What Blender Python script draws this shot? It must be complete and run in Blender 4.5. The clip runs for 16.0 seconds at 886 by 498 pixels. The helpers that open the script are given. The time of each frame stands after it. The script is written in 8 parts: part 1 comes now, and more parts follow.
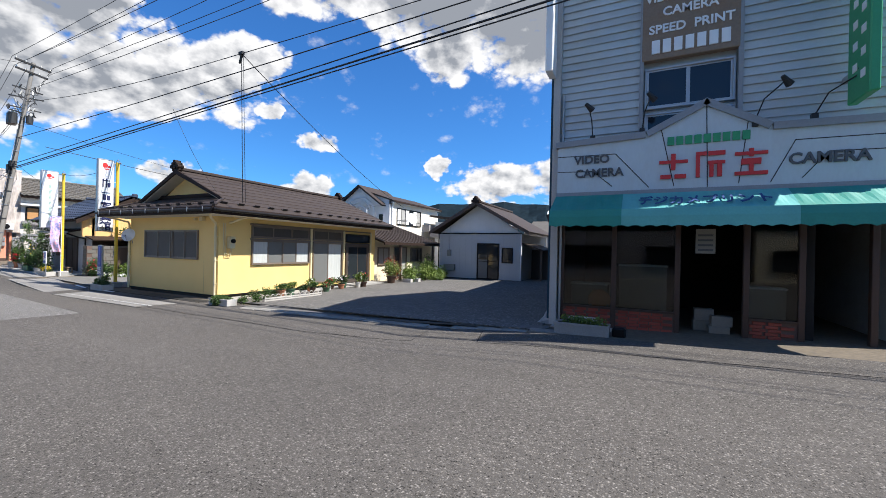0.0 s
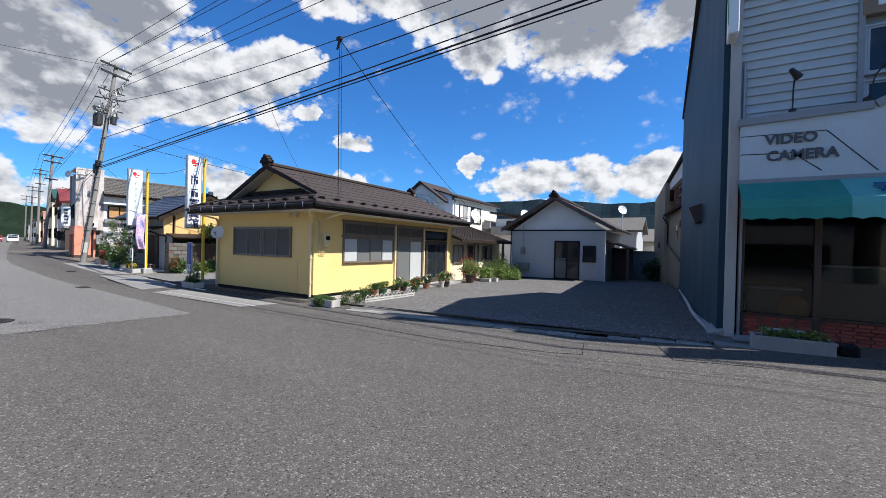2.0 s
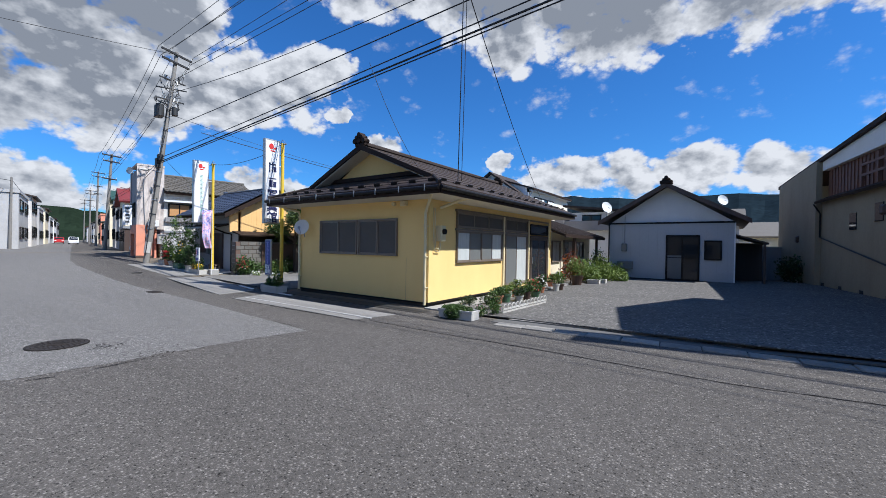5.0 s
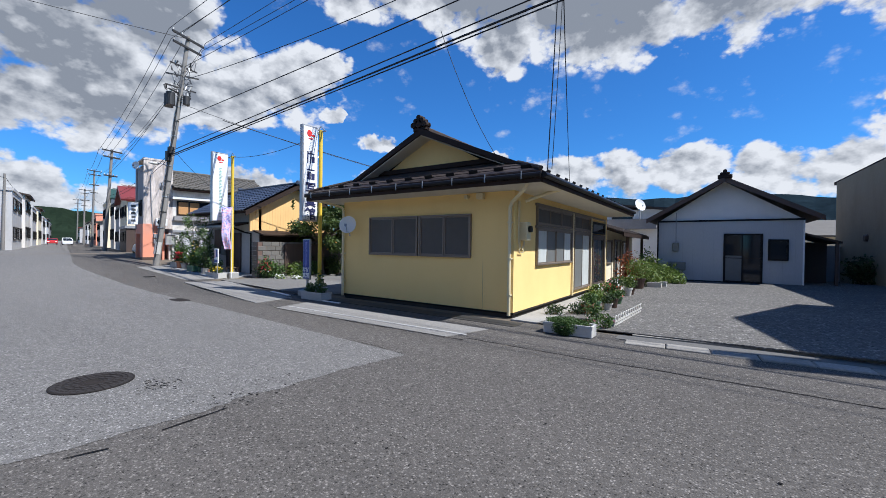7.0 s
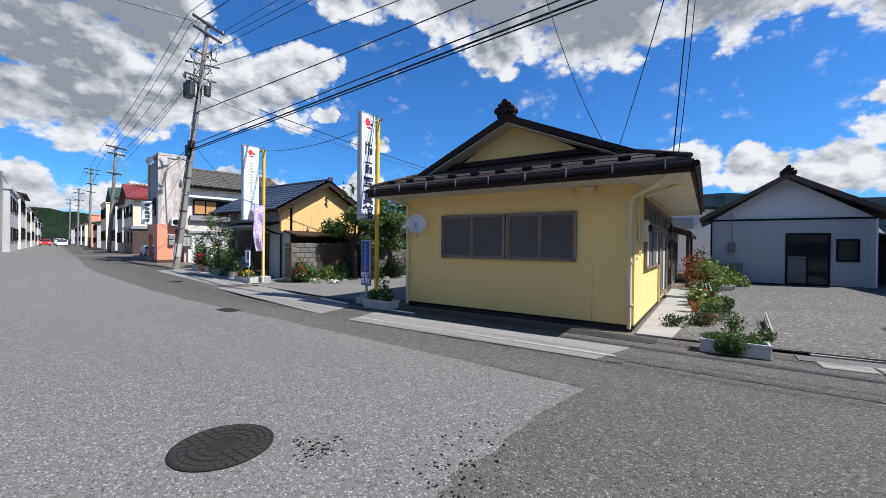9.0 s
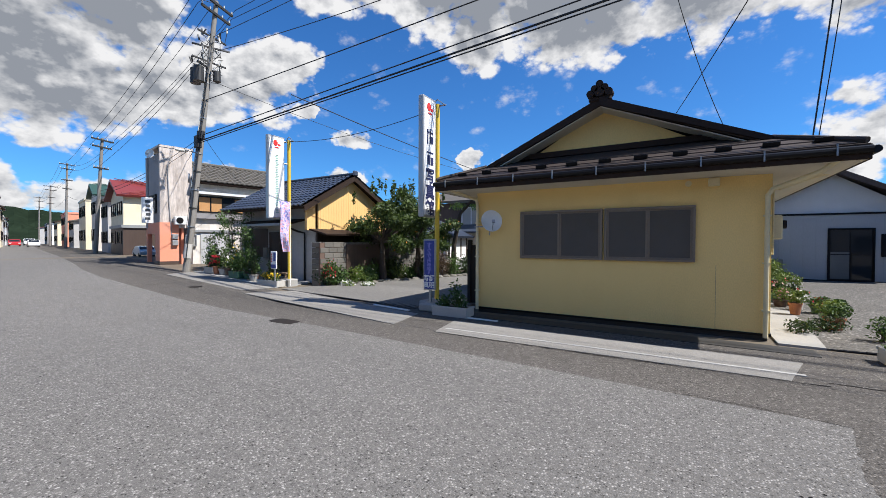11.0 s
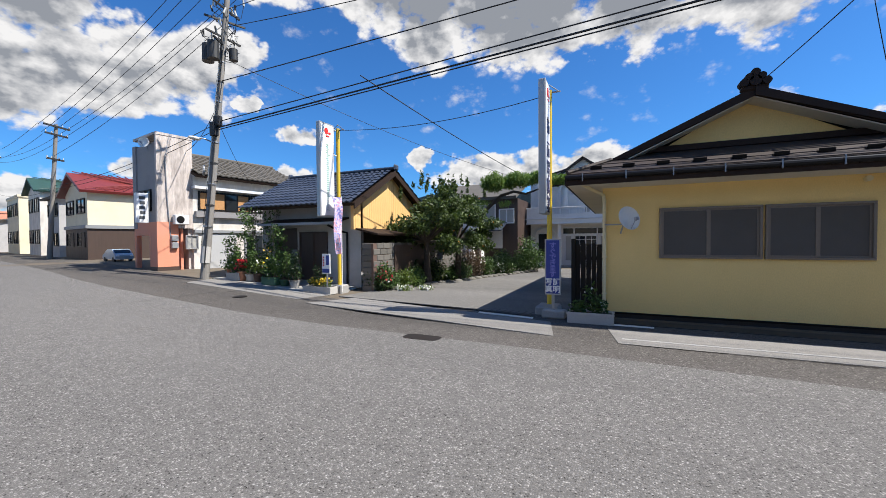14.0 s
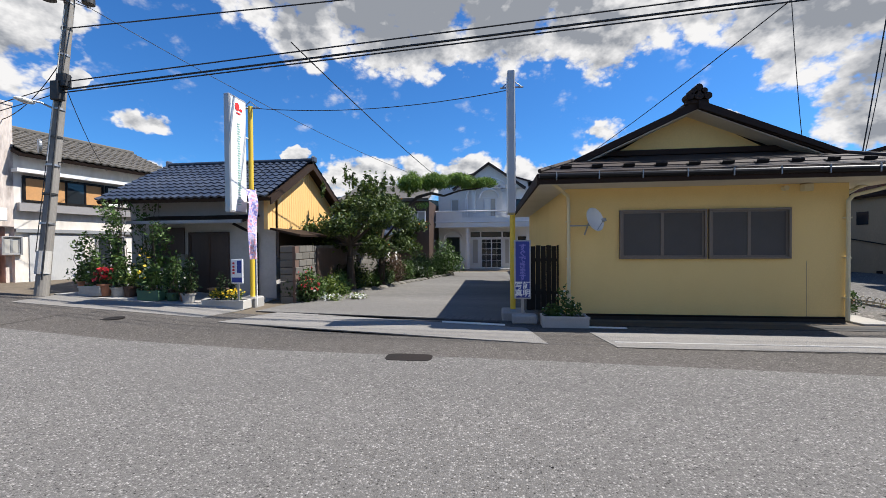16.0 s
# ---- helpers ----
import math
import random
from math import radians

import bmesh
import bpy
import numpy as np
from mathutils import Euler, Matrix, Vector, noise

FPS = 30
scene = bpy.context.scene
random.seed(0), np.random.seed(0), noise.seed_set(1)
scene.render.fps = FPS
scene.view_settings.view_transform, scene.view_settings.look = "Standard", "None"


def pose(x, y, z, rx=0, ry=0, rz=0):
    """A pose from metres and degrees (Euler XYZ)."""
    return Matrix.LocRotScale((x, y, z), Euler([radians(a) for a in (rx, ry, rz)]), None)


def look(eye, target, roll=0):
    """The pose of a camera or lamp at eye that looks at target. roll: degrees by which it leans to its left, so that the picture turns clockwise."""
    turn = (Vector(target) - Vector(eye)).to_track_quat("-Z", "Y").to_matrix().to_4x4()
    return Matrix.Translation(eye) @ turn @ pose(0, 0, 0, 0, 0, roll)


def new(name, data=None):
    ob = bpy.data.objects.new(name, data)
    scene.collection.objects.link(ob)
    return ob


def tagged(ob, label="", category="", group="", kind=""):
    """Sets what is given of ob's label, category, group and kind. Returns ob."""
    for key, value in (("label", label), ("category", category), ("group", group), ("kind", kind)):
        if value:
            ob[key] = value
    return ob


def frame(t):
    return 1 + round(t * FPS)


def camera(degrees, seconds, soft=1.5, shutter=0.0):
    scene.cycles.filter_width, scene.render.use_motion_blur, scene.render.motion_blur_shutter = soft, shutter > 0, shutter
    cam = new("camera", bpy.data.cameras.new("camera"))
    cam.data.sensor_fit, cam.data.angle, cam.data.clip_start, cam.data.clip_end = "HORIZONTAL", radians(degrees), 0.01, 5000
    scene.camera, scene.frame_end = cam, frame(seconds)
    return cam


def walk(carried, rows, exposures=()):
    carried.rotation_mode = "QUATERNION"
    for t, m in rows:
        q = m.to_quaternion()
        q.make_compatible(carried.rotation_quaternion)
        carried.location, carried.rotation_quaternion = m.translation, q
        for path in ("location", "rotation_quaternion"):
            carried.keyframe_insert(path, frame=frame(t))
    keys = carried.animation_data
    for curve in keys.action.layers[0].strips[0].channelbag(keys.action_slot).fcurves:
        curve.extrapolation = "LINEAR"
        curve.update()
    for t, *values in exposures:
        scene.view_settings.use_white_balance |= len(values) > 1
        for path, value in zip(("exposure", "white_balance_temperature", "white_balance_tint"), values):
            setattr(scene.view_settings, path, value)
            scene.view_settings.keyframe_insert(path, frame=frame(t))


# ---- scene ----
# ---- camera ----
cam = camera(96.5, 16.0, soft=0.6)
PATH = [
    (0, (12.960, 1.375, 1.867), (12.069, 3.165, 1.868), 1.31),
    (0.5, (12.285, 1.276, 1.852), (11.374, 3.057, 1.851), 1.36),
    (1, (11.626, 1.237, 1.842), (10.676, 2.997, 1.837), 1.46),
    (1.5, (10.960, 1.192, 1.821), (9.957, 2.922, 1.813), 1.49),
    (2, (10.339, 1.231, 1.800), (9.303, 2.942, 1.787), 1.39),
    (2.5, (9.709, 1.282, 1.783), (8.642, 2.974, 1.764), 1.24),
    (3, (8.956, 1.526, 1.713), (7.858, 3.198, 1.697), 1.14),
    (3.5, (8.335, 1.481, 1.720), (7.215, 3.138, 1.701), 1.10),
    (4, (7.713, 1.584, 1.694), (6.553, 3.212, 1.673), 0.93),
    (6.5, (4.440, 2.049, 1.590), (3.286, 3.683, 1.570), 0.72),
    (7, (3.826, 1.972, 1.595), (2.686, 3.615, 1.575), 0.78),
    (7.5, (3.202, 1.940, 1.618), (2.068, 3.588, 1.599), 0.80),
    (8, (2.550, 1.858, 1.613), (1.423, 3.510, 1.595), 0.77),
    (8.5, (1.917, 1.753, 1.605), (0.797, 3.410, 1.590), 0.76),
    (9, (1.306, 1.750, 1.606), (0.192, 3.411, 1.587), 0.64),
    (11.5, (-1.755, 1.258, 1.683), (-2.763, 2.985, 1.645), 0.08),
    (12, (-2.385, 1.061, 1.706), (-3.361, 2.806, 1.666), -0.01),
    (12.5, (-2.964, 0.999, 1.669), (-3.909, 2.762, 1.629), -0.09),
    (13, (-3.693, 0.756, 1.681), (-4.593, 2.542, 1.641), -0.21),
    (13.5, (-4.334, 0.638, 1.674), (-5.199, 2.440, 1.634), -0.28),
    (14, (-4.954, 0.590, 1.701), (-5.780, 2.412, 1.658), -0.41),
    (14.5, (-5.365, 0.803, 1.720), (-6.145, 2.644, 1.676), -0.33),
    (15, (-5.951, 0.872, 1.619), (-6.574, 2.773, 1.593), -0.30),
    (15.5, (-6.318, 1.031, 1.649), (-6.768, 2.980, 1.624), -0.44),
    (16, (-6.924, 1.105, 1.648), (-7.177, 3.089, 1.623), -0.43),
]
EXPOSURES = [(0.0, 0.84, 6500, 10), (0.5, 0.82, 6500, 10), (1.0, 0.8, 6450, 10), (2.0, 0.68, 6300, 10), (3.0, 0.56, 6150, 10), (4.0, 0.48, 6000, 10), (7.0, 0.52, 6000, 10), (9.0, 0.6, 6250, 10), (12.0, 0.63, 6550, 10), (16.0, 0.68, 6600, 10)]
walk(cam, [(t, look(eye, target, roll)) for t, eye, target, roll in PATH], EXPOSURES)

# ---- world and sun ----
SUN_AZ, SUN_EL = 13.0, 54.0
sun_way = Vector((math.cos(radians(SUN_EL)) * math.cos(radians(SUN_AZ)), math.cos(radians(SUN_EL)) * math.sin(radians(SUN_AZ)), math.sin(radians(SUN_EL))))
sun = new("sun", bpy.data.lights.new("sun", "SUN"))
sun.data.energy, sun.data.angle, sun.data.color = 5.0, radians(0.5), (1.0, 0.965, 0.91)
sun.matrix_world = look((0, 0, 30), Vector((0, 0, 30)) - sun_way)


def make_world():
    w = bpy.data.worlds.new("world")
    scene.world = w
    w.use_nodes = True
    nt = w.node_tree
    nt.nodes.clear()
    N, L = nt.nodes.new, nt.links.new
    out, bg = N("ShaderNodeOutputWorld"), N("ShaderNodeBackground")
    sky = N("ShaderNodeTexSky")
    sky.sky_type, sky.sun_disc = "NISHITA", False
    sky.sun_elevation, sky.sun_rotation = radians(SUN_EL), radians(90 - SUN_AZ)
    sky.air_density, sky.dust_density, sky.ozone_density = 1.0, 0.3, 3.0
    tc = N("ShaderNodeTexCoord")
    sep = N("ShaderNodeSeparateXYZ")
    L(tc.outputs["Generated"], sep.inputs[0])

    def m(op, a, b=None, c=None, clamp=False):
        n = N("ShaderNodeMath")
        n.operation, n.use_clamp = op, clamp
        for i, v in enumerate((a, b, c)):
            if v is None:
                continue
            if isinstance(v, (int, float)):
                n.inputs[i].default_value = v
            else:
                L(v, n.inputs[i])
        return n.outputs[0]

    # compass bearing and height of the direction, in degrees
    az = m("MULTIPLY", m("ARCTAN2", sep.outputs[0], sep.outputs[1]), 57.2958)
    el = m("MULTIPLY", m("ARCSINE", sep.outputs[2]), 57.2958)

    def turbulence(vector):
        """Cauliflower edges: fractal noise with billows."""
        big, puff = N("ShaderNodeTexNoise"), N("ShaderNodeTexVoronoi")
        big.inputs["Scale"].default_value, big.inputs["Detail"].default_value, big.inputs["Roughness"].default_value = 7.0, 12.0, 0.62
        puff.feature = "SMOOTH_F1"
        puff.inputs["Scale"].default_value, puff.inputs["Detail"].default_value, puff.inputs["Roughness"].default_value = 15.0, 4.0, 0.55
        puff.inputs["Smoothness"].default_value = 0.35
        flat = N("ShaderNodeMapping")
        flat.inputs["Scale"].default_value = (1, 1, 1.5)
        L(vector, flat.inputs[0])
        L(flat.outputs[0], big.inputs["Vector"])
        L(flat.outputs[0], puff.inputs["Vector"])
        return m("SUBTRACT", m("MULTIPLY", big.outputs[0], 1.25), m("MULTIPLY", puff.outputs["Distance"], 0.75))

    here = turbulence(tc.outputs["Generated"])
    shift = N("ShaderNodeVectorMath")
    shift.operation = "ADD"
    shift.inputs[1].default_value = sun_way * 0.022
    L(tc.outputs["Generated"], shift.inputs[0])
    there = turbulence(shift.outputs[0])
    # bend the outlines of the banks, so that none is an even oval
    bend = N("ShaderNodeTexNoise")
    bend.inputs["Scale"].default_value, bend.inputs["Detail"].default_value, bend.inputs["Roughness"].default_value = 4.5, 5.0, 0.6
    L(tc.outputs["Generated"], bend.inputs["Vector"])
    parts = N("ShaderNodeSeparateColor")
    L(bend.outputs["Color"], parts.inputs[0])
    az = m("ADD", az, m("MULTIPLY", m("SUBTRACT", parts.outputs[0], 0.5), 17.0))
    el = m("ADD", el, m("MULTIPLY", m("SUBTRACT", parts.outputs[1], 0.5), 11.0))
    bank, shade = None, None
    for caz, cel, ra, re, grey in CLOUDS:
        u = m("DIVIDE", m("SUBTRACT", az, caz), ra)
        v = m("DIVIDE", m("SUBTRACT", el, cel), re)
        f = m("SUBTRACT", 1.0, m("ADD", m("MULTIPLY", u, u), m("MULTIPLY", v, v)), None, True)
        bank = f if bank is None else m("SMOOTH_MAX", bank, f, 0.15)
        g = m("MULTIPLY", f, grey)
        shade = g if shade is None else m("SMOOTH_MAX", shade, g, 0.2)
    density = m("ADD", bank, m("MULTIPLY", m("MULTIPLY", m("ADD", here, 0.19), 1.15), m("MULTIPLY", bank, 4.0, None, True)))
    cover = N("ShaderNodeMapRange")
    cover.interpolation_type = "SMOOTHSTEP"
    cover.inputs["From Min"].default_value, cover.inputs["From Max"].default_value = 0.2, 0.6
    L(density, cover.inputs["Value"])
    # sunlit and shaded flanks of the clouds
    core = N("ShaderNodeMapRange")
    core.interpolation_type = "SMOOTHSTEP"
    core.inputs["From Min"].default_value, core.inputs["From Max"].default_value = 0.22, 0.95
    L(m("ADD", m("MULTIPLY", density, 0.45), m("MULTIPLY", bank, 0.55)), core.inputs["Value"])
    flank = m("ADD", m("MULTIPLY", m("SUBTRACT", there, here), 1.35), m("MULTIPLY_ADD", m("MULTIPLY", core.outputs[0], shade), 1.5, 0.05), None, True)
    tint = N("ShaderNodeMix")
    tint.data_type = "RGBA"
    tint.inputs[6].default_value, tint.inputs[7].default_value = (10.9, 10.9, 11.0, 1), (3.6, 3.9, 4.45, 1)
    L(flank, tint.inputs[0])
    blue = N("ShaderNodeMix")
    blue.data_type, blue.blend_type = "RGBA", "MULTIPLY"
    blue.inputs[0].default_value = 1.0
    blue.inputs[7].default_value = (0.5, 1.2, 1.95, 1)
    L(sky.outputs[0], blue.inputs[6])
    mix = N("ShaderNodeMix")
    mix.data_type = "RGBA"
    L(cover.outputs[0], mix.inputs[0])
    L(blue.outputs[2], mix.inputs[6])
    L(tint.outputs[2], mix.inputs[7])
    L(mix.outputs[2], bg.inputs[0])
    bg.inputs[1].default_value = 0.053
    L(bg.outputs[0], out.inputs[0])


# bearing from +y towards +x, height, half width, half height (degrees), greyness of the core
CLOUDS = [
    (-42, 35, 12, 8.5, 0.8), (-28, 32.5, 13, 9.5, 1.0), (-12, 32, 15, 11, 1.0), (2, 31, 13, 11, 0.9), (14, 31, 12, 10.5, 0.7), (26, 31, 11, 9.5, 0.4),
    (37, 24, 11, 10, 0.7), (46, 15, 12, 11, 0.9), (54, 26, 16, 14, 0.6),
    (-58, 19.5, 9, 6.3, 0.25), (-64, 16, 7, 5, 0.4), (-53, 23, 4.5, 4, 0.1), (-50.3, 17.6, 1.7, 1.5, 0.0), (-69, 17.5, 5, 4.5, 0.5),
    (-84, 28, 23, 13, 1.0), (-71, 25, 8.5, 7.5, 0.9), (-76, 14.5, 10, 6, 0.6), (-88, 14, 12, 7.5, 0.7), (-72, 16, 7, 4.5, 0.4), (-80, 19, 9, 5, 0.7),
    (-82, 5, 10, 3.6, 0.3), (-73, 5, 5, 2.6, 0.2), (-58, 6.5, 5, 2.4, 0.2), (-47, 6, 5, 3, 0.2), (-44.2, 14, 2.6, 2, 0.0),
    (-27, 12, 2.6, 2.1, 0.0), (-19, 9.3, 7, 4.3, 0.15), (-11, 9.3, 7, 4.4, 0.15), (-3, 9, 7, 4.4, 0.15), (5, 8.5, 6, 4, 0.15), (18, 13, 7, 4.6, 0.15), (12, 9, 6, 4, 0.15), (29, 14, 2, 1.4, 0.0),
    (90, 24, 22, 14, 0.5), (140, 22, 22, 12, 0.5), (-160, 28, 20, 14, 0.5), (-120, 18, 14, 10, 0.4),
]
make_world()

# ---- materials ----
def material(name, colour, rough=0.7, grain=30.0, spread=0.12, stain=0.15, bump=0.2, metal=0.0, stain_colour=None, per_object=0.0, stain_scale=1.2, stretch=(1, 1, 1), coat=0.0):
    """Paint, plaster, stone, metal: base colour with a fine grain, broad stains and a fine relief, in world metres."""
    mt = bpy.data.materials.new(name)
    mt.use_nodes = True
    nt = mt.node_tree
    N, L = nt.nodes.new, nt.links.new
    b = nt.nodes["Principled BSDF"]
    geo = N("ShaderNodeNewGeometry")
    mp = N("ShaderNodeMapping")
    mp.inputs["Scale"].default_value = stretch
    L(geo.outputs["Position"], mp.inputs[0])
    n1, n2 = N("ShaderNodeTexNoise"), N("ShaderNodeTexNoise")
    n1.inputs["Scale"].default_value, n1.inputs["Detail"].default_value = grain, 6
    n2.inputs["Scale"].default_value, n2.inputs["Detail"].default_value, n2.inputs["Roughness"].default_value = stain_scale, 7, 0.65
    L(mp.outputs[0], n1.inputs["Vector"])
    L(mp.outputs[0], n2.inputs["Vector"])
    c = [*colour, 1]
    lo = [max(0, v * (1 - spread * 2)) for v in colour] + [1]
    hi = [min(1, v * (1 + spread * 2)) for v in colour] + [1]
    r1 = N("ShaderNodeMix")
    r1.data_type = "RGBA"
    L(n1.outputs[0], r1.inputs[0])
    r1.inputs[6].default_value, r1.inputs[7].default_value = lo, hi
    ramp = N("ShaderNodeMapRange")
    ramp.inputs["From Min"].default_value, ramp.inputs["From Max"].default_value = 0.45, 0.75
    ramp.inputs["To Max"].default_value = stain
    L(n2.outputs[0], ramp.inputs["Value"])
    r2 = N("ShaderNodeMix")
    r2.data_type = "RGBA"
    L(ramp.outputs[0], r2.inputs[0])
    L(r1.outputs[2], r2.inputs[6])
    r2.inputs[7].default_value = [*(stain_colour or [v * 0.45 for v in colour]), 1]
    col = r2.outputs[2]
    if per_object:
        oi = N("ShaderNodeObjectInfo")
        hs = N("ShaderNodeHueSaturation")
        mr = N("ShaderNodeMapRange")
        mr.inputs["To Min"].default_value, mr.inputs["To Max"].default_value = 1 - per_object, 1 + per_object
        L(oi.outputs["Random"], mr.inputs["Value"])
        L(mr.outputs[0], hs.inputs["Value"])
        L(col, hs.inputs["Color"])
        col = hs.outputs[0]
    L(col, b.inputs["Base Color"])
    b.inputs["Metallic"].default_value = metal
    b.inputs["Coat Weight"].default_value = coat
    rr = N("ShaderNodeMapRange")
    rr.inputs["To Min"].default_value, rr.inputs["To Max"].default_value = max(0.02, rough - 0.12), min(1, rough + 0.12)
    L(n2.outputs[0], rr.inputs["Value"])
    L(rr.outputs[0], b.inputs["Roughness"])
    if bump:
        bp = N("ShaderNodeBump")
        bp.inputs["Strength"].default_value, bp.inputs["Distance"].default_value = bump, 0.01
        L(n1.outputs[0], bp.inputs["Height"])
        L(bp.outputs[0], b.inputs["Normal"])
    return mt


def glass_material(name, tint=(0.02, 0.025, 0.03), rough=0.05):
    mt = bpy.data.materials.new(name)
    mt.use_nodes = True
    b = mt.node_tree.nodes["Principled BSDF"]
    b.inputs["Base Color"].default_value = [*tint, 1]
    b.inputs["Roughness"].default_value = rough
    b.inputs["IOR"].default_value = 1.5
    return mt


YELLOW = material("yellow_plaster", (0.85, 0.61, 0.24), 0.85, 60, 0.08, 0.22, 0.35, stain_colour=(0.58, 0.39, 0.14), stain_scale=0.9, stretch=(1, 1, 0.5))
ROOF = material("roof_metal", (0.046, 0.034, 0.029), 0.65, 25, 0.15, 0.3, 0.1, stain_colour=(0.085, 0.065, 0.055))
DARKWOOD = material("dark_fascia", (0.034, 0.022, 0.017), 0.7, 30, 0.2, 0.3, 0.2)
BROWNWOOD = material("brown_bargeboard", (0.1, 0.062, 0.045), 0.6, 30, 0.2, 0.4, 0.2)
SOFFIT = material("soffit_white", (0.6, 0.56, 0.47), 0.8, 40, 0.06, 0.2, 0.1)
CREAM = material("cream_pipe", (0.72, 0.62, 0.38), 0.45, 40, 0.06, 0.25, 0.05)
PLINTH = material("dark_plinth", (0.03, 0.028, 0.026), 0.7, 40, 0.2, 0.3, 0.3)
BRONZE = material("bronze_frame", (0.22, 0.18, 0.145), 0.45, 60, 0.1, 0.2, 0.05, metal=0.4)
BLACKFRAME = material("black_frame", (0.011, 0.01, 0.01), 0.4, 60, 0.1, 0.2, 0.05)
GREYFRAME = material("grey_frame", (0.42, 0.42, 0.42), 0.4, 60, 0.06, 0.2, 0.05, metal=0.5)
SCREEN = material("window_screen", (0.08, 0.072, 0.063), 0.6, 200, 0.1, 0.25, 0.1)
GLASS = glass_material("dark_glass")
FROST = material("frosted_glass", (0.4, 0.39, 0.36), 0.5, 50, 0.05, 0.2, 0.05)
FROSTDIM = material("dim_frosted_glass", (0.16, 0.165, 0.16), 0.4, 50, 0.05, 0.3, 0.05)
SHEER = material("sheer_curtain", (0.5, 0.52, 0.5), 0.6, 8, 0.12, 0.3, 0.3, stretch=(1, 9, 0.5), stain_colour=(0.3, 0.32, 0.32))
DOORBROWN = material("brown_door_metal", (0.09, 0.07, 0.058), 0.45, 40, 0.1, 0.2, 0.05, metal=0.3)
CURTAIN = material("curtain", (0.78, 0.77, 0.74), 0.9, 12, 0.1, 0.15, 0.3, stretch=(6, 6, 0.4))
WHITESIDING = material("white_siding", (0.45, 0.455, 0.455), 0.6, 30, 0.06, 0.25, 0.1, stain_colour=(0.5, 0.5, 0.5), stretch=(1, 1, 0.25))
WHITEPLASTER = material("white_plaster", (0.78, 0.77, 0.75), 0.8, 40, 0.05, 0.15, 0.2)
CONCRETE = material("concrete", (0.34, 0.33, 0.31), 0.9, 40, 0.14, 0.4, 0.4, stain_colour=(0.16, 0.155, 0.145), per_object=0.1)
PALECONC = material("pale_concrete", (0.45, 0.43, 0.4), 0.9, 45, 0.12, 0.35, 0.35, stain_colour=(0.25, 0.24, 0.22), per_object=0.08)
SIGNWHITE = material("sign_white", (0.82, 0.82, 0.81), 0.35, 20, 0.02, 0.12, 0.0)
YPAINT = material("yellow_paint", (0.75, 0.52, 0.05), 0.45, 30, 0.08, 0.3, 0.1)
INK = material("dark_blue_ink", (0.02, 0.025, 0.09), 0.5, 30, 0.05, 0.05, 0)
REDINK = material("red_ink", (0.62, 0.03, 0.025), 0.45, 30, 0.06, 0.1, 0)
GREENINK = material("green_ink", (0.03, 0.3, 0.12), 0.45, 30, 0.06, 0.1, 0)
GREYINK = material("dark_letter", (0.08, 0.085, 0.09), 0.5, 30, 0.1, 0.2, 0)
BLUESIGN = material("blue_sign", (0.03, 0.05, 0.26), 0.4, 20, 0.05, 0.1, 0)
POLEMAT = material("concrete_pole", (0.22, 0.205, 0.185), 0.85, 35, 0.15, 0.6, 0.25, stretch=(1, 1, 0.3))
STEEL = material("galvanised_steel", (0.35, 0.36, 0.37), 0.45, 40, 0.08, 0.3, 0.05, metal=0.7)
for matte, level in ((ROOF, 0.25), (DARKWOOD, 0.15), (BLACKFRAME, 0.2)):
    matte.node_tree.nodes["Principled BSDF"].inputs["Specular IOR Level"].default_value = level
BLACK = material("black_rubber", (0.015, 0.015, 0.016), 0.6, 40, 0.1, 0.1, 0)


# ---- building blocks ----
def link(name, bm, mat, parent=None, label=""):
    me = bpy.data.meshes.new(name)
    bmesh.ops.recalc_face_normals(bm, faces=bm.faces)
    bm.to_mesh(me)
    bm.free()
    me.materials.append(mat)
    ob = new(name, me)
    if parent:
        ob.parent = parent
    if label:
        tagged(ob, label)
    return ob


part = link


def thing(name, label, category, group="", kind="", at=(0, 0, 0), rz=0.0):
    ob = new(name)
    ob.empty_display_size = 0.1
    ob.matrix_world = pose(*at, 0, 0, rz)
    return tagged(ob, label, category, group, kind)


def box(bm, x0, x1, y0, y1, z0, z1, bevel=0.0, turn=None):
    r = bmesh.ops.create_cube(bm, size=1.0)
    vs = r["verts"]
    for v in vs:
        v.co = Vector(((x0 + x1) / 2 + v.co.x * (x1 - x0), (y0 + y1) / 2 + v.co.y * (y1 - y0), (z0 + z1) / 2 + v.co.z * (z1 - z0)))
    if turn:
        for v in vs:
            v.co = turn @ v.co
    if bevel:
        es = list({e for v in vs for e in v.link_edges})
        bmesh.ops.bevel(bm, geom=es, offset=bevel, segments=1, affect="EDGES")
    return bm


def boxes(*rows, bevel=0.0):
    bm = bmesh.new()
    for r in rows:
        box(bm, *r, bevel=bevel)
    return bm


def slab(points, thick, bm=None):
    """A sheet through the points, in order, with a thickness below it."""
    bm = bm or bmesh.new()
    top = [bm.verts.new(p) for p in points]
    a, b, c = (Vector(points[i]) for i in (0, 1, 2))
    n = (b - a).cross(c - a).normalized()
    if n.z < 0:
        n = -n
    low = [bm.verts.new(Vector(p) - n * thick) for p in points]
    bm.faces.new(top)
    bm.faces.new(low[::-1])
    k = len(points)
    for i in range(k):
        bm.faces.new((top[i], low[i], low[(i + 1) % k], top[(i + 1) % k]))
    return bm


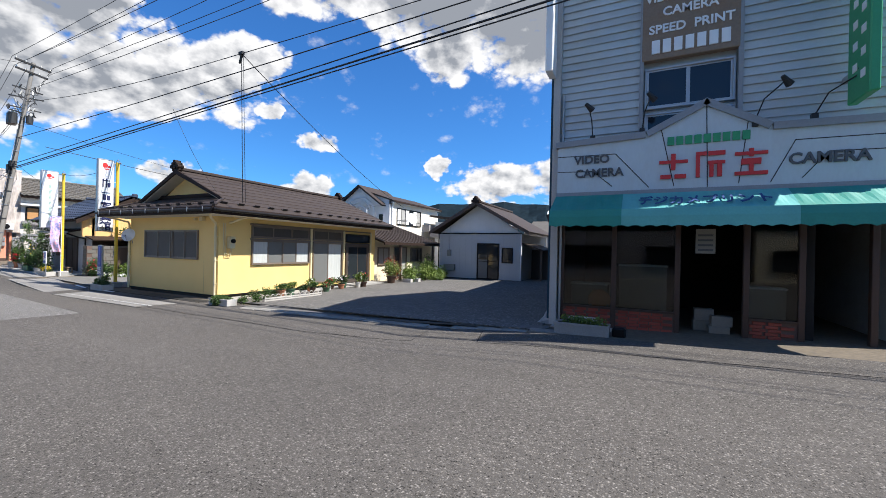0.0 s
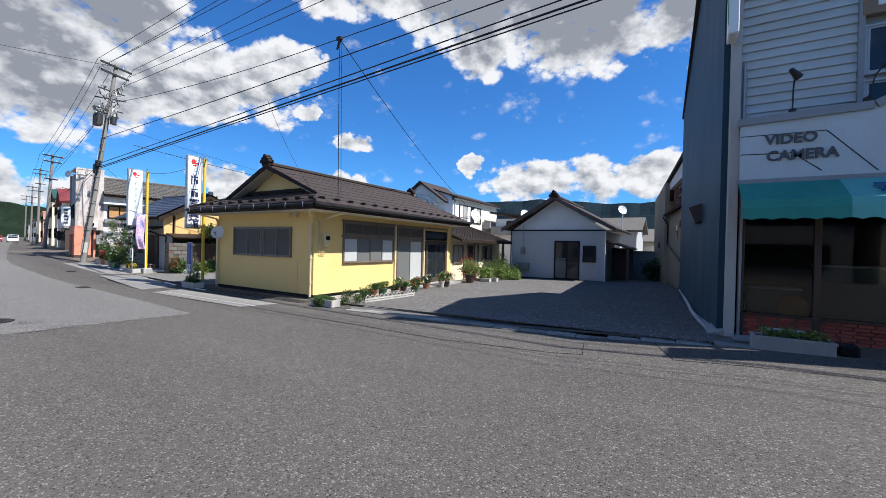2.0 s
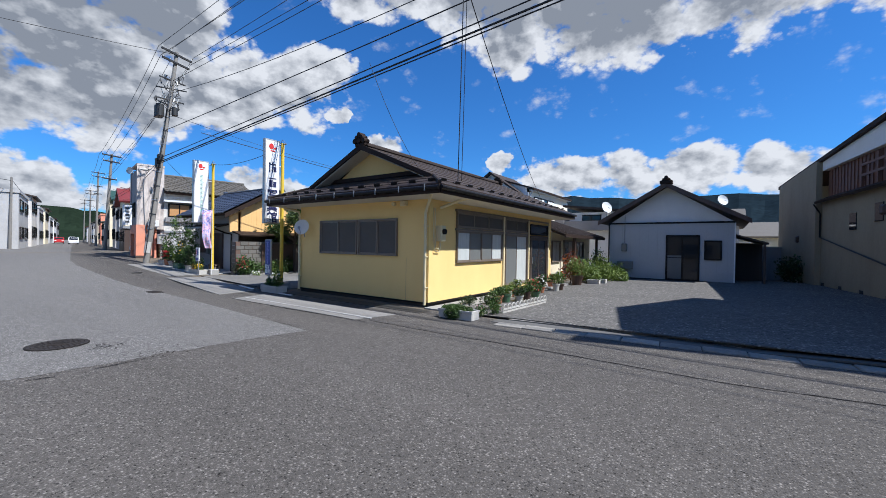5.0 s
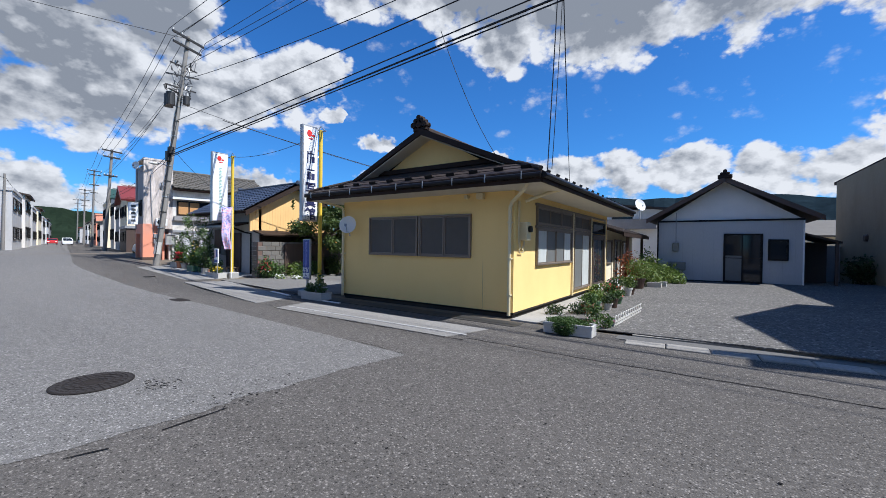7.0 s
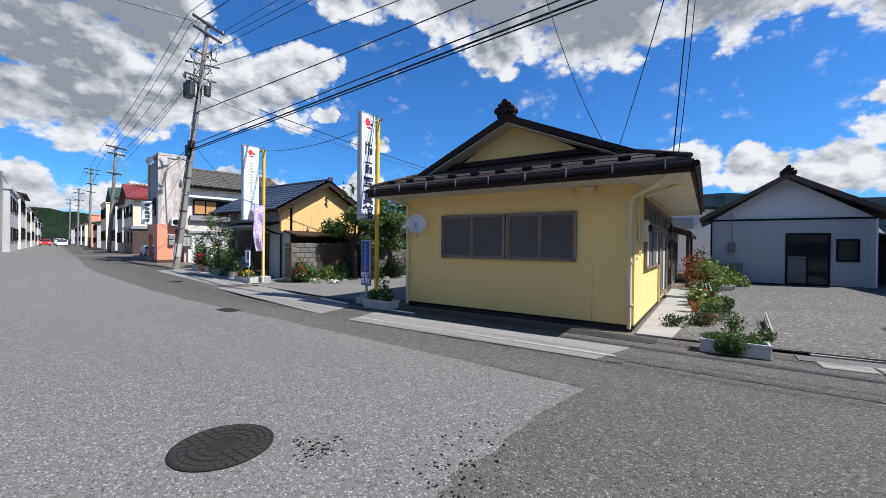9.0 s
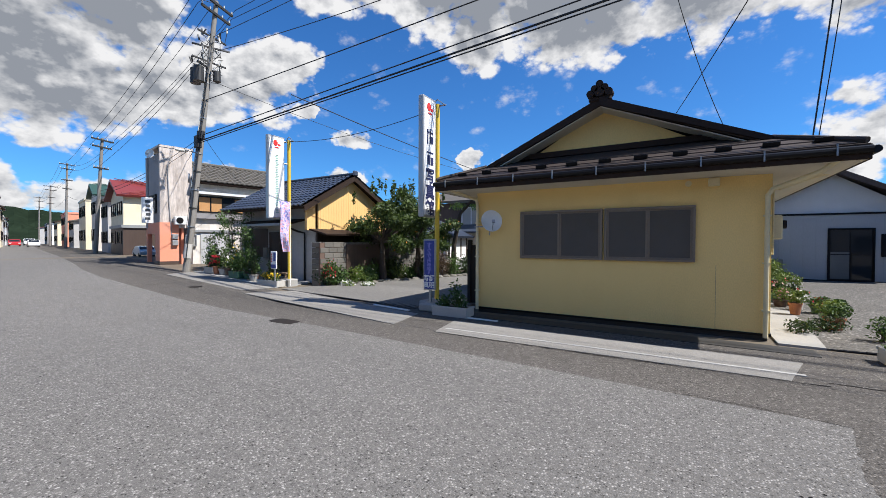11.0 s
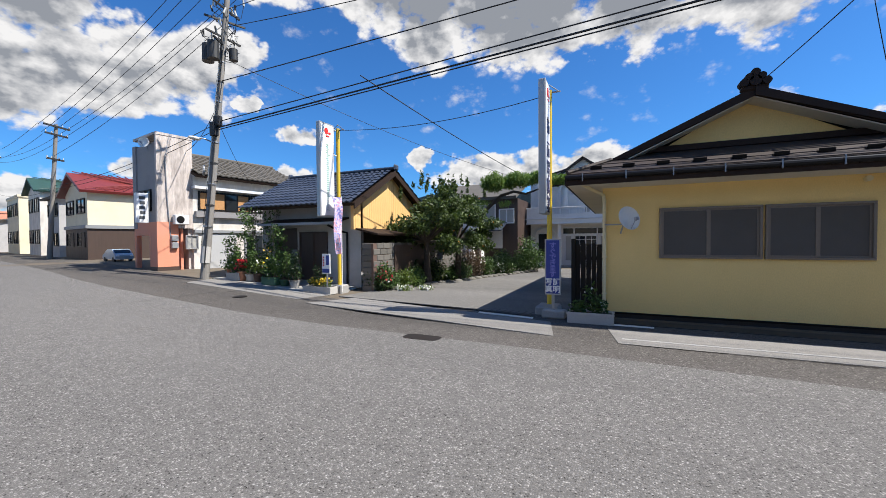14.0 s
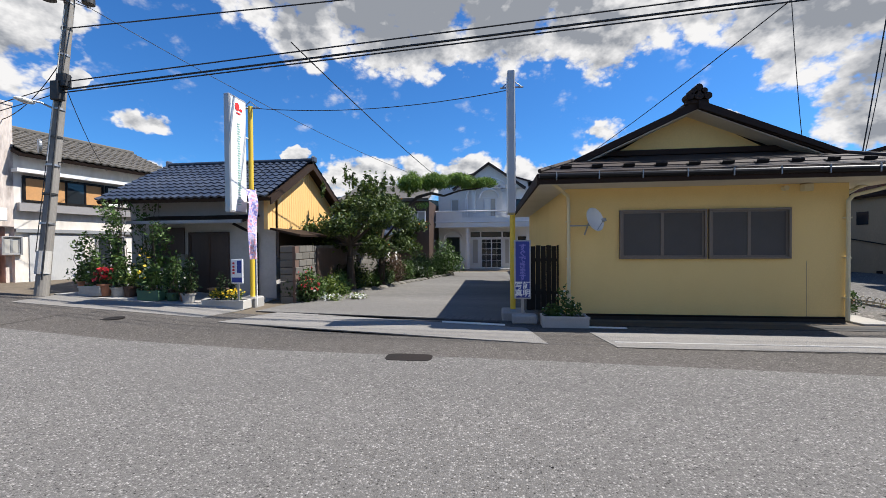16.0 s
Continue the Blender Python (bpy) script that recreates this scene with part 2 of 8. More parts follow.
def rod(bm, a, b, r0, r1=None, seg=10):
    a, b = Vector(a), Vector(b)
    r1 = r0 if r1 is None else r1
    q = (b - a).to_track_quat("Z", "Y")
    ring = []
    for p, r in ((a, r0), (b, r1)):
        ring.append([bm.verts.new(p + q @ Vector((r * math.cos(t), r * math.sin(t), 0))) for t in (2 * math.pi * i / seg for i in range(seg))])
    for i in range(seg):
        bm.faces.new((ring[0][i], ring[0][(i + 1) % seg], ring[1][(i + 1) % seg], ring[1][i]))
    bm.faces.new(ring[0][::-1])
    bm.faces.new(ring[1])
    return bm


def pipe(bm, pts, r, seg=8):
    """One bent tube through the points."""
    pts = [Vector(p) for p in pts]
    ways = [(b - a).normalized() for a, b in zip(pts, pts[1:])]
    q = ways[0].to_track_quat("Z", "Y")
    last, rings = ways[0], []
    for i, p in enumerate(pts):
        d = ways[0] if i == 0 else ways[-1] if i == len(pts) - 1 else (ways[i - 1] + ways[i]).normalized()
        q = last.rotation_difference(d) @ q
        last = d
        rings.append([bm.verts.new(p + q @ Vector((r * math.cos(t), r * math.sin(t), 0))) for t in (2 * math.pi * k / seg for k in range(seg))])
    for a, b in zip(rings, rings[1:]):
        for k in range(seg):
            bm.faces.new((a[k], a[(k + 1) % seg], b[(k + 1) % seg], b[k]))
    bm.faces.new(rings[0][::-1])
    bm.faces.new(rings[-1])
    return bm


def ground_height(x):
    """The street dips a little between its two ends."""
    xs = [-400, -30, -24, -18, -13, -10.5, 8.5, 11.3, 14, 17, 400]
    hs = [0.74, 0.74, 0.62, 0.42, 0.08, 0.0, 0.02, 0.2, 0.27, 0.36, 0.36]
    return float(np.interp(x, xs, hs))


def kerb_y(x):
    """Where the carriageway's far edge runs; the street bends away beyond the utility pole."""
    return 9.2 if x > -19 else 9.2 + (-19 - x) * 0.205


def window(parent, name, x0, x1, z0, z1, y, panes=2, frame_mat=BRONZE, pane_mat=SCREEN, face="y", depth=0.07, bar=0.045, rails=()):
    """A sliding window on a wall: frame and panes, with alternate panes set back. face y: looks to -y at plane y; face x: looks to +x at plane y."""
    def place(u0, u1, w0, w1, a, b):
        return (u0, u1, y - b, y - a, w0, w1) if face == "y" else (y + a, y + b, u0, u1, w0, w1)

    fr = part("window_frame", boxes(*[place(*r, -0.02, depth) for r in ((x0, x1, z0, z0 + bar), (x0, x1, z1 - bar, z1), (x0, x0 + bar, z0 + bar, z1 - bar), (x1 - bar, x1, z0 + bar, z1 - bar))], bevel=0.006), frame_mat, parent)
    w = (x1 - x0 - 2 * bar) / panes
    for i in range(panes):
        u0, u1 = x0 + bar + i * w, x0 + bar + (i + 1) * w
        d = 0.012 if i % 2 else 0.03
        part("pane", boxes(place(u0 + 0.02, u1 - 0.02, z0 + bar + 0.02, z1 - bar - 0.02, d - 0.006, d)), pane_mat[i % len(pane_mat)] if isinstance(pane_mat, (list, tuple)) else pane_mat, fr)
        part("sash", boxes(*[place(*r, d - 0.012, d + 0.012) for r in ((u0, u0 + 0.036, z0 + bar, z1 - bar), (u1 - 0.036, u1, z0 + bar, z1 - bar), (u0 + 0.036, u1 - 0.036, z0 + bar, z0 + bar + 0.03), (u0 + 0.036, u1 - 0.036, z1 - bar - 0.03, z1 - bar), *((u0 + 0.036, u1 - 0.036, z0 + (z1 - z0) * q - 0.015, z0 + (z1 - z0) * q + 0.015) for q in rails))]), frame_mat, fr)
    return fr


# ---- ground and street ----
def strip(name, xs, y_of, mat, lift, parent=None, sub=1):
    """A ribbon of paving between two edges y_of(x) = (near, far), following the ground's height."""
    bm = bmesh.new()
    rows = []
    for x in xs:
        a, b = y_of(x)
        rows.append([bm.verts.new((x, a + (b - a) * i / sub, ground_height(x) + lift)) for i in range(sub + 1)])
    for r, s in zip(rows, rows[1:]):
        for i in range(sub):
            bm.faces.new((r[i], s[i], s[i + 1], r[i + 1]))
    return link(name, bm, mat, parent)


def asphalt(name, colour, chips=0.5, fine=70.0, drift=0.12):
    """Worn asphalt: pale stone chips and dark pits in the binder at two sizes, with faint broad stains."""
    mt = bpy.data.materials.new(name)
    mt.use_nodes = True
    nt = mt.node_tree
    N, L = nt.nodes.new, nt.links.new
    b = nt.nodes["Principled BSDF"]
    geo = N("ShaderNodeNewGeometry")

    def m(op, p, q, r=None, clamp=False):
        n = N("ShaderNodeMath")
        n.operation, n.use_clamp = op, clamp
        for i, v in enumerate((p, q, r)):
            if v is None:
                continue
            if isinstance(v, (int, float)):
                n.inputs[i].default_value = v
            else:
                L(v, n.inputs[i])
        return n.outputs[0]

    def span(value, f0, f1, t0, t1):
        n = N("ShaderNodeMapRange")
        for key, x in (("From Min", f0), ("From Max", f1), ("To Min", t0), ("To Max", t1)):
            n.inputs[key].default_value = x
        L(value, n.inputs["Value"])
        return n.outputs[0]

    tone, dist = None, None
    for scale, weight in ((fine * 0.62, 1.0), (fine * 1.5, 0.7)):
        vor = N("ShaderNodeTexVoronoi")
        vor.inputs["Scale"].default_value = scale
        L(geo.outputs["Position"], vor.inputs["Vector"])
        sep = N("ShaderNodeSeparateColor")
        L(vor.outputs["Color"], sep.inputs[0])
        # each stone has a tone of its own and dark binder round it
        stone = m("ADD", span(sep.outputs[0], 0.7, 1.0, 0.0, 1.5), span(sep.outputs[0], 0.0, 0.28, -0.66, 0.0))
        rim = span(vor.outputs["Distance"], 0.25, 0.6, 1.0, 0.1)
        v = m("MULTIPLY", m("MULTIPLY", stone, rim), weight * chips)
        tone = v if tone is None else m("ADD", tone, v)
        dist = vor.outputs["Distance"] if dist is None else dist
    wide, mid = N("ShaderNodeTexNoise"), N("ShaderNodeTexNoise")
    wide.inputs["Scale"].default_value, wide.inputs["Detail"].default_value = 0.35, 3
    mid.inputs["Scale"].default_value, mid.inputs["Detail"].default_value, mid.inputs["Roughness"].default_value = 5.0, 6, 0.7
    stretch = N("ShaderNodeMapping")
    stretch.inputs["Scale"].default_value = (0.25, 1.6, 1)
    L(geo.outputs["Position"], stretch.inputs[0])
    L(stretch.outputs[0], wide.inputs["Vector"])
    L(geo.outputs["Position"], mid.inputs["Vector"])
    stain = m("MULTIPLY", span(wide.outputs[0], 0.3, 0.7, 1 - drift, 1 + drift), span(mid.outputs[0], 0.3, 0.7, 0.93, 1.07))
    gain = m("MULTIPLY", m("MAXIMUM", m("ADD", tone, 0.95), 0.2), stain)
    mul = N("ShaderNodeVectorMath")
    mul.operation = "SCALE"
    mul.inputs[0].default_value = colour
    L(gain, mul.inputs["Scale"])
    L(mul.outputs[0], b.inputs["Base Color"])
    b.inputs["Roughness"].default_value = 0.92
    b.inputs["Specular IOR Level"].default_value = 0.2
    bp = N("ShaderNodeBump")
    bp.inputs["Strength"].default_value, bp.inputs["Distance"].default_value = 0.55, 0.008
    bp.invert = True
    L(dist, bp.inputs["Height"])
    L(bp.outputs[0], b.inputs["Normal"])
    return mt


ROADGREY = asphalt("asphalt_grey", (0.088, 0.08, 0.072), 1.3, 88.0)
ROADPALE = asphalt("asphalt_pale", (0.138, 0.131, 0.123), 1.15, 90.0, 0.06)
PATCHPALE = asphalt("patch_pale", (0.225, 0.214, 0.198), 0.3, 110)
GRAVEL = asphalt("gravel", (0.118, 0.111, 0.102), 1.2, 34)
DRIVECONC = asphalt("driveway_concrete", (0.155, 0.148, 0.137), 0.5, 60, 0.2)
EARTH = material("earth", (0.13, 0.105, 0.075), 0.95, 12, 0.25, 0.4, 0.5)


def build_ground():
    bm = bmesh.new()
    xs = [-1500, -400, -120, -60, -40, -30, -24, -21, -18, -15.5, -13, -10.5, -5, 2, 8.5, 11.3, 14, 17, 60, 400, 1500]
    ys = [-1500, -300, -60, -12, 0, 20, 60, 300, 1500]
    grid = [[bm.verts.new((x, y, ground_height(x) - 0.02)) for y in ys] for x in xs]
    for i in range(len(xs) - 1):
        for j in range(len(ys) - 1):
            bm.faces.new((grid[i][j], grid[i + 1][j], grid[i + 1][j + 1], grid[i][j + 1]))
    tagged(link("ground", bm, EARTH), "bare earth ground under the street and plots", "ground", kind="structure")
    far = [-400, -200, -120, -80, -60, -45, -35, -28, -24, -21, -18, -15.5, -13, -10.5, -6, -2, 2, 5, 8.5, 9.9, 11.3, 14, 17, 30, 60]
    road = strip("road", far, lambda x: (-6.5 + (kerb_y(x) - 9.2), kerb_y(x) + 0.4), ROADGREY, 0.0)
    tagged(road, "coarse grey asphalt street with worn stone chips", "road", kind="structure")
    # the resurfacing ends in a ragged edge across the street
    edge_y = lambda x: float(np.interp(x, [-45, -19, -12, -8, -4, 0.2], [kerb_y(-45) - 2.4, 6.9, 6.95, 6.85, 6.6, 6.32]))
    end_x = lambda y: float(np.interp(y, [-7, -1, 1, 2.5, 3.3, 4.2, 5.2, 6.4], [-1.6, -1.0, -0.5, -0.25, -0.12, -0.1, -0.02, 0.2])) + 0.07 * noise.noise((y * 2.3, 4.0, 1.0)) + 0.04 * noise.noise((y * 9.0, 2.0, 1.0)) + 0.02 * noise.noise((y * 31.0, 1.0, 3.0))
    bm = bmesh.new()
    steps, cols = 260, [x for x in far if x <= -5] + [-2.4]
    ys = lambda x: (-6.4 + (kerb_y(x) - 9.2), edge_y(x) if x > -45 else kerb_y(x) - 2.4)
    rows = []
    for x in cols + [None]:
        row = []
        for k in range(steps + 1):
            lo, hi = ys(0.0 if x is None else x)
            y = lo + (hi - lo) * k / steps + (0.012 * noise.noise(((x or 0) * 3.0, k * 0.4, 0.0)) if k == steps else 0)
            px_ = end_x(y) if x is None else x
            row.append(bm.verts.new((px_, y, ground_height(px_) + 0.004)))
        rows.append(row)
    for p, q in zip(rows, rows[1:]):
        for k in range(steps):
            bm.faces.new((p[k], q[k], q[k + 1], p[k + 1]))
    pale = link("road_surface", bm, ROADPALE)
    tagged(pale, "paler resurfaced asphalt carriageway", "road", kind="structure")


build_ground()


def pavement_patch(name, corners, mat, label):
    bm = bmesh.new()
    slab([(x, y, ground_height(x) + 0.008) for x, y in corners], 0.02, bm)
    return tagged(link(name, bm, mat), label, "pavement", kind="structure")


pavement_patch("pavement_1", [(-5.0, 7.55), (0.0, 7.6), (0.3, 8.6), (-5.2, 8.65)], PATCHPALE, "pale concrete apron strip before the yellow house")
pavement_patch("pavement_2", [(-12.6, 8.6), (-6.05, 7.68), (-6.3, 8.9), (-12.0, 9.95)], PATCHPALE, "pale concrete apron across the driveway mouth")
pavement_patch("lot_gravel", [(0.4, 9.75), (11.0, 9.9), (11.0, 26), (0.4, 26)], GRAVEL, "grey gravel parking lot")
pavement_patch("driveway", [(-12.6, 9.95), (-6.0, 9.5), (-4.6, 24), (-10.4, 24)], DRIVECONC, "pale worn concrete driveway")


# ---- yellow studio house ----
def yellow_house():
    h = thing("studio_house", "single-storey yellow rendered studio with dark metal roof", "house")
    X0, X1, Y0, Y1 = -5.35, 0.15, 10.0, 18.7
    part("wall", boxes((X0, X1, Y0, Y0 + 0.14, 0.1, 2.9)), YELLOW, h, "yellow rendered street wall")
    part("wall", boxes((X1 - 0.14, X1, Y0 + 0.14, Y1, 0.1, 2.9)), YELLOW, h)
    part("wall", boxes((X0, X0 + 0.14, Y0 + 0.14, Y1, 0.1, 2.9)), YELLOW, h)
    part("wall", boxes((X0, X1, Y1, Y1 + 0.14, 0.1, 2.95)), YELLOW, h)
    part("back_gable", slab([(X0, Y1 + 0.07, 2.9), (X1, Y1 + 0.07, 2.9), (-2.62, Y1 + 0.07, 4.45)], 0.1), YELLOW, h)
    part("plinth", boxes((X0 + 0.03, X1 - 0.03, Y0 + 0.03, Y1, -0.1, 0.1)), PLINTH, h)
    # roof: a hipped skirt to the street, a gable above it
    E0, E1, EY, RZ, EZ, RX = -6.0, 1.05, 9.2, 4.62, 3.06, -2.62
    YF, GY, YB = 10.15, 10.62, 19.1
    skirt = lambda y: EZ + 0.4 * (y - EY)
    side = lambda xe, z: xe + (RX - xe) * (z - EZ) / (RZ - EZ)
    zf, zg = skirt(YF), skirt(GY)
    xl, xr, gl, gr = side(E0, zf), side(E1, zf), side(E0, zg), side(E1, zg)
    part("roof_slope", slab([(E1, EY, EZ), (E1, YB, EZ), (RX, YB, RZ), (RX, YF, RZ), (xr, YF, zf)], 0.1), ROOF, h)
    part("roof_slope", slab([(E0, EY, EZ), (xl, YF, zf), (RX, YF, RZ), (RX, YB, RZ), (E0, YB, EZ)], 0.1), ROOF, h)
    part("roof_skirt", slab([(E0, EY, EZ + 0.004), (E1, EY, EZ + 0.004), (xr, YF, zf + 0.004), (gr, GY, zg + 0.004), (gl, GY, zg + 0.004), (xl, YF, zf + 0.004)], 0.09), ROOF, h)
    part("gable_wall", slab([(gl, GY, zg - 0.3), (gr, GY, zg - 0.3), (RX, GY, RZ - 0.05)], 0.05), YELLOW, h)
    for s, xe in ((1, xr), (-1, xl)):
        bm = bmesh.new()
        a, b = Vector((RX, YF - 0.03, RZ + 0.02)), Vector((xe, YF - 0.03, zf + 0.03))
        slab([a, b, b - Vector((0, 0, 0.1)), a - Vector((0, 0, 0.17))], 0.06, bm)
        part("bargeboard", bm, DARKWOOD, h)
        bm = bmesh.new()
        slab([a + Vector((0, 0.05, -0.16)), b + Vector((0, 0.05, -0.16)), b + Vector((0, 0.5, -0.16)), a + Vector((0, 0.5, -0.16))], 0.02, bm)
        part("gable_soffit", bm, SOFFIT, h)
    part("gable_sill", boxes((gl + 0.2, gr - 0.2, GY - 0.12, GY, zg - 0.02, zg + 0.1)), DARKWOOD, h)
    part("fascia", boxes((E0 - 0.02, E1 + 0.02, EY - 0.05, EY, EZ - 0.24, EZ - 0.02), bevel=0.008), DARKWOOD, h)
    part("fascia", boxes((E1, E1 + 0.05, EY, YB, EZ - 0.24, EZ - 0.02), bevel=0.008), DARKWOOD, h)
    part("fascia", boxes((E0 - 0.05, E0, EY, YB, EZ - 0.24, EZ - 0.02), bevel=0.008), DARKWOOD, h)
    part("soffit", boxes((E0, E1, EY, Y0, 2.82, 2.86)), SOFFIT, h, "cream boarded eave soffit")
    part("soffit", boxes((X1, E1, Y0, YB, 2.82, 2.86)), SOFFIT, h)
    part("soffit", boxes((E0, X0, Y0, YB, 2.82, 2.86)), SOFFIT, h)
    part("ridge_cap", boxes((RX - 0.11, RX + 0.11, YF, YB, RZ - 0.03, RZ + 0.1), bevel=0.03), ROOF, h)
    # windows in the street wall
    window(h, "window", -4.25, -2.52, 1.3, 2.34, Y0, 2, BRONZE, SCREEN)
    window(h, "window", -2.48, -0.93, 1.3, 2.34, Y0, 2, BRONZE, SCREEN)
    # openings in the side wall towards the lot
    window(h, "window", 11.25, 14.1, 1.12, 2.06, X1, 4, BRONZE, [SHEER, FROSTDIM, FROSTDIM, SHEER], face="x")
    window(h, "transom", 11.25, 14.1, 2.12, 2.6, X1, 3, BRONZE, SCREEN, face="x")
    window(h, "window", 14.3, 16.2, 0.25, 2.05, X1, 2, BRONZE, [FROSTDIM, SHEER], face="x")
    window(h, "transom", 14.3, 16.2, 2.12, 2.6, X1, 2, BRONZE, SCREEN, face="x")
    window(h, "entrance_door", 16.45, 18.3, 0.12, 2.05, X1, 2, DOORBROWN, GLASS, face="x", bar=0.16)
    window(h, "transom", 16.45, 18.3, 2.08, 2.5, X1, 1, BLACKFRAME, GLASS, face="x")
    return h


yellow_house()


# ---- white house behind the lot ----
def white_house():
    h = thing("white_house", "small single-storey house clad in pale grey sheet with brown gable roof", "house")
    X0, X1, Y, D = 1.45, 6.75, 24.0, 7.0
    part("wall", boxes((X0, X1, Y, Y + D, 0.12, 2.86)), WHITESIDING, h)
    part("plinth", boxes((X0 + 0.04, X1 - 0.04, Y + 0.04, Y + D, -0.05, 0.12)), PLINTH, h)
    part("gable_wall", slab([(X0, Y + 0.1, 2.9), (X1, Y + 0.1, 2.9), (4.05, Y + 0.1, 4.65)], 0.1), WHITEPLASTER, h)
    part("band", boxes((X0 - 0.03, X1 + 0.03, Y - 0.03, Y + 0.06, 2.84, 2.92)), BLACKFRAME, h)
    for xe in (X0 - 0.5, X1 + 0.6):
        ze = 2.98
        part("roof_slope", slab([(xe, Y - 0.45, ze), (4.05, Y - 0.45, 4.8), (4.05, Y + D, 4.8), (xe, Y + D, ze)], 0.12), ROOF, h)
        bm = bmesh.new()
        slab([(xe, Y - 0.48, ze + 0.01), (4.05, Y - 0.48, 4.81), (4.05, Y - 0.48, 4.58), (xe, Y - 0.48, ze - 0.2)], 0.05, bm)
        part("bargeboard", bm, BROWNWOOD, h)
    window(h, "window", 4.05, 5.45, 0.1, 2.28, Y, 2, BLACKFRAME, [FROSTDIM, GLASS], rails=(0.5,))
    part("blind", boxes((4.12, 5.35, Y - 0.036, Y - 0.031, 1.3, 2.2)), GLASS, h, "dark upper panes")
    window(h, "window", 5.62, 6.3, 1.12, 2.03, Y, 1, BLACKFRAME, GLASS)
    return h


white_house()


# ---- camera shop ----
BLUESIDE = material("blue_wall_paint", (0.01, 0.052, 0.085), 0.6, 30, 0.06, 0.25, 0.1, stretch=(1, 1, 0.3))
AWNING = material("green_awning", (0.02, 0.25, 0.2), 0.55, 30, 0.06, 0.3, 0.1)
AWNPALE = material("pale_awning", (0.11, 0.42, 0.39), 0.55, 30, 0.06, 0.3, 0.1)
SIDING = material("shop_siding", (0.47, 0.51, 0.51), 0.5, 25, 0.05, 0.35, 0.05, stain_colour=(0.3, 0.27, 0.23), stretch=(0.6, 1, 1.5), per_object=0.05)
FASCIA = material("fascia_panel", (0.52, 0.58, 0.59), 0.45, 25, 0.04, 0.3, 0.05, stain_colour=(0.42, 0.36, 0.28), stretch=(1, 1, 0.4))
GREYTRIM = material("grey_trim", (0.27, 0.28, 0.29), 0.5, 25, 0.08, 0.3, 0.05)
BROWNBOARD = material("brown_board", (0.24, 0.17, 0.115), 0.6, 20, 0.12, 0.5, 0.1, stain_colour=(0.28, 0.12, 0.05))
BROWNFRAME = material("brown_frame", (0.06, 0.032, 0.022), 0.5, 40, 0.1, 0.3, 0.1)
BRICK = material("red_brick", (0.3, 0.07, 0.045), 0.85, 50, 0.15, 0.3, 0.4, per_object=0.2)
MORTAR = material("mortar", (0.14, 0.09, 0.07), 0.95, 60, 0.1, 0.2, 0.3)
# near-black, so the shade of the shop's depth is in the colour
SHADEIN = material("interior_shade", (0.013, 0.012, 0.011), 0.9, 20, 0.1, 0.2, 0.1)
CARD = material("pale_card", (0.24, 0.23, 0.2), 0.8, 30, 0.05, 0.15, 0.05)


def clear_glass():
    mt = bpy.data.materials.new("shop_glass")
    mt.use_nodes = True
    nt = mt.node_tree
    N, L = nt.nodes.new, nt.links.new
    nt.nodes.clear()
    out, mix, tr, gl, fr = N("ShaderNodeOutputMaterial"), N("ShaderNodeMixShader"), N("ShaderNodeBsdfTransparent"), N("ShaderNodeBsdfGlossy"), N("ShaderNodeFresnel")
    tr.inputs[0].default_value = (0.6, 0.63, 0.62, 1)
    gl.inputs["Roughness"].default_value = 0.02
    fr.inputs[0].default_value = 1.5
    L(fr.outputs[0], mix.inputs[0])
    L(tr.outputs[0], mix.inputs[1])
    L(gl.outputs[0], mix.inputs[2])
    L(mix.outputs[0], out.inputs[0])
    return mt


SHOPGLASS = clear_glass()


def letters(text, size, mat, parent, m, depth=0.02, name="lettering", label="", align="CENTER"):
    """Raised letters in the built-in face, as a mesh; m places their baseline's middle, reading along local x, facing local z."""
    cu = bpy.data.curves.new(name, "FONT")
    cu.body, cu.size, cu.extrude, cu.align_x, cu.resolution_u = text, size, depth / 2, align, 3
    cu.offset = size * 0.022
    tmp = bpy.data.objects.new("tmp", cu)
    scene.collection.objects.link(tmp)
    me = bpy.data.meshes.new_from_object(tmp.evaluated_get(bpy.context.evaluated_depsgraph_get()))
    bpy.data.objects.remove(tmp)
    me.transform(m)
    me.materials.clear()
    me.materials.append(mat)
    ob = new(name, me)
    ob.parent = parent
    if label:
        tagged(ob, label)
    return ob


def on_front(x, y, z):
    """Letters on a wall that looks to -y."""
    return pose(x, y, z, 90, 0, 0)


def on_side(x, y, z):
    """Letters on a board that looks to +x, read from +x."""
    return pose(x, y, z, 90, 0, 90)


def bars(rows, mat, parent, name="mark", label=""):
    for r in rows:
        part(name, boxes(r), mat, parent, label)


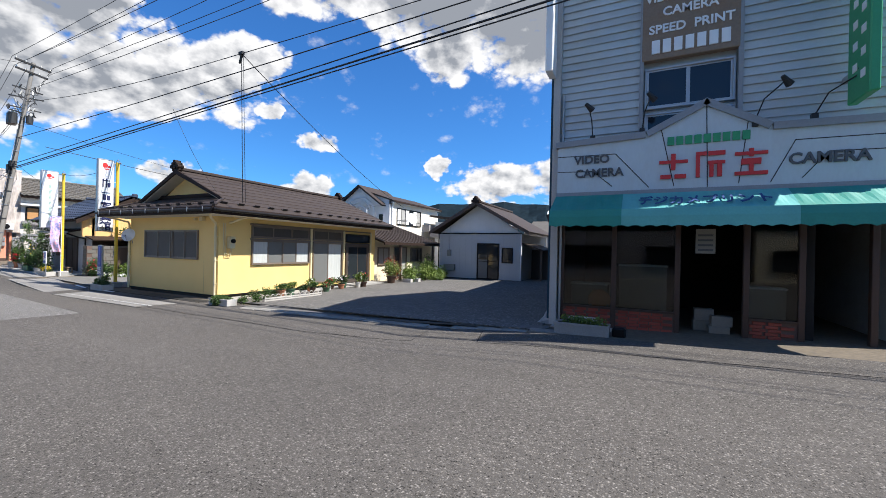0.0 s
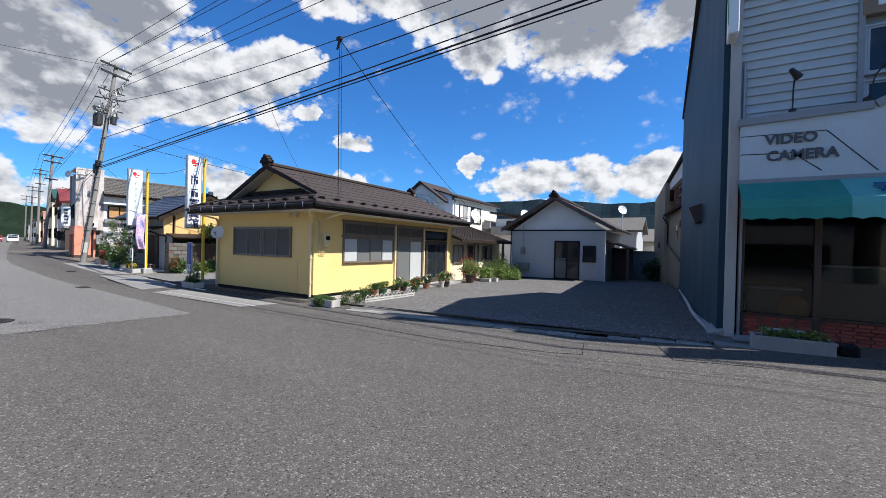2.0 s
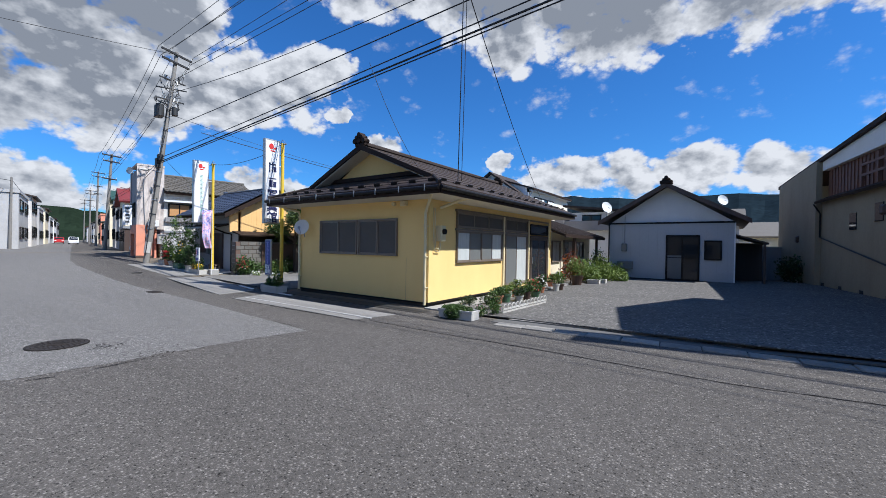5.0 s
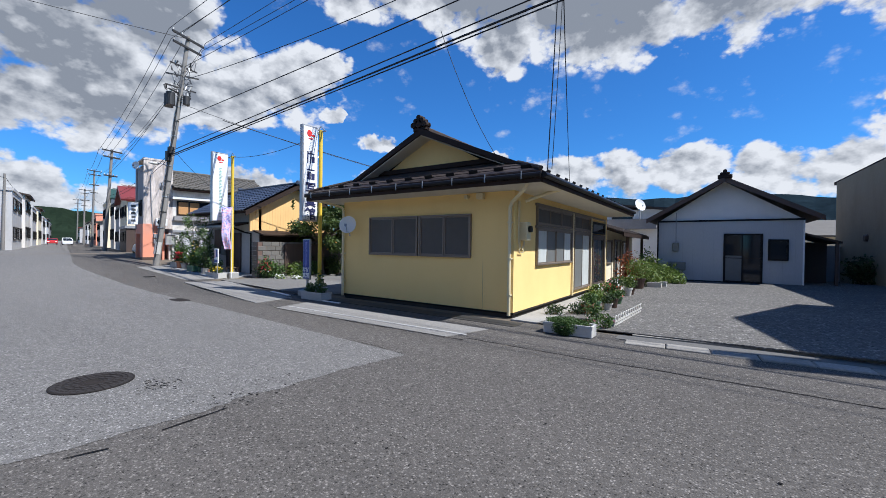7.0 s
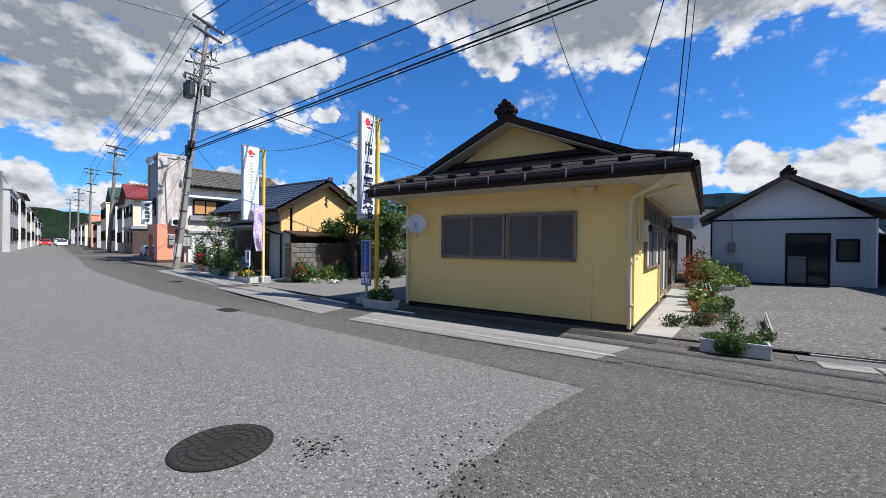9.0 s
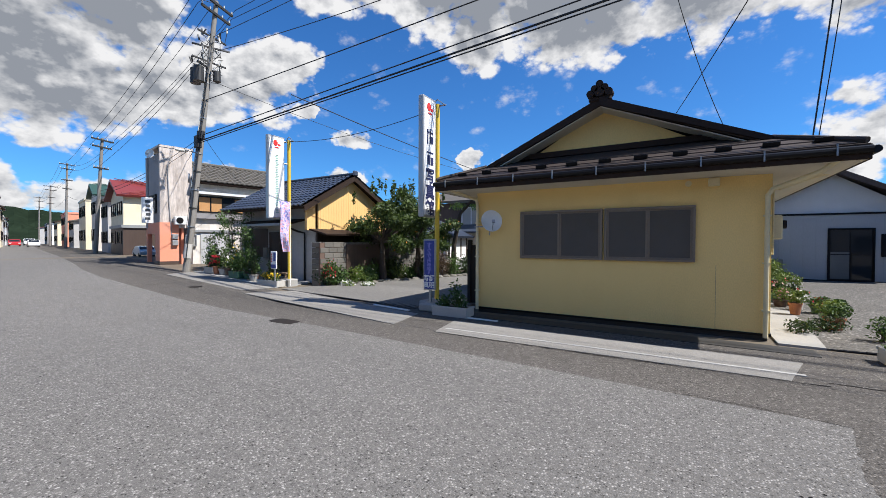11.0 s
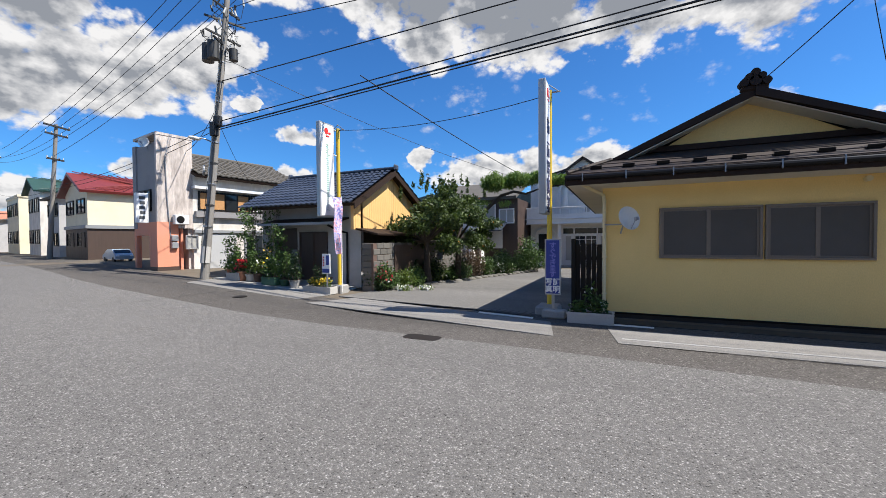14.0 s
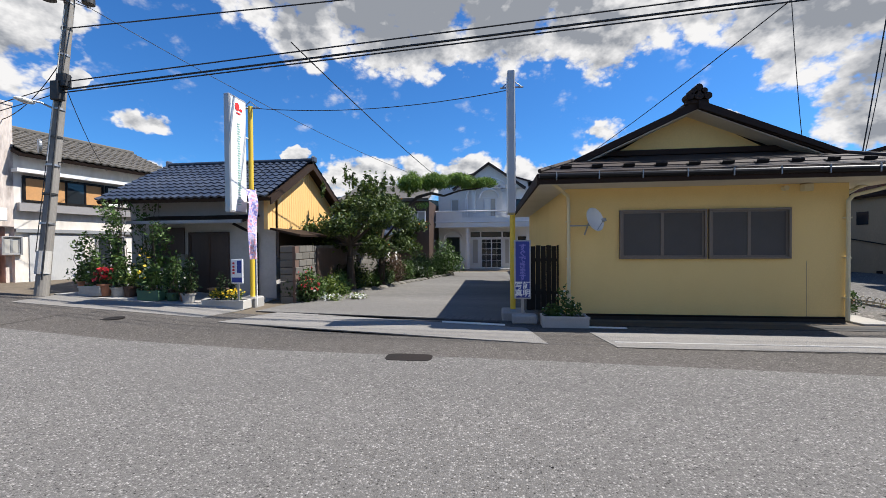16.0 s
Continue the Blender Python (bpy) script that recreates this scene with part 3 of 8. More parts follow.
def shop():
    h = thing("camera_shop", "camera shop with weathered white siding, green awning and dark open front", "shop building")
    X0, X1, Y, Z0 = 11.1, 17.2, 10.9, 0.18
    FZ = 10.4
    part("front_wall", boxes((X0 + 0.12, 12.9, Y + 0.04, Y + 0.2, 4.2, FZ), (14.66, X1, Y + 0.04, Y + 0.2, 4.2, FZ), (12.9, 14.66, Y + 0.16, Y + 0.3, 4.2, FZ)), SIDING, h)
    z = 4.36
    while z < FZ - 0.1:
        for a, b in ((X0 + 0.12, 12.9), (14.66, X1)):
            bm = bmesh.new()
            slab([(a, Y + 0.035, z + 0.165), (b, Y + 0.035, z + 0.165), (b, Y + 0.002, z), (a, Y + 0.002, z)], 0.012, bm)
            part("siding_board", bm, SIDING, h)
        z += 0.172
    # upper sign and windows between the boarding
    part("sign_panel", boxes((12.92, 14.64, Y - 0.06, Y + 0.1, 5.98, 8.4), bevel=0.01), BROWNBOARD, h, "rusty brown sign panel with white letters")
    for xx, zz, s, t in ((13.32, 7.2, 0.24, "VIDEO"), (14.2, 7.2, 0.24, "CAMERA"), (13.78, 6.88, 0.25, "CAMERA"), (13.38, 6.53, 0.25, "SPEED"), (14.2, 6.53, 0.25, "PRINT")):
        letters(t, s, SIGNWHITE, h, on_front(xx, Y - 0.07, zz), 0.02)
    bars([(13.1 + i * 0.205, 13.25 + i * 0.205, Y - 0.085, Y - 0.06, 6.1, 6.38) for i in range(7)], SIGNWHITE, h, "mark", "white bars of a shop name")
    part("column_trim", boxes((12.88, 12.96, Y - 0.05, Y + 0.16, 4.3, FZ)), GREYTRIM, h)
    part("column_trim", boxes((14.62, 14.7, Y - 0.05, Y + 0.16, 4.3, FZ)), GREYTRIM, h)
    window(h, "window", 12.98, 14.6, 4.98, 5.86, Y + 0.13, 2, GREYFRAME, GLASS)
    window(h, "window", 12.98, 14.6, 4.45, 4.9, Y + 0.13, 2, GREYFRAME, GLASS)
    # side wall and roof
    bm = bmesh.new()
    slab([(X0 + 0.02, Y + 0.2, Z0 - 0.2), (10.42, 17.3, Z0 - 0.2), (10.42, 17.3, 6.65), (10.77, 14.3, 8.95), (X0 + 0.02, Y + 0.2, 8.4)], 0.15, bm)
    part("side_wall", bm, BLUESIDE, h, "blue painted side wall")
    part("roof_slope", slab([(10.22, 17.5, 6.58), (X1 + 0.2, 17.5, 6.58), (X1 + 0.2, 14.3, 9.12), (10.52, 14.3, 9.12)], 0.16), ROOF, h)
    part("roof_slope", slab([(10.52, 14.3, 9.12), (X1 + 0.2, 14.3, 9.12), (X1 + 0.2, Y + 0.3, 8.6), (10.85, Y + 0.3, 8.6)], 0.16), ROOF, h)
    part("end_wall", boxes((X1 - 0.1, X1 + 0.1, Y, 17.2, Z0, 6.6)), SIDING, h)
    part("back_wall", boxes((10.44, X1 - 0.1, 17.15, 17.3, Z0, 6.4)), BLUESIDE, h)
    part("vent_hood", slab([(10.85, 13.2, 3.1), (10.85, 13.75, 3.1), (10.45, 13.75, 2.95), (10.45, 13.2, 2.95)], 0.42), BROWNFRAME, h, "rusty brown vent hood")
    # corner post, side sign and pipe
    part("corner_post", boxes((X0 - 0.02, X0 + 0.14, Y - 0.12, Y + 0.2, Z0 - 0.25, FZ), bevel=0.01), PALECONC, h)
    part("side_sign", boxes((X0 - 0.12, X0 + 0.04, Y - 0.62, Y - 0.14, 5.9, 9.6), bevel=0.015), SIGNWHITE, h, "white projecting box sign with green edging")
    bars([(X0 - 0.128, X0 - 0.119, Y - 0.56, Y - 0.53, 6.1, 9.5), (X0 - 0.128, X0 - 0.119, Y - 0.48, Y - 0.42, 6.3, 9.5)], GREENINK, h)
    bm = bmesh.new()
    rod(bm, (X0 + 0.2, Y - 0.05, 0.2), (X0 + 0.2, Y - 0.05, 5.5), 0.03)
    part("downpipe", bm, STEEL, h)
    # fascia with its gabled middle
    bm = bmesh.new()
    prof = [(X0 + 0.14, 3.2), (X1, 3.2), (X1, 4.26), (15.12, 4.3), (14.08, 4.9), (13.02, 4.36), (X0 + 0.14, 4.3)]
    fr_ = [bm.verts.new((x, Y - 0.28, z)) for x, z in prof]
    bk = [bm.verts.new((x, Y - 0.02, z)) for x, z in prof]
    bm.faces.new(fr_[::-1])
    bm.faces.new(bk)
    for i in range(len(prof)):
        j = (i + 1) % len(prof)
        bm.faces.new((fr_[i], fr_[j], bk[j], bk[i]))
    part("fascia_board", bm, FASCIA, h, "stained white fascia with a gabled middle")
    top = [(X0 + 0.1, 4.3), (13.02, 4.36), (14.08, 4.9), (15.12, 4.3), (X1, 4.26)]
    for (xa, za), (xb, zb) in zip(top, top[1:]):
        bm = bmesh.new()
        slab([(xa, Y - 0.34, za + 0.05), (xb, Y - 0.34, zb + 0.05), (xb, Y + 0.02, zb + 0.05), (xa, Y + 0.02, za + 0.05)], 0.13, bm)
        part("fascia_cap", bm, GREYTRIM, h)
    part("fascia_foot", boxes((X0 + 0.12, X1, Y - 0.31, Y - 0.02, 3.12, 3.2)), GREYTRIM, h)
    seams = [(13.55, 3.25, 13.3, 4.45), (14.12, 3.2, 14.08, 4.85), (14.62, 3.25, 14.75, 4.45), (13.1, 3.25, 12.45, 4.0), (12.4, 3.3, 12.0, 3.65), (15.1, 3.25, 15.45, 4.0), (15.55, 3.3, 15.9, 3.75)]
    seams += [(X0 + 0.15, 4.02, 12.45, 4.0), (X0 + 0.15, 3.68, 12.0, 3.65), (15.45, 4.0, X1, 3.98), (15.9, 3.75, X1, 3.73)]
    for xa, za, xb, zb in seams:
        bm = bmesh.new()
        rod(bm, (xa, Y - 0.281, za), (xb, Y - 0.281, zb), 0.009, seg=5)
        part("seam", bm, BLACK, h)
    letters("VIDEO", 0.25, GREYINK, h, on_front(11.97, Y - 0.29, 3.83), 0.05)
    letters("CAMERA", 0.25, GREYINK, h, on_front(12.12, Y - 0.29, 3.53), 0.05)
    letters("CAMERA", 0.28, GREYINK, h, on_front(15.9, Y - 0.29, 3.56), 0.05)
    bars([(13.42 + i * 0.155, 13.54 + i * 0.155, Y - 0.31, Y - 0.28, 4.08, 4.25) for i in range(9)], GREENINK, h, "mark", "green raised bars of a brand name")
    for gx, (w, strokes) in ((13.28, (0.5, [(0, 1, 0.62, 0.74), (0.42, 0.58, 0.35, 1), (0.05, 0.42, 0, 0.16), (0.55, 0.95, 0, 0.16)])), (13.92, (0.5, [(0, 0.13, 0, 1), (0.13, 0.35, 0.86, 1), (0.4, 0.95, 0.84, 1), (0.4, 0.95, 0.5, 0.62), (0.45, 0.58, 0, 0.5), (0.7, 0.85, 0, 0.5)])), (14.55, (0.5, [(0, 1, 0.76, 0.88), (0.44, 0.57, 0.7, 1), (0.2, 0.8, 0.4, 0.62), (0.44, 0.57, 0, 0.4), (0, 1, 0, 0.13)]))):
        bars([(gx + a * w, gx + b * w, Y - 0.32 - 0.004 * i, Y - 0.28, 3.4 + c * 0.5, 3.4 + d * 0.5) for i, (a, b, c, d) in enumerate(strokes)], REDINK, h, "mark", "red raised shapes of a shop name")
    # awning, in three cloths with a scalloped valance
    for a, b, mt in ((X0 + 0.12, 12.62, AWNING), (12.62, 15.35, AWNPALE), (15.35, X1, AWNING)):
        n = max(2, round((b - a) / 0.26))
        bm = bmesh.new()
        cols = []
        for i in range(n * 4 + 1):
            x = a + (b - a) * i / (n * 4)
            sag = 0.012 * math.sin(i * 1.3)
            low = 2.39 + 0.035 * abs(math.cos(math.pi * (i / 4.0)))
            cols.append([bm.verts.new(p) for p in ((x, Y - 0.3, 3.12), (x, Y - 0.62, 2.93 + sag), (x, Y - 0.95, 2.74), (x, Y - 0.97, 2.6), (x, Y - 0.965, low))])
        for c, d in zip(cols, cols[1:]):
            for k in range(4):
                bm.faces.new((c[k], d[k], d[k + 1], c[k + 1]))
        aw = part("awning", bm, mt, h, "green cloth awning with a scalloped edge")
        sol = aw.modifiers.new("cloth", "SOLIDIFY")
        sol.thickness = 0.008
    letters("デジカメプリント", 0.27, material("awning_ink", (0.015, 0.06, 0.2), 0.6), h, pose(13.98, Y - 0.875, 2.845, 30, 0, 0) @ Matrix.Diagonal((1, 1.55, 1, 1)), 0.006)
    # ground floor
    part("floor_slab", boxes((X0 + 0.1, X1, Y - 0.5, 15.5, Z0 - 0.3, Z0 + 0.03)), CONCRETE, h)
    # inner walls and ceiling carry the room's shade as near-black colour
    part("inner_wall", boxes((X0 + 0.14, X1, 15.3, 15.5, Z0, 3.1)), SHADEIN, h)
    part("inner_wall", boxes((15.78, 15.9, Y + 0.2, 15.3, Z0, 3.1)), SHADEIN, h)
    part("inner_wall", boxes((X0 + 0.14, X0 + 0.24, Y + 0.2, 15.3, Z0, 3.1)), SHADEIN, h)
    part("inner_ceiling", boxes((X0 + 0.14, X1, Y, 15.3, 3.05, 3.15)), SHADEIN, h)
    part("lintel", boxes((X0 + 0.14, X1, Y - 0.02, Y + 0.12, 2.62, 3.12)), BROWNFRAME, h)
    for x in (11.28, 12.4, 13.62, 14.78, 15.62, 16.6):
        part("post", boxes((x, x + 0.1, Y, Y + 0.12, Z0, 2.62), bevel=0.008), BROWNFRAME, h)
    for a, b in ((11.38, 12.4), (12.5, 13.62), (14.88, 15.62)):
        part("shop_window", boxes((a, b, Y + 0.05, Y + 0.06, 0.66, 2.62)), SHOPGLASS, h)
        part("window_sill", boxes((a, b, Y - 0.02, Y + 0.14, 0.62, 0.66)), BROWNFRAME, h)
        back = part("brick_apron", boxes((a, b, Y + 0.03, Y + 0.1, Z0, 0.62)), MORTAR, h)
        me = bpy.data.meshes.new("brick")
        bb = boxes((-0.1, 0.1, -0.02, 0.02, -0.028, 0.028), bevel=0.005)
        bb.to_mesh(me)
        bb.free()
        me.materials.append(BRICK)
        for r in range(6):
            n = int((b - a) / 0.215)
            for i in range(n):
                x = a + 0.11 + i * (b - a - 0.02) / n + (0.05 if r % 2 else 0)
                if x < b - 0.1:
                    ob = new("brick", me)
                    ob.parent = back
                    ob.location = (x, Y + 0.022, Z0 + 0.07 + r * 0.066)
    return h


shop()


def shop_contents():
    for x0, x1, y0, y1, z0, z1, lab in ((11.5, 12.3, 11.3, 11.8, 0.21, 1.15, "pale display cabinet behind the shop window"), (12.55, 13.5, 11.25, 11.75, 0.21, 1.62, "tall pale display board behind the shop window"), (14.95, 15.55, 11.3, 11.7, 0.21, 1.25, "pale counter behind the shop window")):
        c = thing("display_cabinet", lab, "cabinet", group="shop fittings")
        part("body", boxes((x0, x1, y0, y1, z0, z1 - 0.04), bevel=0.01), CARD, c)
        part("top", boxes((x0 - 0.02, x1 + 0.02, y0 - 0.02, y1 + 0.02, z1 - 0.04, z1), bevel=0.008), WHITEPLASTER, c)
    for x, y, z in ((14.45, 11.3, 0.21), (14.5, 11.35, 0.41), (14.2, 11.6, 0.21), (14.22, 11.62, 0.46)):
        tagged(link("carton", boxes((x - 0.18, x + 0.18, y - 0.14, y + 0.14, z, z + (0.2 if y < 11.5 else 0.25)), bevel=0.006), CARD), "cardboard carton stacked inside the shop door", "box", group="cartons")
    p = thing("wall_poster", "pale notice poster hung in the doorway", "poster")
    part("sheet", boxes((13.98, 14.32, 10.93, 10.935, 1.9, 2.4)), CARD, p)
    bars([(14.02, 14.28, 10.926, 10.93, 1.95 + k * 0.1, 1.99 + k * 0.1) for k in range(4)], GREYINK, p)
    ch = thing("round_stool", "orange round-backed seat inside the shop window", "chair")
    bm = bmesh.new()
    bmesh.ops.create_uvsphere(bm, u_segments=16, v_segments=8, radius=0.25)
    for v in bm.verts:
        v.co = Vector((12.15 + v.co.x, 11.1 + v.co.y * 0.3, 0.78 + v.co.z))
    part("backrest", bm, material("orange_cloth", (0.6, 0.25, 0.1), 0.8), ch)
    for x in (11.95, 12.3):
        part("leg", boxes((x, x + 0.05, 11.05, 11.15, 0.21, 0.7)), STEEL, ch)
    # gooseneck lamps over the fascia
    for x, dz, lx in ((11.98, 0.0, -0.05), (12.95, 0.05, 0.15), (14.85, 0.02, 0.35), (15.7, 0.0, 0.5)):
        lp = thing("spot_lamp", "black gooseneck sign lamp on the fascia ledge", "lamp", group="sign lamps")
        b = (x, 10.62, 4.4 + dz)
        part("base", boxes((x - 0.05, x + 0.05, 10.57, 10.67, 4.3, 4.44 + dz), bevel=0.01), BLACK, lp)
        bm = bmesh.new()
        tip = (x + lx, 10.2, 4.95 + dz)
        pipe(bm, [b, (x + lx * 0.3, 10.5, 4.75 + dz), tip], 0.012, 6)
        part("arm", bm, BLACK, lp)
        bm = bmesh.new()
        rod(bm, (tip[0] - 0.06, tip[1], tip[2] + 0.07), (tip[0] + 0.07, tip[1] + 0.1, tip[2] - 0.06), 0.035, 0.07, 12)
        part("head", bm, BLACK, lp)
    sg = thing("hanging_sign", "tall green projecting sign with white lettering on the shop corner", "sign")
    part("board", boxes((16.12, 16.26, 9.85, 10.6, 4.5, 8.6), bevel=0.02), GREENINK, sg)
    bars([(16.11, 16.12, 9.98 + (k % 2) * 0.28, 10.12 + (k % 2) * 0.28, 4.8 + k * 0.18, 4.93 + k * 0.18) for k in range(18)], SIGNWHITE, sg, "mark", "white bars of a shop name")
    part("bracket", boxes((16.15, 16.23, 10.6, 10.94, 5.0, 5.08), (16.15, 16.23, 10.6, 10.94, 7.6, 7.68)), STEEL, sg)


shop_contents()


# ---- more houses ----
TILEBLUE = material("blue_roof_tile", (0.036, 0.047, 0.073), 0.35, 30, 0.15, 0.3, 0.1, stain_colour=(0.12, 0.13, 0.15), per_object=0.15)
TILEGREY = material("grey_roof_tile", (0.12, 0.108, 0.092), 0.7, 20, 0.15, 0.4, 0.2, stain_colour=(0.08, 0.075, 0.06), per_object=0.12)
TILERED = material("red_roof_tile", (0.2, 0.035, 0.03), 0.4, 20, 0.15, 0.3, 0.1)
ORANGE = material("orange_sheet", (0.8, 0.5, 0.2), 0.55, 30, 0.05, 0.2, 0.1)
SALMON = material("salmon_plaster", (0.74, 0.29, 0.18), 0.8, 30, 0.08, 0.35, 0.2, stain_colour=(0.5, 0.33, 0.27))
STAINED = material("stained_plaster", (0.58, 0.51, 0.46), 0.85, 8, 0.22, 0.95, 0.2, stain_colour=(0.2, 0.165, 0.145), stretch=(2.2, 2.2, 0.5), stain_scale=1.6)
CREAMWALL = material("cream_wall", (0.78, 0.69, 0.5), 0.8, 25, 0.06, 0.25, 0.2)
SIGNWHITE_F = material("white_frame", (0.72, 0.72, 0.72), 0.45, 30, 0.03, 0.12, 0.02)
DIRTYWHITE = material("dirty_white_plaster", (0.7, 0.66, 0.6), 0.85, 12, 0.12, 0.7, 0.2, stain_colour=(0.36, 0.32, 0.28), stretch=(1.5, 1.5, 0.5), stain_scale=1.5)
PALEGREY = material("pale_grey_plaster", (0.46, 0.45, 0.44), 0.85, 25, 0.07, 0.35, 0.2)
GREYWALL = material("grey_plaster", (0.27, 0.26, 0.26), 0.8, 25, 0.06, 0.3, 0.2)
BEIGEWALL = material("beige_mortar", (0.3, 0.25, 0.17), 0.85, 25, 0.08, 0.35, 0.25, stain_colour=(0.16, 0.13, 0.09), stretch=(1, 1, 0.4))
BROWNSHEET = material("brown_corrugated", (0.16, 0.075, 0.05), 0.6, 25, 0.12, 0.35, 0.1, stretch=(4, 4, 0.5))
BROWNDOOR = material("brown_door", (0.07, 0.045, 0.035), 0.55, 20, 0.12, 0.3, 0.1, stretch=(6, 6, 0.6))
BLOCKWORK = material("concrete_block", (0.14, 0.13, 0.115), 0.95, 30, 0.15, 0.5, 0.4, stain_colour=(0.1, 0.095, 0.08), per_object=0.15)
DISHGREY = material("dish_white", (0.7, 0.7, 0.68), 0.5, 25, 0.04, 0.2, 0.05)
AMBER = material("amber_blind", (0.5, 0.26, 0.1), 0.7, 15, 0.08, 0.2, 0.05)
DARKGREEN = material("green_roof_sheet", (0.03, 0.075, 0.06), 0.5, 20, 0.12, 0.3, 0.1)


def ribs(name, a, b, c, d, n, r, mat, parent):
    """n round ribs from edge a-b down to edge c-d of a roof slope."""
    a, b, c, d = (Vector(v) for v in (a, b, c, d))
    for i in range(n):
        f = (i + 0.5) / n
        bm = bmesh.new()
        rod(bm, a.lerp(b, f), c.lerp(d, f), r, seg=6)
        part(name, bm, mat, parent)


def tiled_slope(parent, a, b, c, d, rows, mat, cols=24, r=0.05):
    """Rows of curved pantiles from eave a-b up to ridge d-c; each row is one stepped, waved course."""
    a, b, c, d = (Vector(v) for v in (a, b, c, d))
    n = (b - a).cross(d - a).normalized()
    if n.z < 0:
        n = -n
    for k in range(rows):
        f0, f1 = k / rows, min(1.0, (k + 1.12) / rows)
        bm = bmesh.new()
        lo, hi, un = [], [], []
        m = cols * 4
        for i in range(m + 1):
            s = i / m
            w = r * (0.5 + 0.5 * math.cos(2 * math.pi * i / 4.0))
            p0, p1 = a.lerp(b, s).lerp(d.lerp(c, s), f0), a.lerp(b, s).lerp(d.lerp(c, s), f1)
            lo.append(bm.verts.new(p0 + n * (w + 0.045)))
            hi.append(bm.verts.new(p1 + n * (w + 0.005)))
            un.append(bm.verts.new(p0 + n * (w - 0.005)))
        for i in range(m):
            bm.faces.new((lo[i], lo[i + 1], hi[i + 1], hi[i]))
            bm.faces.new((un[i], un[i + 1], lo[i + 1], lo[i]))
        part("tile_course", bm, mat, parent)


def dish(parent_label, at, way, r=0.22):
    t = thing("satellite_dish", parent_label, "satellite dish", group="satellite dishes")
    q = Vector(way).normalized().to_track_quat("Z", "Y").to_matrix().to_4x4()
    bm = bmesh.new()
    rings = []
    for i in range(5):
        f = i / 4
        rings.append([bm.verts.new((r * f * math.cos(k * math.pi / 10), r * f * math.sin(k * math.pi / 10) * 1.08, 0.07 * f * f)) for k in range(20)] if i else [bm.verts.new((0, 0, 0))])
    for k in range(20):
        bm.faces.new((rings[0][0], rings[1][k], rings[1][(k + 1) % 20]))
        for i in range(1, 4):
            bm.faces.new((rings[i][k], rings[i + 1][k], rings[i + 1][(k + 1) % 20], rings[i][(k + 1) % 20]))
    bmesh.ops.transform(bm, matrix=Matrix.Translation(at) @ q, verts=bm.verts)
    d = part("reflector", bm, DISHGREY, t)
    s = d.modifiers.new("shell", "SOLIDIFY")
    s.thickness = 0.012
    bm = bmesh.new()
    m = Matrix.Translation(at) @ q
    pipe(bm, [m @ Vector((0, -r, 0.05)), m @ Vector((0, -r * 0.35, 0.27))], 0.008, 6)
    box(bm, -0.03, 0.03, -r * 0.5, -r * 0.25, 0.24, 0.31, turn=m)
    part("feed_arm", bm, STEEL, t)
    bm = bmesh.new()
    pipe(bm, [m @ Vector((0, 0, 0)), m @ Vector((0, -0.02, -0.12)), m @ Vector((0, -0.22, -0.3))], 0.016, 8)
    part("mount", bm, STEEL, t)
    return t


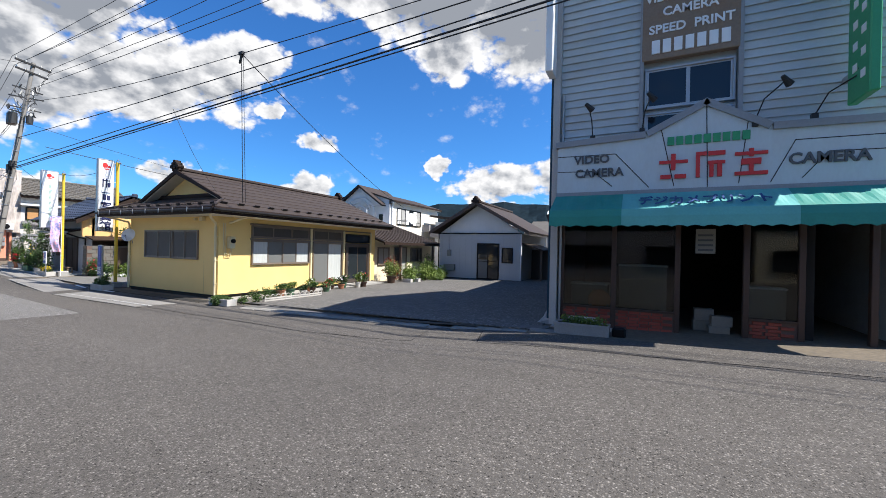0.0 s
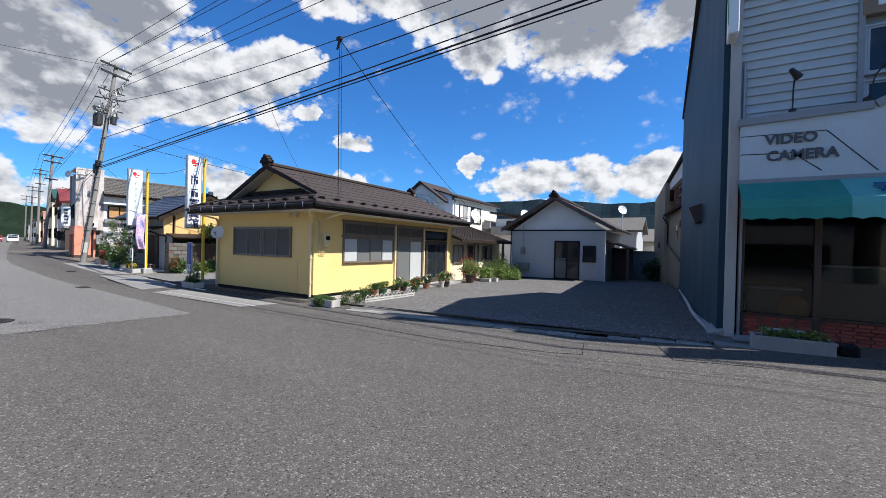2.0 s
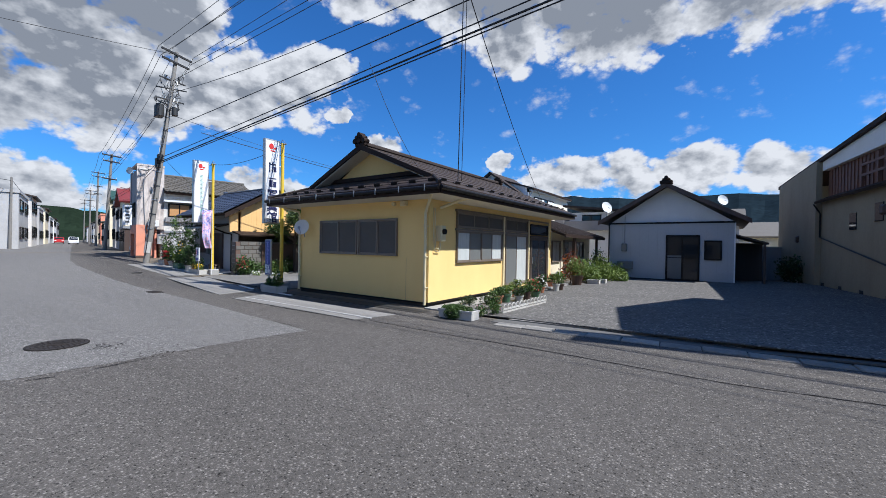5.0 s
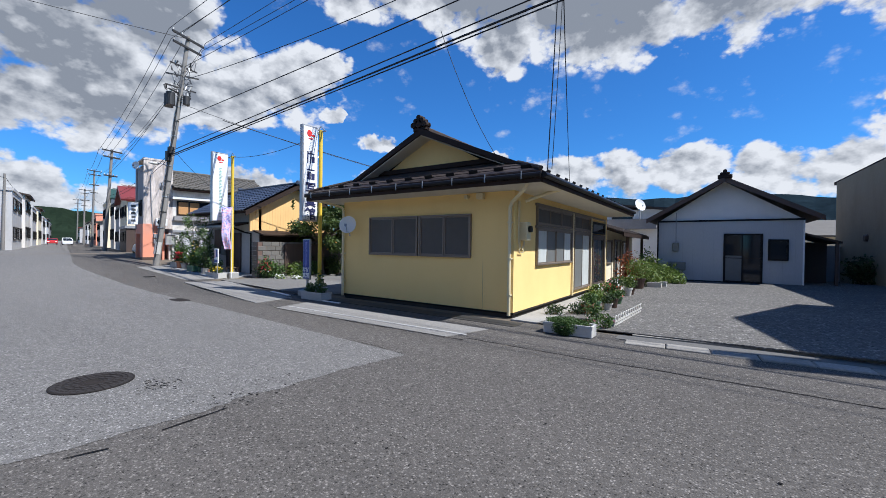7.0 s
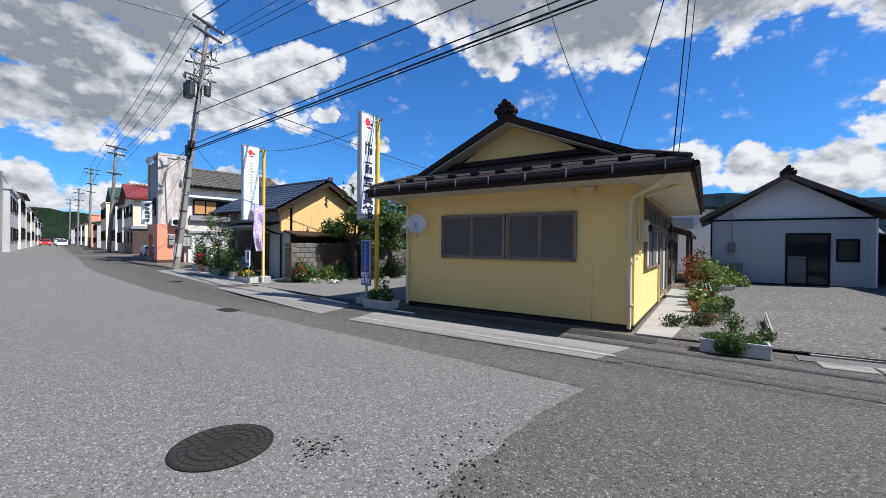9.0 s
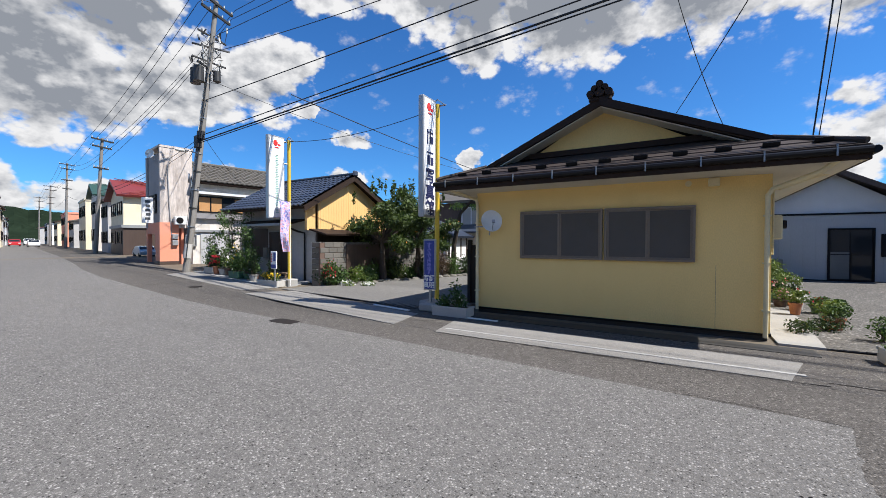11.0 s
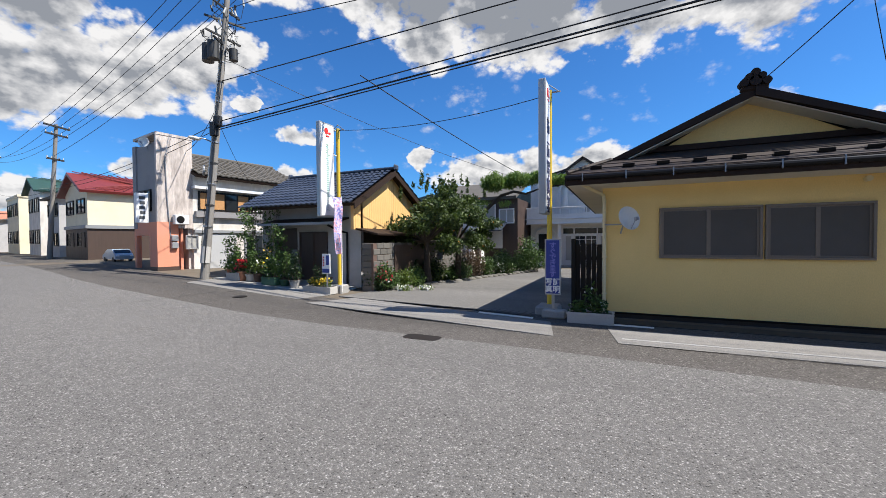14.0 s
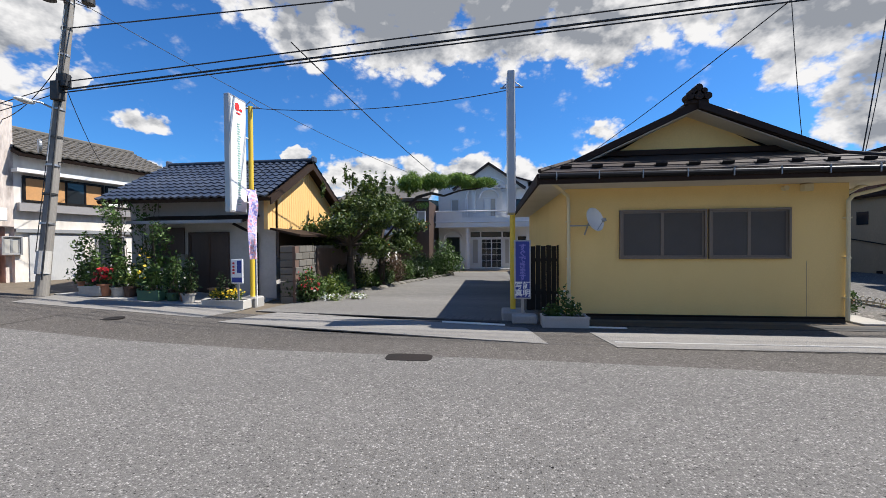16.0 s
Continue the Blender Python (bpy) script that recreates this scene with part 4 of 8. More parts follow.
def yellow_house_fittings():
    h = bpy.data.objects["studio_house"]
    # stacked ridge-end ornament: a stepped base, two curls and a round cap
    for y in (10.15, 19.0):
        orn = part("ridge_ornament", boxes((-2.84, -2.4, y - 0.06, y + 0.12, 4.56, 4.68), bevel=0.03), DARKWOOD, h, "dark stacked ridge-end tile")
        for x, z, r in ((-2.8, 4.72, 0.075), (-2.44, 4.72, 0.075), (-2.72, 4.82, 0.07), (-2.52, 4.82, 0.07), (-2.62, 4.74, 0.1), (-2.62, 4.9, 0.075)):
            bm = bmesh.new()
            rod(bm, (x, y - 0.1, z), (x, y + 0.12, z), r, seg=12)
            part("ridge_tile", bm, DARKWOOD, orn)
    # sheet courses of the roof
    E1, E0, RX, EZ, RZ = 1.05, -6.0, -2.62, 3.06, 4.62
    for xe in (E1, E0):
        for k in range(1, 9):
            f = k / 9
            x, z = xe + (RX - xe) * f, EZ + (RZ - EZ) * f
            y0 = 9.2 + 0.95 * f / 0.244 if f < 0.244 else 10.16
            bm = bmesh.new()
            box(bm, x - 0.012, x + 0.012, y0, 19.08, z - 0.004, z + 0.014)
            part("roof_course", bm, ROOF, h)
    for k in range(1, 3):
        f = k / 3
        part("roof_course", boxes((E0 + 0.82 * f, E1 - 0.9 * f, 9.2 + 0.95 * f - 0.012, 9.2 + 0.95 * f + 0.012, EZ + 0.38 * f, EZ + 0.38 * f + 0.016)), ROOF, h)
    # snow guards: small folded clips
    me = bpy.data.meshes.new("snow_guard")
    bm = boxes((-0.11, 0.11, -0.05, 0.05, 0.0, 0.018), (-0.11, 0.11, -0.052, -0.035, 0.0, 0.07), bevel=0.004)
    bm.to_mesh(me)
    bm.free()
    me.materials.append(BLACKFRAME)
    slope = math.degrees(math.atan2(0.4, 1.0))
    for k in range(11):
        ob = new("snow_guard", me)
        ob.parent = h
        ob.matrix_local = pose(-5.45 + k * 0.61, 9.47, 3.06 + 0.27 * 0.4 + 0.012, slope, 0, 0)
    side = math.degrees(math.atan2(1.56, 3.55))
    for k in range(15):
        ob = new("snow_guard", me)
        ob.parent = h
        ob.matrix_local = pose(0.72, 9.75 + k * 0.62, 3.06 + 0.33 * 0.44 + 0.012, side, 0, 90)
    # hip caps
    for xe, xi in ((E1, 0.155), (E0, -5.18)):
        bm = bmesh.new()
        rod(bm, (xe, 9.2, 3.09), (xi, 10.15, 3.46), 0.045, seg=8)
        part("hip_cap", bm, ROOF, h)
    # gutters
    for pts in ([(-6.02, 9.12, 2.97), (1.08, 9.12, 2.95)], [(1.13, 9.15, 2.95), (1.13, 19.1, 2.98)]):
        bm = bmesh.new()
        pipe(bm, pts, 0.055, 10)
        part("gutter", bm, BLACKFRAME, h)
    for k in range(9):
        part("gutter_hook", boxes((-5.7 + k * 0.8, -5.68 + k * 0.8, 9.055, 9.075, 2.88, 3.04)), STEEL, h)
    # cream downpipes
    for pts in ([(0.78, 9.25, 2.86), (0.62, 9.4, 2.72), (0.14, 9.9, 2.55), (0.08, 9.93, 2.45), (0.08, 9.93, 0.06)], [(-5.75, 9.25, 2.86), (-5.33, 9.9, 2.66), (-5.31, 9.93, 2.55), (-5.31, 9.93, 0.06)], [(1.0, 10.6, 2.86), (0.72, 10.5, 2.78), (0.28, 10.3, 2.6)]):
        bm = bmesh.new()
        pipe(bm, pts, 0.038, 10)
        part("downpipe", bm, CREAM, h)
    for x in (0.08, -5.31):
        for z in (0.5, 1.3, 2.1):
            part("pipe_clip", boxes((x - 0.05, x + 0.05, 9.9, 10.0, z, z + 0.025)), CREAM, h)
    # eave vents and small lamp box on the street front
    part("junction_box", boxes((-0.75, -0.58, 9.86, 10.0, 2.66, 2.8), bevel=0.012), CREAM, h)
    bm = bmesh.new()
    rod(bm, (-1.05, 9.9, 2.73), (-1.05, 10.0, 2.73), 0.05, seg=12)
    part("vent_cap", bm, CREAM, h)
    # hairline panel joint, low sill strip
    part("panel_joint", boxes((-0.62, -0.615, 9.997, 10.0, 0.1, 1.25)), BRONZE, h)
    part("base_strip", boxes((-5.36, 0.16, 9.975, 10.0, 0.08, 0.12), (0.15, 0.165, 9.98, 18.7, 0.08, 0.12)), BLACKFRAME, h)
    # meter box with cables on the side wall
    mt = part("meter_box", boxes((0.15, 0.34, 10.28, 10.5, 1.72, 2.14), bevel=0.02), CREAM, h, "cream electricity meter box with cables")
    bm = bmesh.new()
    rod(bm, (0.33, 10.39, 1.98), (0.4, 10.39, 1.98), 0.075, seg=14)
    part("meter_dial", bm, BLACKFRAME, mt)
    bm = bmesh.new()
    pipe(bm, [(0.19, 10.2, 2.6), (0.19, 10.2, 1.85), (0.2, 10.24, 1.55), (0.2, 10.34, 1.5), (0.2, 10.42, 1.72)], 0.013, 6)
    pipe(bm, [(0.19, 10.14, 2.6), (0.19, 10.14, 1.8), (0.2, 10.2, 1.46), (0.2, 10.4, 1.45), (0.2, 10.46, 1.72)], 0.013, 6)
    part("cable", bm, CREAM, mt)
    # white posts between the lot-side openings
    for y in (14.2, 16.32, 18.42):
        part("pilaster", boxes((0.15, 0.21, y - 0.045, y + 0.045, 0.1, 2.62)), CREAM, h)
    part("head_rail", boxes((0.15, 0.2, 11.2, 18.4, 2.6, 2.66), (0.15, 0.2, 11.2, 16.25, 2.05, 2.11)), BRONZE, h)
    bm = bmesh.new()
    rod(bm, (0.26, 16.55, 0.95), (0.26, 16.55, 1.2), 0.015)
    part("door_handle", bm, STEEL, h)
    part("doorstep", boxes((0.16, 1.1, 16.2, 18.5, -0.02, 0.1)), CONCRETE, h)


yellow_house_fittings()
dish("pale round satellite dish on the yellow house corner", (-4.86, 9.72, 2.12), (0.55, -0.8, 0.3), 0.24)
bm = boxes((-5.3, -4.86, 9.76, 9.8, 2.0, 2.03))
link("dish_bracket", bm, STEEL, bpy.data.objects["satellite_dish"])


def annexe():
    h = thing("annexe", "low cream annexe with dark ribbed metal roof behind the studio", "house")
    part("wall", boxes((-4.5, 0.0, 18.9, 25.5, 0.0, 2.3)), CREAMWALL, h)
    part("roof_slope", slab([(0.75, 18.86, 2.2), (0.75, 25.8, 2.2), (-3.5, 25.8, 3.6), (-3.5, 18.86, 3.6)], 0.1), ROOF, h)
    ribs("roof_rib", (0.75, 18.9, 2.22), (0.75, 25.7, 2.22), (-3.5, 18.9, 3.62), (-3.5, 25.7, 3.62), 16, 0.022, ROOF, h)
    part("fascia", boxes((0.74, 0.79, 18.86, 25.8, 2.04, 2.2)), DARKWOOD, h)
    window(h, "window", 19.3, 20.4, 0.9, 1.9, 0.0, 2, BRONZE, FROST, face="x")
    window(h, "door", 20.9, 22.3, 0.1, 1.95, 0.0, 2, BRONZE, [GLASS, FROST], face="x")
    window(h, "window", 22.8, 24.2, 1.0, 1.9, 0.0, 2, BRONZE, GLASS, face="x")
    for y in (20.65, 24.6):
        part("post", boxes((0.55, 0.67, y, y + 0.1, 0.0, 2.15)), BROWNDOOR, h)
    return h


annexe()


def white_house_fittings():
    h = bpy.data.objects["white_house"]
    X0, X1, Y = 1.45, 6.75, 24.0
    for k in range(13):
        x = X0 + 0.2 + k * 0.405
        if not (4.0 < x < 5.5):
            part("sheet_joint", boxes((x, x + 0.01, Y - 0.006, Y, 0.14, 2.84)), GREYFRAME, h)
    bm = bmesh.new()
    box(bm, 3.78, 4.32, Y - 0.55, Y - 0.2, 4.72, 4.9, 0.03)
    box(bm, 3.87, 4.23, Y - 0.55, Y - 0.2, 4.9, 5.0, 0.03)
    rod(bm, (4.05, Y - 0.56, 5.04), (4.05, Y - 0.2, 5.04), 0.08)
    part("ridge_ornament", bm, DARKWOOD, h)
    part("ridge_cap", boxes((3.92, 4.18, Y - 0.45, Y + 7, 4.76, 4.9), bevel=0.03), ROOF, h)
    part("corner_trim", boxes((X1, X1 + 0.05, Y - 0.04, Y + 0.08, 0.12, 2.84)), SIGNWHITE, h)
    part("meter_box", boxes((2.05, 2.3, Y - 0.14, Y, 1.45, 1.85), bevel=0.015), CARD, h)
    part("gas_heater", boxes((1.85, 2.6, Y - 0.22, Y, 0.55, 0.95), bevel=0.02), CARD, h, "pale wall-hung outdoor heater box")
    bm = bmesh.new()
    pipe(bm, [(1.42, Y - 0.05, 2.9), (1.42, Y - 0.05, 0.1)], 0.035)
    part("downpipe", bm, BLACKFRAME, h)
    bm = bmesh.new()
    pipe(bm, [(2.18, Y - 0.03, 1.85), (2.18, Y - 0.03, 3.3)], 0.012)
    part("cable_pipe", bm, GREYTRIM, h)
    part("sill", boxes((4.0, 5.5, Y - 0.1, Y, 0.04, 0.1)), BLACKFRAME, h)
    # lean-to on its far side
    part("lean_to_roof", slab([(6.75, 24.3, 2.35), (6.75, 28, 2.35), (8.0, 28, 1.95), (8.0, 24.3, 1.95)], 0.08), ROOF, h)
    part("lean_to_post", boxes((7.8, 7.9, 24.4, 24.5, 0, 1.95)), BROWNDOOR, h)
    part("lean_to_wall", boxes((6.76, 7.9, 26.6, 26.7, 0, 1.95)), BROWNDOOR, h)


white_house_fittings()


def beige_building():
    """The long neighbour along the lot, set at a slant."""
    h = thing("beige_neighbour", "beige mortar two-storey neighbour with brown corrugated upper wall", "house", at=(10.58, 18.62, 0), rz=math.degrees(math.atan2(11.3, -1.6)) - 90)
    # local y runs along the wall away from the street, local -x faces the lot
    part("lower_wall", boxes((0, 0.2, -1.2, 6.2, -0.1, 3.7)), BEIGEWALL, h)
    part("tall_wall", slab([(0.0, 6.2, -0.1), (0.0, 11.5, -0.1), (0.0, 11.5, 5.05), (0.0, 6.2, 5.42)], 0.2), BEIGEWALL, h)
    part("upper_wall", boxes((0.2, 0.4, -1.2, 6.2, 3.6, 5.0)), BROWNSHEET, h)
    for k in range(22):
        part("sheet_rib", boxes((0.17, 0.2, -0.1 + k * 0.28, 0.0 + k * 0.28, 3.9, 5.0)), BROWNSHEET, h)
    part("gable_panel", slab([(0.2, -1.2, 5.0), (0.2, 6.2, 5.0), (0.2, 6.2, 5.42), (0.2, -1.2, 5.9)], 0.2), WHITEPLASTER, h)
    part("lean_roof", slab([(-0.3, -1.2, 3.7), (-0.3, 6.1, 3.7), (0.18, 6.1, 3.92), (0.18, -1.2, 3.92)], 0.1), DARKWOOD, h)
    part("roof_slope", slab([(-0.14, 12.0, 5.12), (-0.14, -1.3, 6.05), (6, -1.3, 6.05), (6, 12.0, 5.12)], 0.15), DARKWOOD, h)
    part("end_wall", boxes((0.1, 6, 11.3, 11.5, -0.1, 5.0)), BEIGEWALL, h)
    for k, y in enumerate((0.4, 1.5, 2.6)):
        part("rack_post", boxes((-0.05, 0.03, y, y + 0.08, 3.85, 5.0 - 0.15 * k)), BROWNSHEET, h)
    part("rack_rail", boxes((-0.06, -0.02, -1.0, 2.7, 4.55, 4.63), (-0.06, -0.02, -1.0, 2.7, 4.2, 4.28)), BROWNSHEET, h)
    for y, z in ((1.2, 2.6), (3.0, 2.4)):
        part("window_pane", boxes((-0.03, 0.0, y, y + 0.5, z, z + 0.6)), GLASS, h)
    for y, z in ((0.5, 2.75), (8.2, 2.0)):
        part("vent_hood", boxes((-0.28, 0, y, y + 0.34, z, z + 0.32), bevel=0.06), BROWNFRAME, h)
    bm = bmesh.new()
    pipe(bm, [(-0.3, 6.1, 3.6), (-0.06, 6.15, 3.2), (-0.06, 6.15, 2.2), (-0.06, 0.2, 1.1)], 0.03)
    part("drainpipe", bm, BLACKFRAME, h)
    for k in range(6):
        part("foot_vent", boxes((-0.012, 0.0, 0.7 + k * 1.7, 0.95 + k * 1.7, 0.16, 0.3)), BLACKFRAME, h)
    return h


beige_building()


def villa():
    h = thing("white_villa", "white two-storey house with arched gable, balcony and columns", "house")
    X0, X1, Y, D = -10.5, -4.5, 27.0, 8.0
    W = WHITEPLASTER
    part("front_wall", boxes((X0, X1, Y, Y + 0.2, 0, 5.3)), W, h)
    part("side_wall", boxes((X1 - 0.2, X1, Y + 0.2, Y + D, 0, 5.6)), material("cream_white_wall", (0.82, 0.76, 0.64), 0.8, 30, 0.05, 0.2, 0.15), h)
    part("side_wall", boxes((X0, X0 + 0.2, Y + 0.2, Y + D, 0, 5.3)), W, h)
    part("back_wall", boxes((X0, X1, Y + D, Y + D + 0.2, 0, 5.3)), W, h)
    gx, gz = -7.2, 6.85
    part("gable_wall", slab([(-9.3, Y - 0.25, 5.2), (-5.1, Y - 0.25, 5.2), (gx, Y - 0.25, gz - 0.1)], 0.2), W, h)
    for xe in (-9.55, -4.85):
        part("gable_roof", slab([(xe, Y - 0.55, 5.2), (gx, Y - 0.55, gz), (gx, Y + 3.5, gz), (xe, Y + 3.5, 5.2)], 0.12), ROOF, h)
    for xe in (X0 - 0.3, X1 + 0.3):
        part("roof_slope", slab([(xe, Y + 0.1, 5.6), (gx, Y + 0.1, 6.55), (gx, Y + D + 0.3, 6.55), (xe, Y + D + 0.3, 5.6)], 0.1), ROOF, h)
    part("upper_gable", slab([(X0, Y + 0.2, 5.25), (X1, Y + 0.2, 5.25), (X1, Y + 0.2, 5.6), (gx, Y + 0.2, 6.45), (X0, Y + 0.2, 5.6)], 0.1), W, h)
    part("eave_board", boxes((X1 + 0.27, X1 + 0.33, Y + 0.1, Y + D + 0.3, 5.46, 5.6)), DARKWOOD, h)
    part("eave_soffit", boxes((X1, X1 + 0.27, Y + 0.1, Y + D + 0.3, 5.42, 5.46)), SIGNWHITE_F, h)
    bm = bmesh.new()
    pipe(bm, [(X1 + 0.25, Y + 0.2, 5.42), (X1 + 0.06, Y + 0.25, 5.1), (X1 + 0.06, Y + 0.25, 2.0)], 0.05, 8)
    part("downpipe", bm, SIGNWHITE_F, h)
    # arch over the balcony
    bm = bmesh.new()
    for k in range(12):
        a0, a1 = math.pi * k / 12, math.pi * (k + 1) / 12
        box(bm, -0.09, 0.09, -0.1, 0.06, -0.1, 0.1, turn=pose(gx + 0.95 * math.cos((a0 + a1) / 2), Y - 0.3, 4.75 + 0.8 * math.sin((a0 + a1) / 2), 0, -math.degrees((a0 + a1) / 2), 0) @ Matrix.Diagonal((1, 1, 1.6, 1)))
    part("arch", bm, W, h)
    for x in (-8.15, -6.25):
        part("balcony_pillar", boxes((x - 0.1, x + 0.1, Y - 0.75, Y - 0.5, 3.6, 4.9)), W, h)
    bal = part("balcony", boxes((X0 - 0.05, X1 - 0.1, Y - 1.0, Y, 2.75, 3.0)), W, h)
    part("parapet", boxes((X0 - 0.05, -8.9, Y - 1.0, Y - 0.88, 3.0, 3.75), (-5.6, X1 - 0.1, Y - 1.0, Y - 0.88, 3.0, 3.6), (-8.9, -5.6, Y - 1.0, Y - 0.88, 3.0, 3.3)), W, bal)
    part("rail", boxes((-8.9, -5.6, Y - 0.97, Y - 0.92, 3.66, 3.72)), W, bal)
    for k in range(16):
        part("baluster", boxes((-8.75 + k * 0.2, -8.72 + k * 0.2, Y - 0.96, Y - 0.93, 3.3, 3.66)), W, bal)
    for gz_, gr_, nm in ((4.55, 1.45, "gable_moulding"), (4.6, 0.62, "window_arch")):
        bm = bmesh.new()
        for k in range(14):
            q0, q1 = math.pi * k / 14, math.pi * (k + 1) / 14
            rod(bm, (gx + gr_ * math.cos(q0), Y - 0.28, gz_ + gr_ * 0.9 * math.sin(q0)), (gx + gr_ * math.cos(q1), Y - 0.28, gz_ + gr_ * 0.9 * math.sin(q1)), 0.07, seg=8)
        part(nm, bm, SIGNWHITE_F, h)
    for x in (gx - 1.45, gx + 1.45):
        part("pilaster", boxes((x - 0.1, x + 0.1, Y - 0.34, Y - 0.2, 3.0, 4.6), bevel=0.02), W, h)
    for z0, z1, out in ((2.98, 3.06, 0.06), (2.68, 2.76, 0.05), (3.66, 3.74, 0.03)):
        part("balcony_moulding", boxes((X0 - 0.05 - out, X1 - 0.1 + out, Y - 1.0 - out, Y - 0.9, z0, z1), bevel=0.015), SIGNWHITE_F, bal)
    bm = bmesh.new()
    for k in range(12):
        q0, q1 = math.pi * k / 12, math.pi * (k + 1) / 12
        rod(bm, (-9.55 + 0.62 * math.cos(q0), Y - 0.06, 2.0 + 0.5 * math.sin(q0)), (-9.55 + 0.62 * math.cos(q1), Y - 0.06, 2.0 + 0.5 * math.sin(q1)), 0.07, seg=8)
    part("window_arch", bm, SIGNWHITE_F, h)
    for k in range(1, 4):
        x = -7.75 + 1.4 * k / 4
        part("door_muntin", boxes((x - 0.012, x + 0.012, Y - 0.06, Y - 0.03, 0.1, 1.95)), SIGNWHITE_F, h)
    window(h, "window", -7.55, -6.7, 3.35, 4.65, Y, 2, SIGNWHITE_F, [CURTAIN, FROST], bar=0.06)
    window(h, "window", -9.7, -9.1, 3.35, 4.6, Y, 1, SIGNWHITE_F, FROST, bar=0.06)
    window(h, "window", -5.6, -5.0, 3.35, 4.6, Y, 1, SIGNWHITE_F, GLASS, bar=0.06)
    for x in (-8.55, -5.75):
        bm = bmesh.new()
        rod(bm, (x, Y - 0.8, 0.05), (x, Y - 0.8, 2.75), 0.13, 0.11, 14)
        part("column", bm, W, h)
    window(h, "display_window", -10.1, -9.0, 0.5, 2.2, Y, 1, SIGNWHITE_F, GLASS, bar=0.08)
    window(h, "french_door", -7.75, -6.35, 0.05, 2.0, Y, 2, SIGNWHITE_F, GLASS, bar=0.05, rails=(0.25, 0.45, 0.65, 0.85))
    window(h, "side_light", -8.35, -7.85, 0.3, 2.0, Y, 1, SIGNWHITE_F, FROST, bar=0.05)
    window(h, "side_light", -6.25, -5.85, 0.3, 2.0, Y, 1, SIGNWHITE_F, FROST, bar=0.05)
    window(h, "display_window", -5.45, -4.75, 0.5, 2.2, Y, 1, SIGNWHITE_F, GLASS, bar=0.06)
    part("door_head", boxes((-8.4, -5.8, Y - 0.04, Y, 2.08, 2.42)), GLASS, h)
    part("head_frame", boxes((-8.42, -5.78, Y - 0.09, Y, 2.0, 2.08), (-8.42, -5.78, Y - 0.09, Y, 2.42, 2.5), (-7.78, -7.7, Y - 0.09, Y, 2.08, 2.42), (-6.4, -6.32, Y - 0.09, Y, 2.08, 2.42)), SIGNWHITE_F, h)
    part("step", boxes((-8.8, -5.5, Y - 1.1, Y, -0.02, 0.06)), CONCRETE, h)
    # windows of the sunlit side
    window(h, "window", Y + 1.0, Y + 4.8, 3.75, 5.1, X1, 6, BLACKFRAME, [CURTAIN, FROST, CURTAIN, GLASS], face="x", rails=(0.25,))
    part("balcony_rail", boxes((X1, X1 + 0.7, Y + 5.2, Y + 8.0, 3.4, 4.0)), GREYWALL, h)
    return h


villa()
dish("grey satellite dish on the villa's sunlit wall", (-3.3, 28.4, 4.2), (0.9, -0.4, 0.35), 0.45)
link("dish_arm", boxes((-4.5, -3.45, 28.38, 28.44, 4.1, 4.16)), STEEL, bpy.data.objects["satellite_dish.001"])


def back_houses():
    """Low houses seen over the lot's far end and beside the villa."""
    h = thing("back_house", "white house with flat grey balcony behind the annexe", "house")
    part("wall", boxes((-3.6, 2.0, 33, 40, 0, 4.3)), WHITEPLASTER, h)
    part("roof_slope", slab([(-4.0, 32.6, 4.9), (2.3, 32.6, 4.2), (2.3, 41, 4.2), (-4.0, 41, 4.9)], 0.15), ROOF, h)
    part("balcony", boxes((-3.7, 0.4, 32.2, 33, 2.9, 3.6)), GREYWALL, h)
    window(h, "window", -2.6, -1.2, 3.3, 4.1, 33, 2, BLACKFRAME, GLASS)
    h = thing("back_house", "cream house with grey tiled roof behind the lot", "house")
    part("wall", boxes((6.6, 11.5, 44, 50, 0, 2.8)), CREAMWALL, h)
    part("roof_slope", slab([(6.0, 43.5, 2.75), (12, 43.5, 2.75), (12, 47, 4.1), (6.0, 47, 4.1)], 0.15), TILEGREY, h)
    part("roof_slope", slab([(6.0, 47, 4.1), (12, 47, 4.1), (12, 50.5, 2.75), (6.0, 50.5, 2.75)], 0.15), TILEGREY, h)
    part("balcony", boxes((6.6, 9.5, 43, 44, 1.6, 2.3)), CREAMWALL, h)
    h = thing("back_house", "white house with dark tiled roof beyond the white house", "house")
    part("wall", boxes((4.2, 7.2, 36, 42, 0, 3.5)), PALEGREY, h)
    part("roof_slope", slab([(3.8, 35.6, 3.45), (7.6, 35.6, 3.45), (7.6, 39, 4.7), (3.8, 39, 4.7)], 0.15), TILEGREY, h)
    part("roof_slope", slab([(3.8, 39, 4.7), (7.6, 39, 4.7), (7.6, 42.4, 3.45), (3.8, 42.4, 3.45)], 0.15), TILEGREY, h)
    w = thing("garden_wall", "grey rendered wall at the back of the lot", "wall")
    part("panel", boxes((6.9, 9.4, 29.4, 29.6, 0, 1.75)), GREYWALL, w)
    part("coping", boxes((6.85, 9.45, 29.35, 29.65, 1.75, 1.82)), CONCRETE, w)


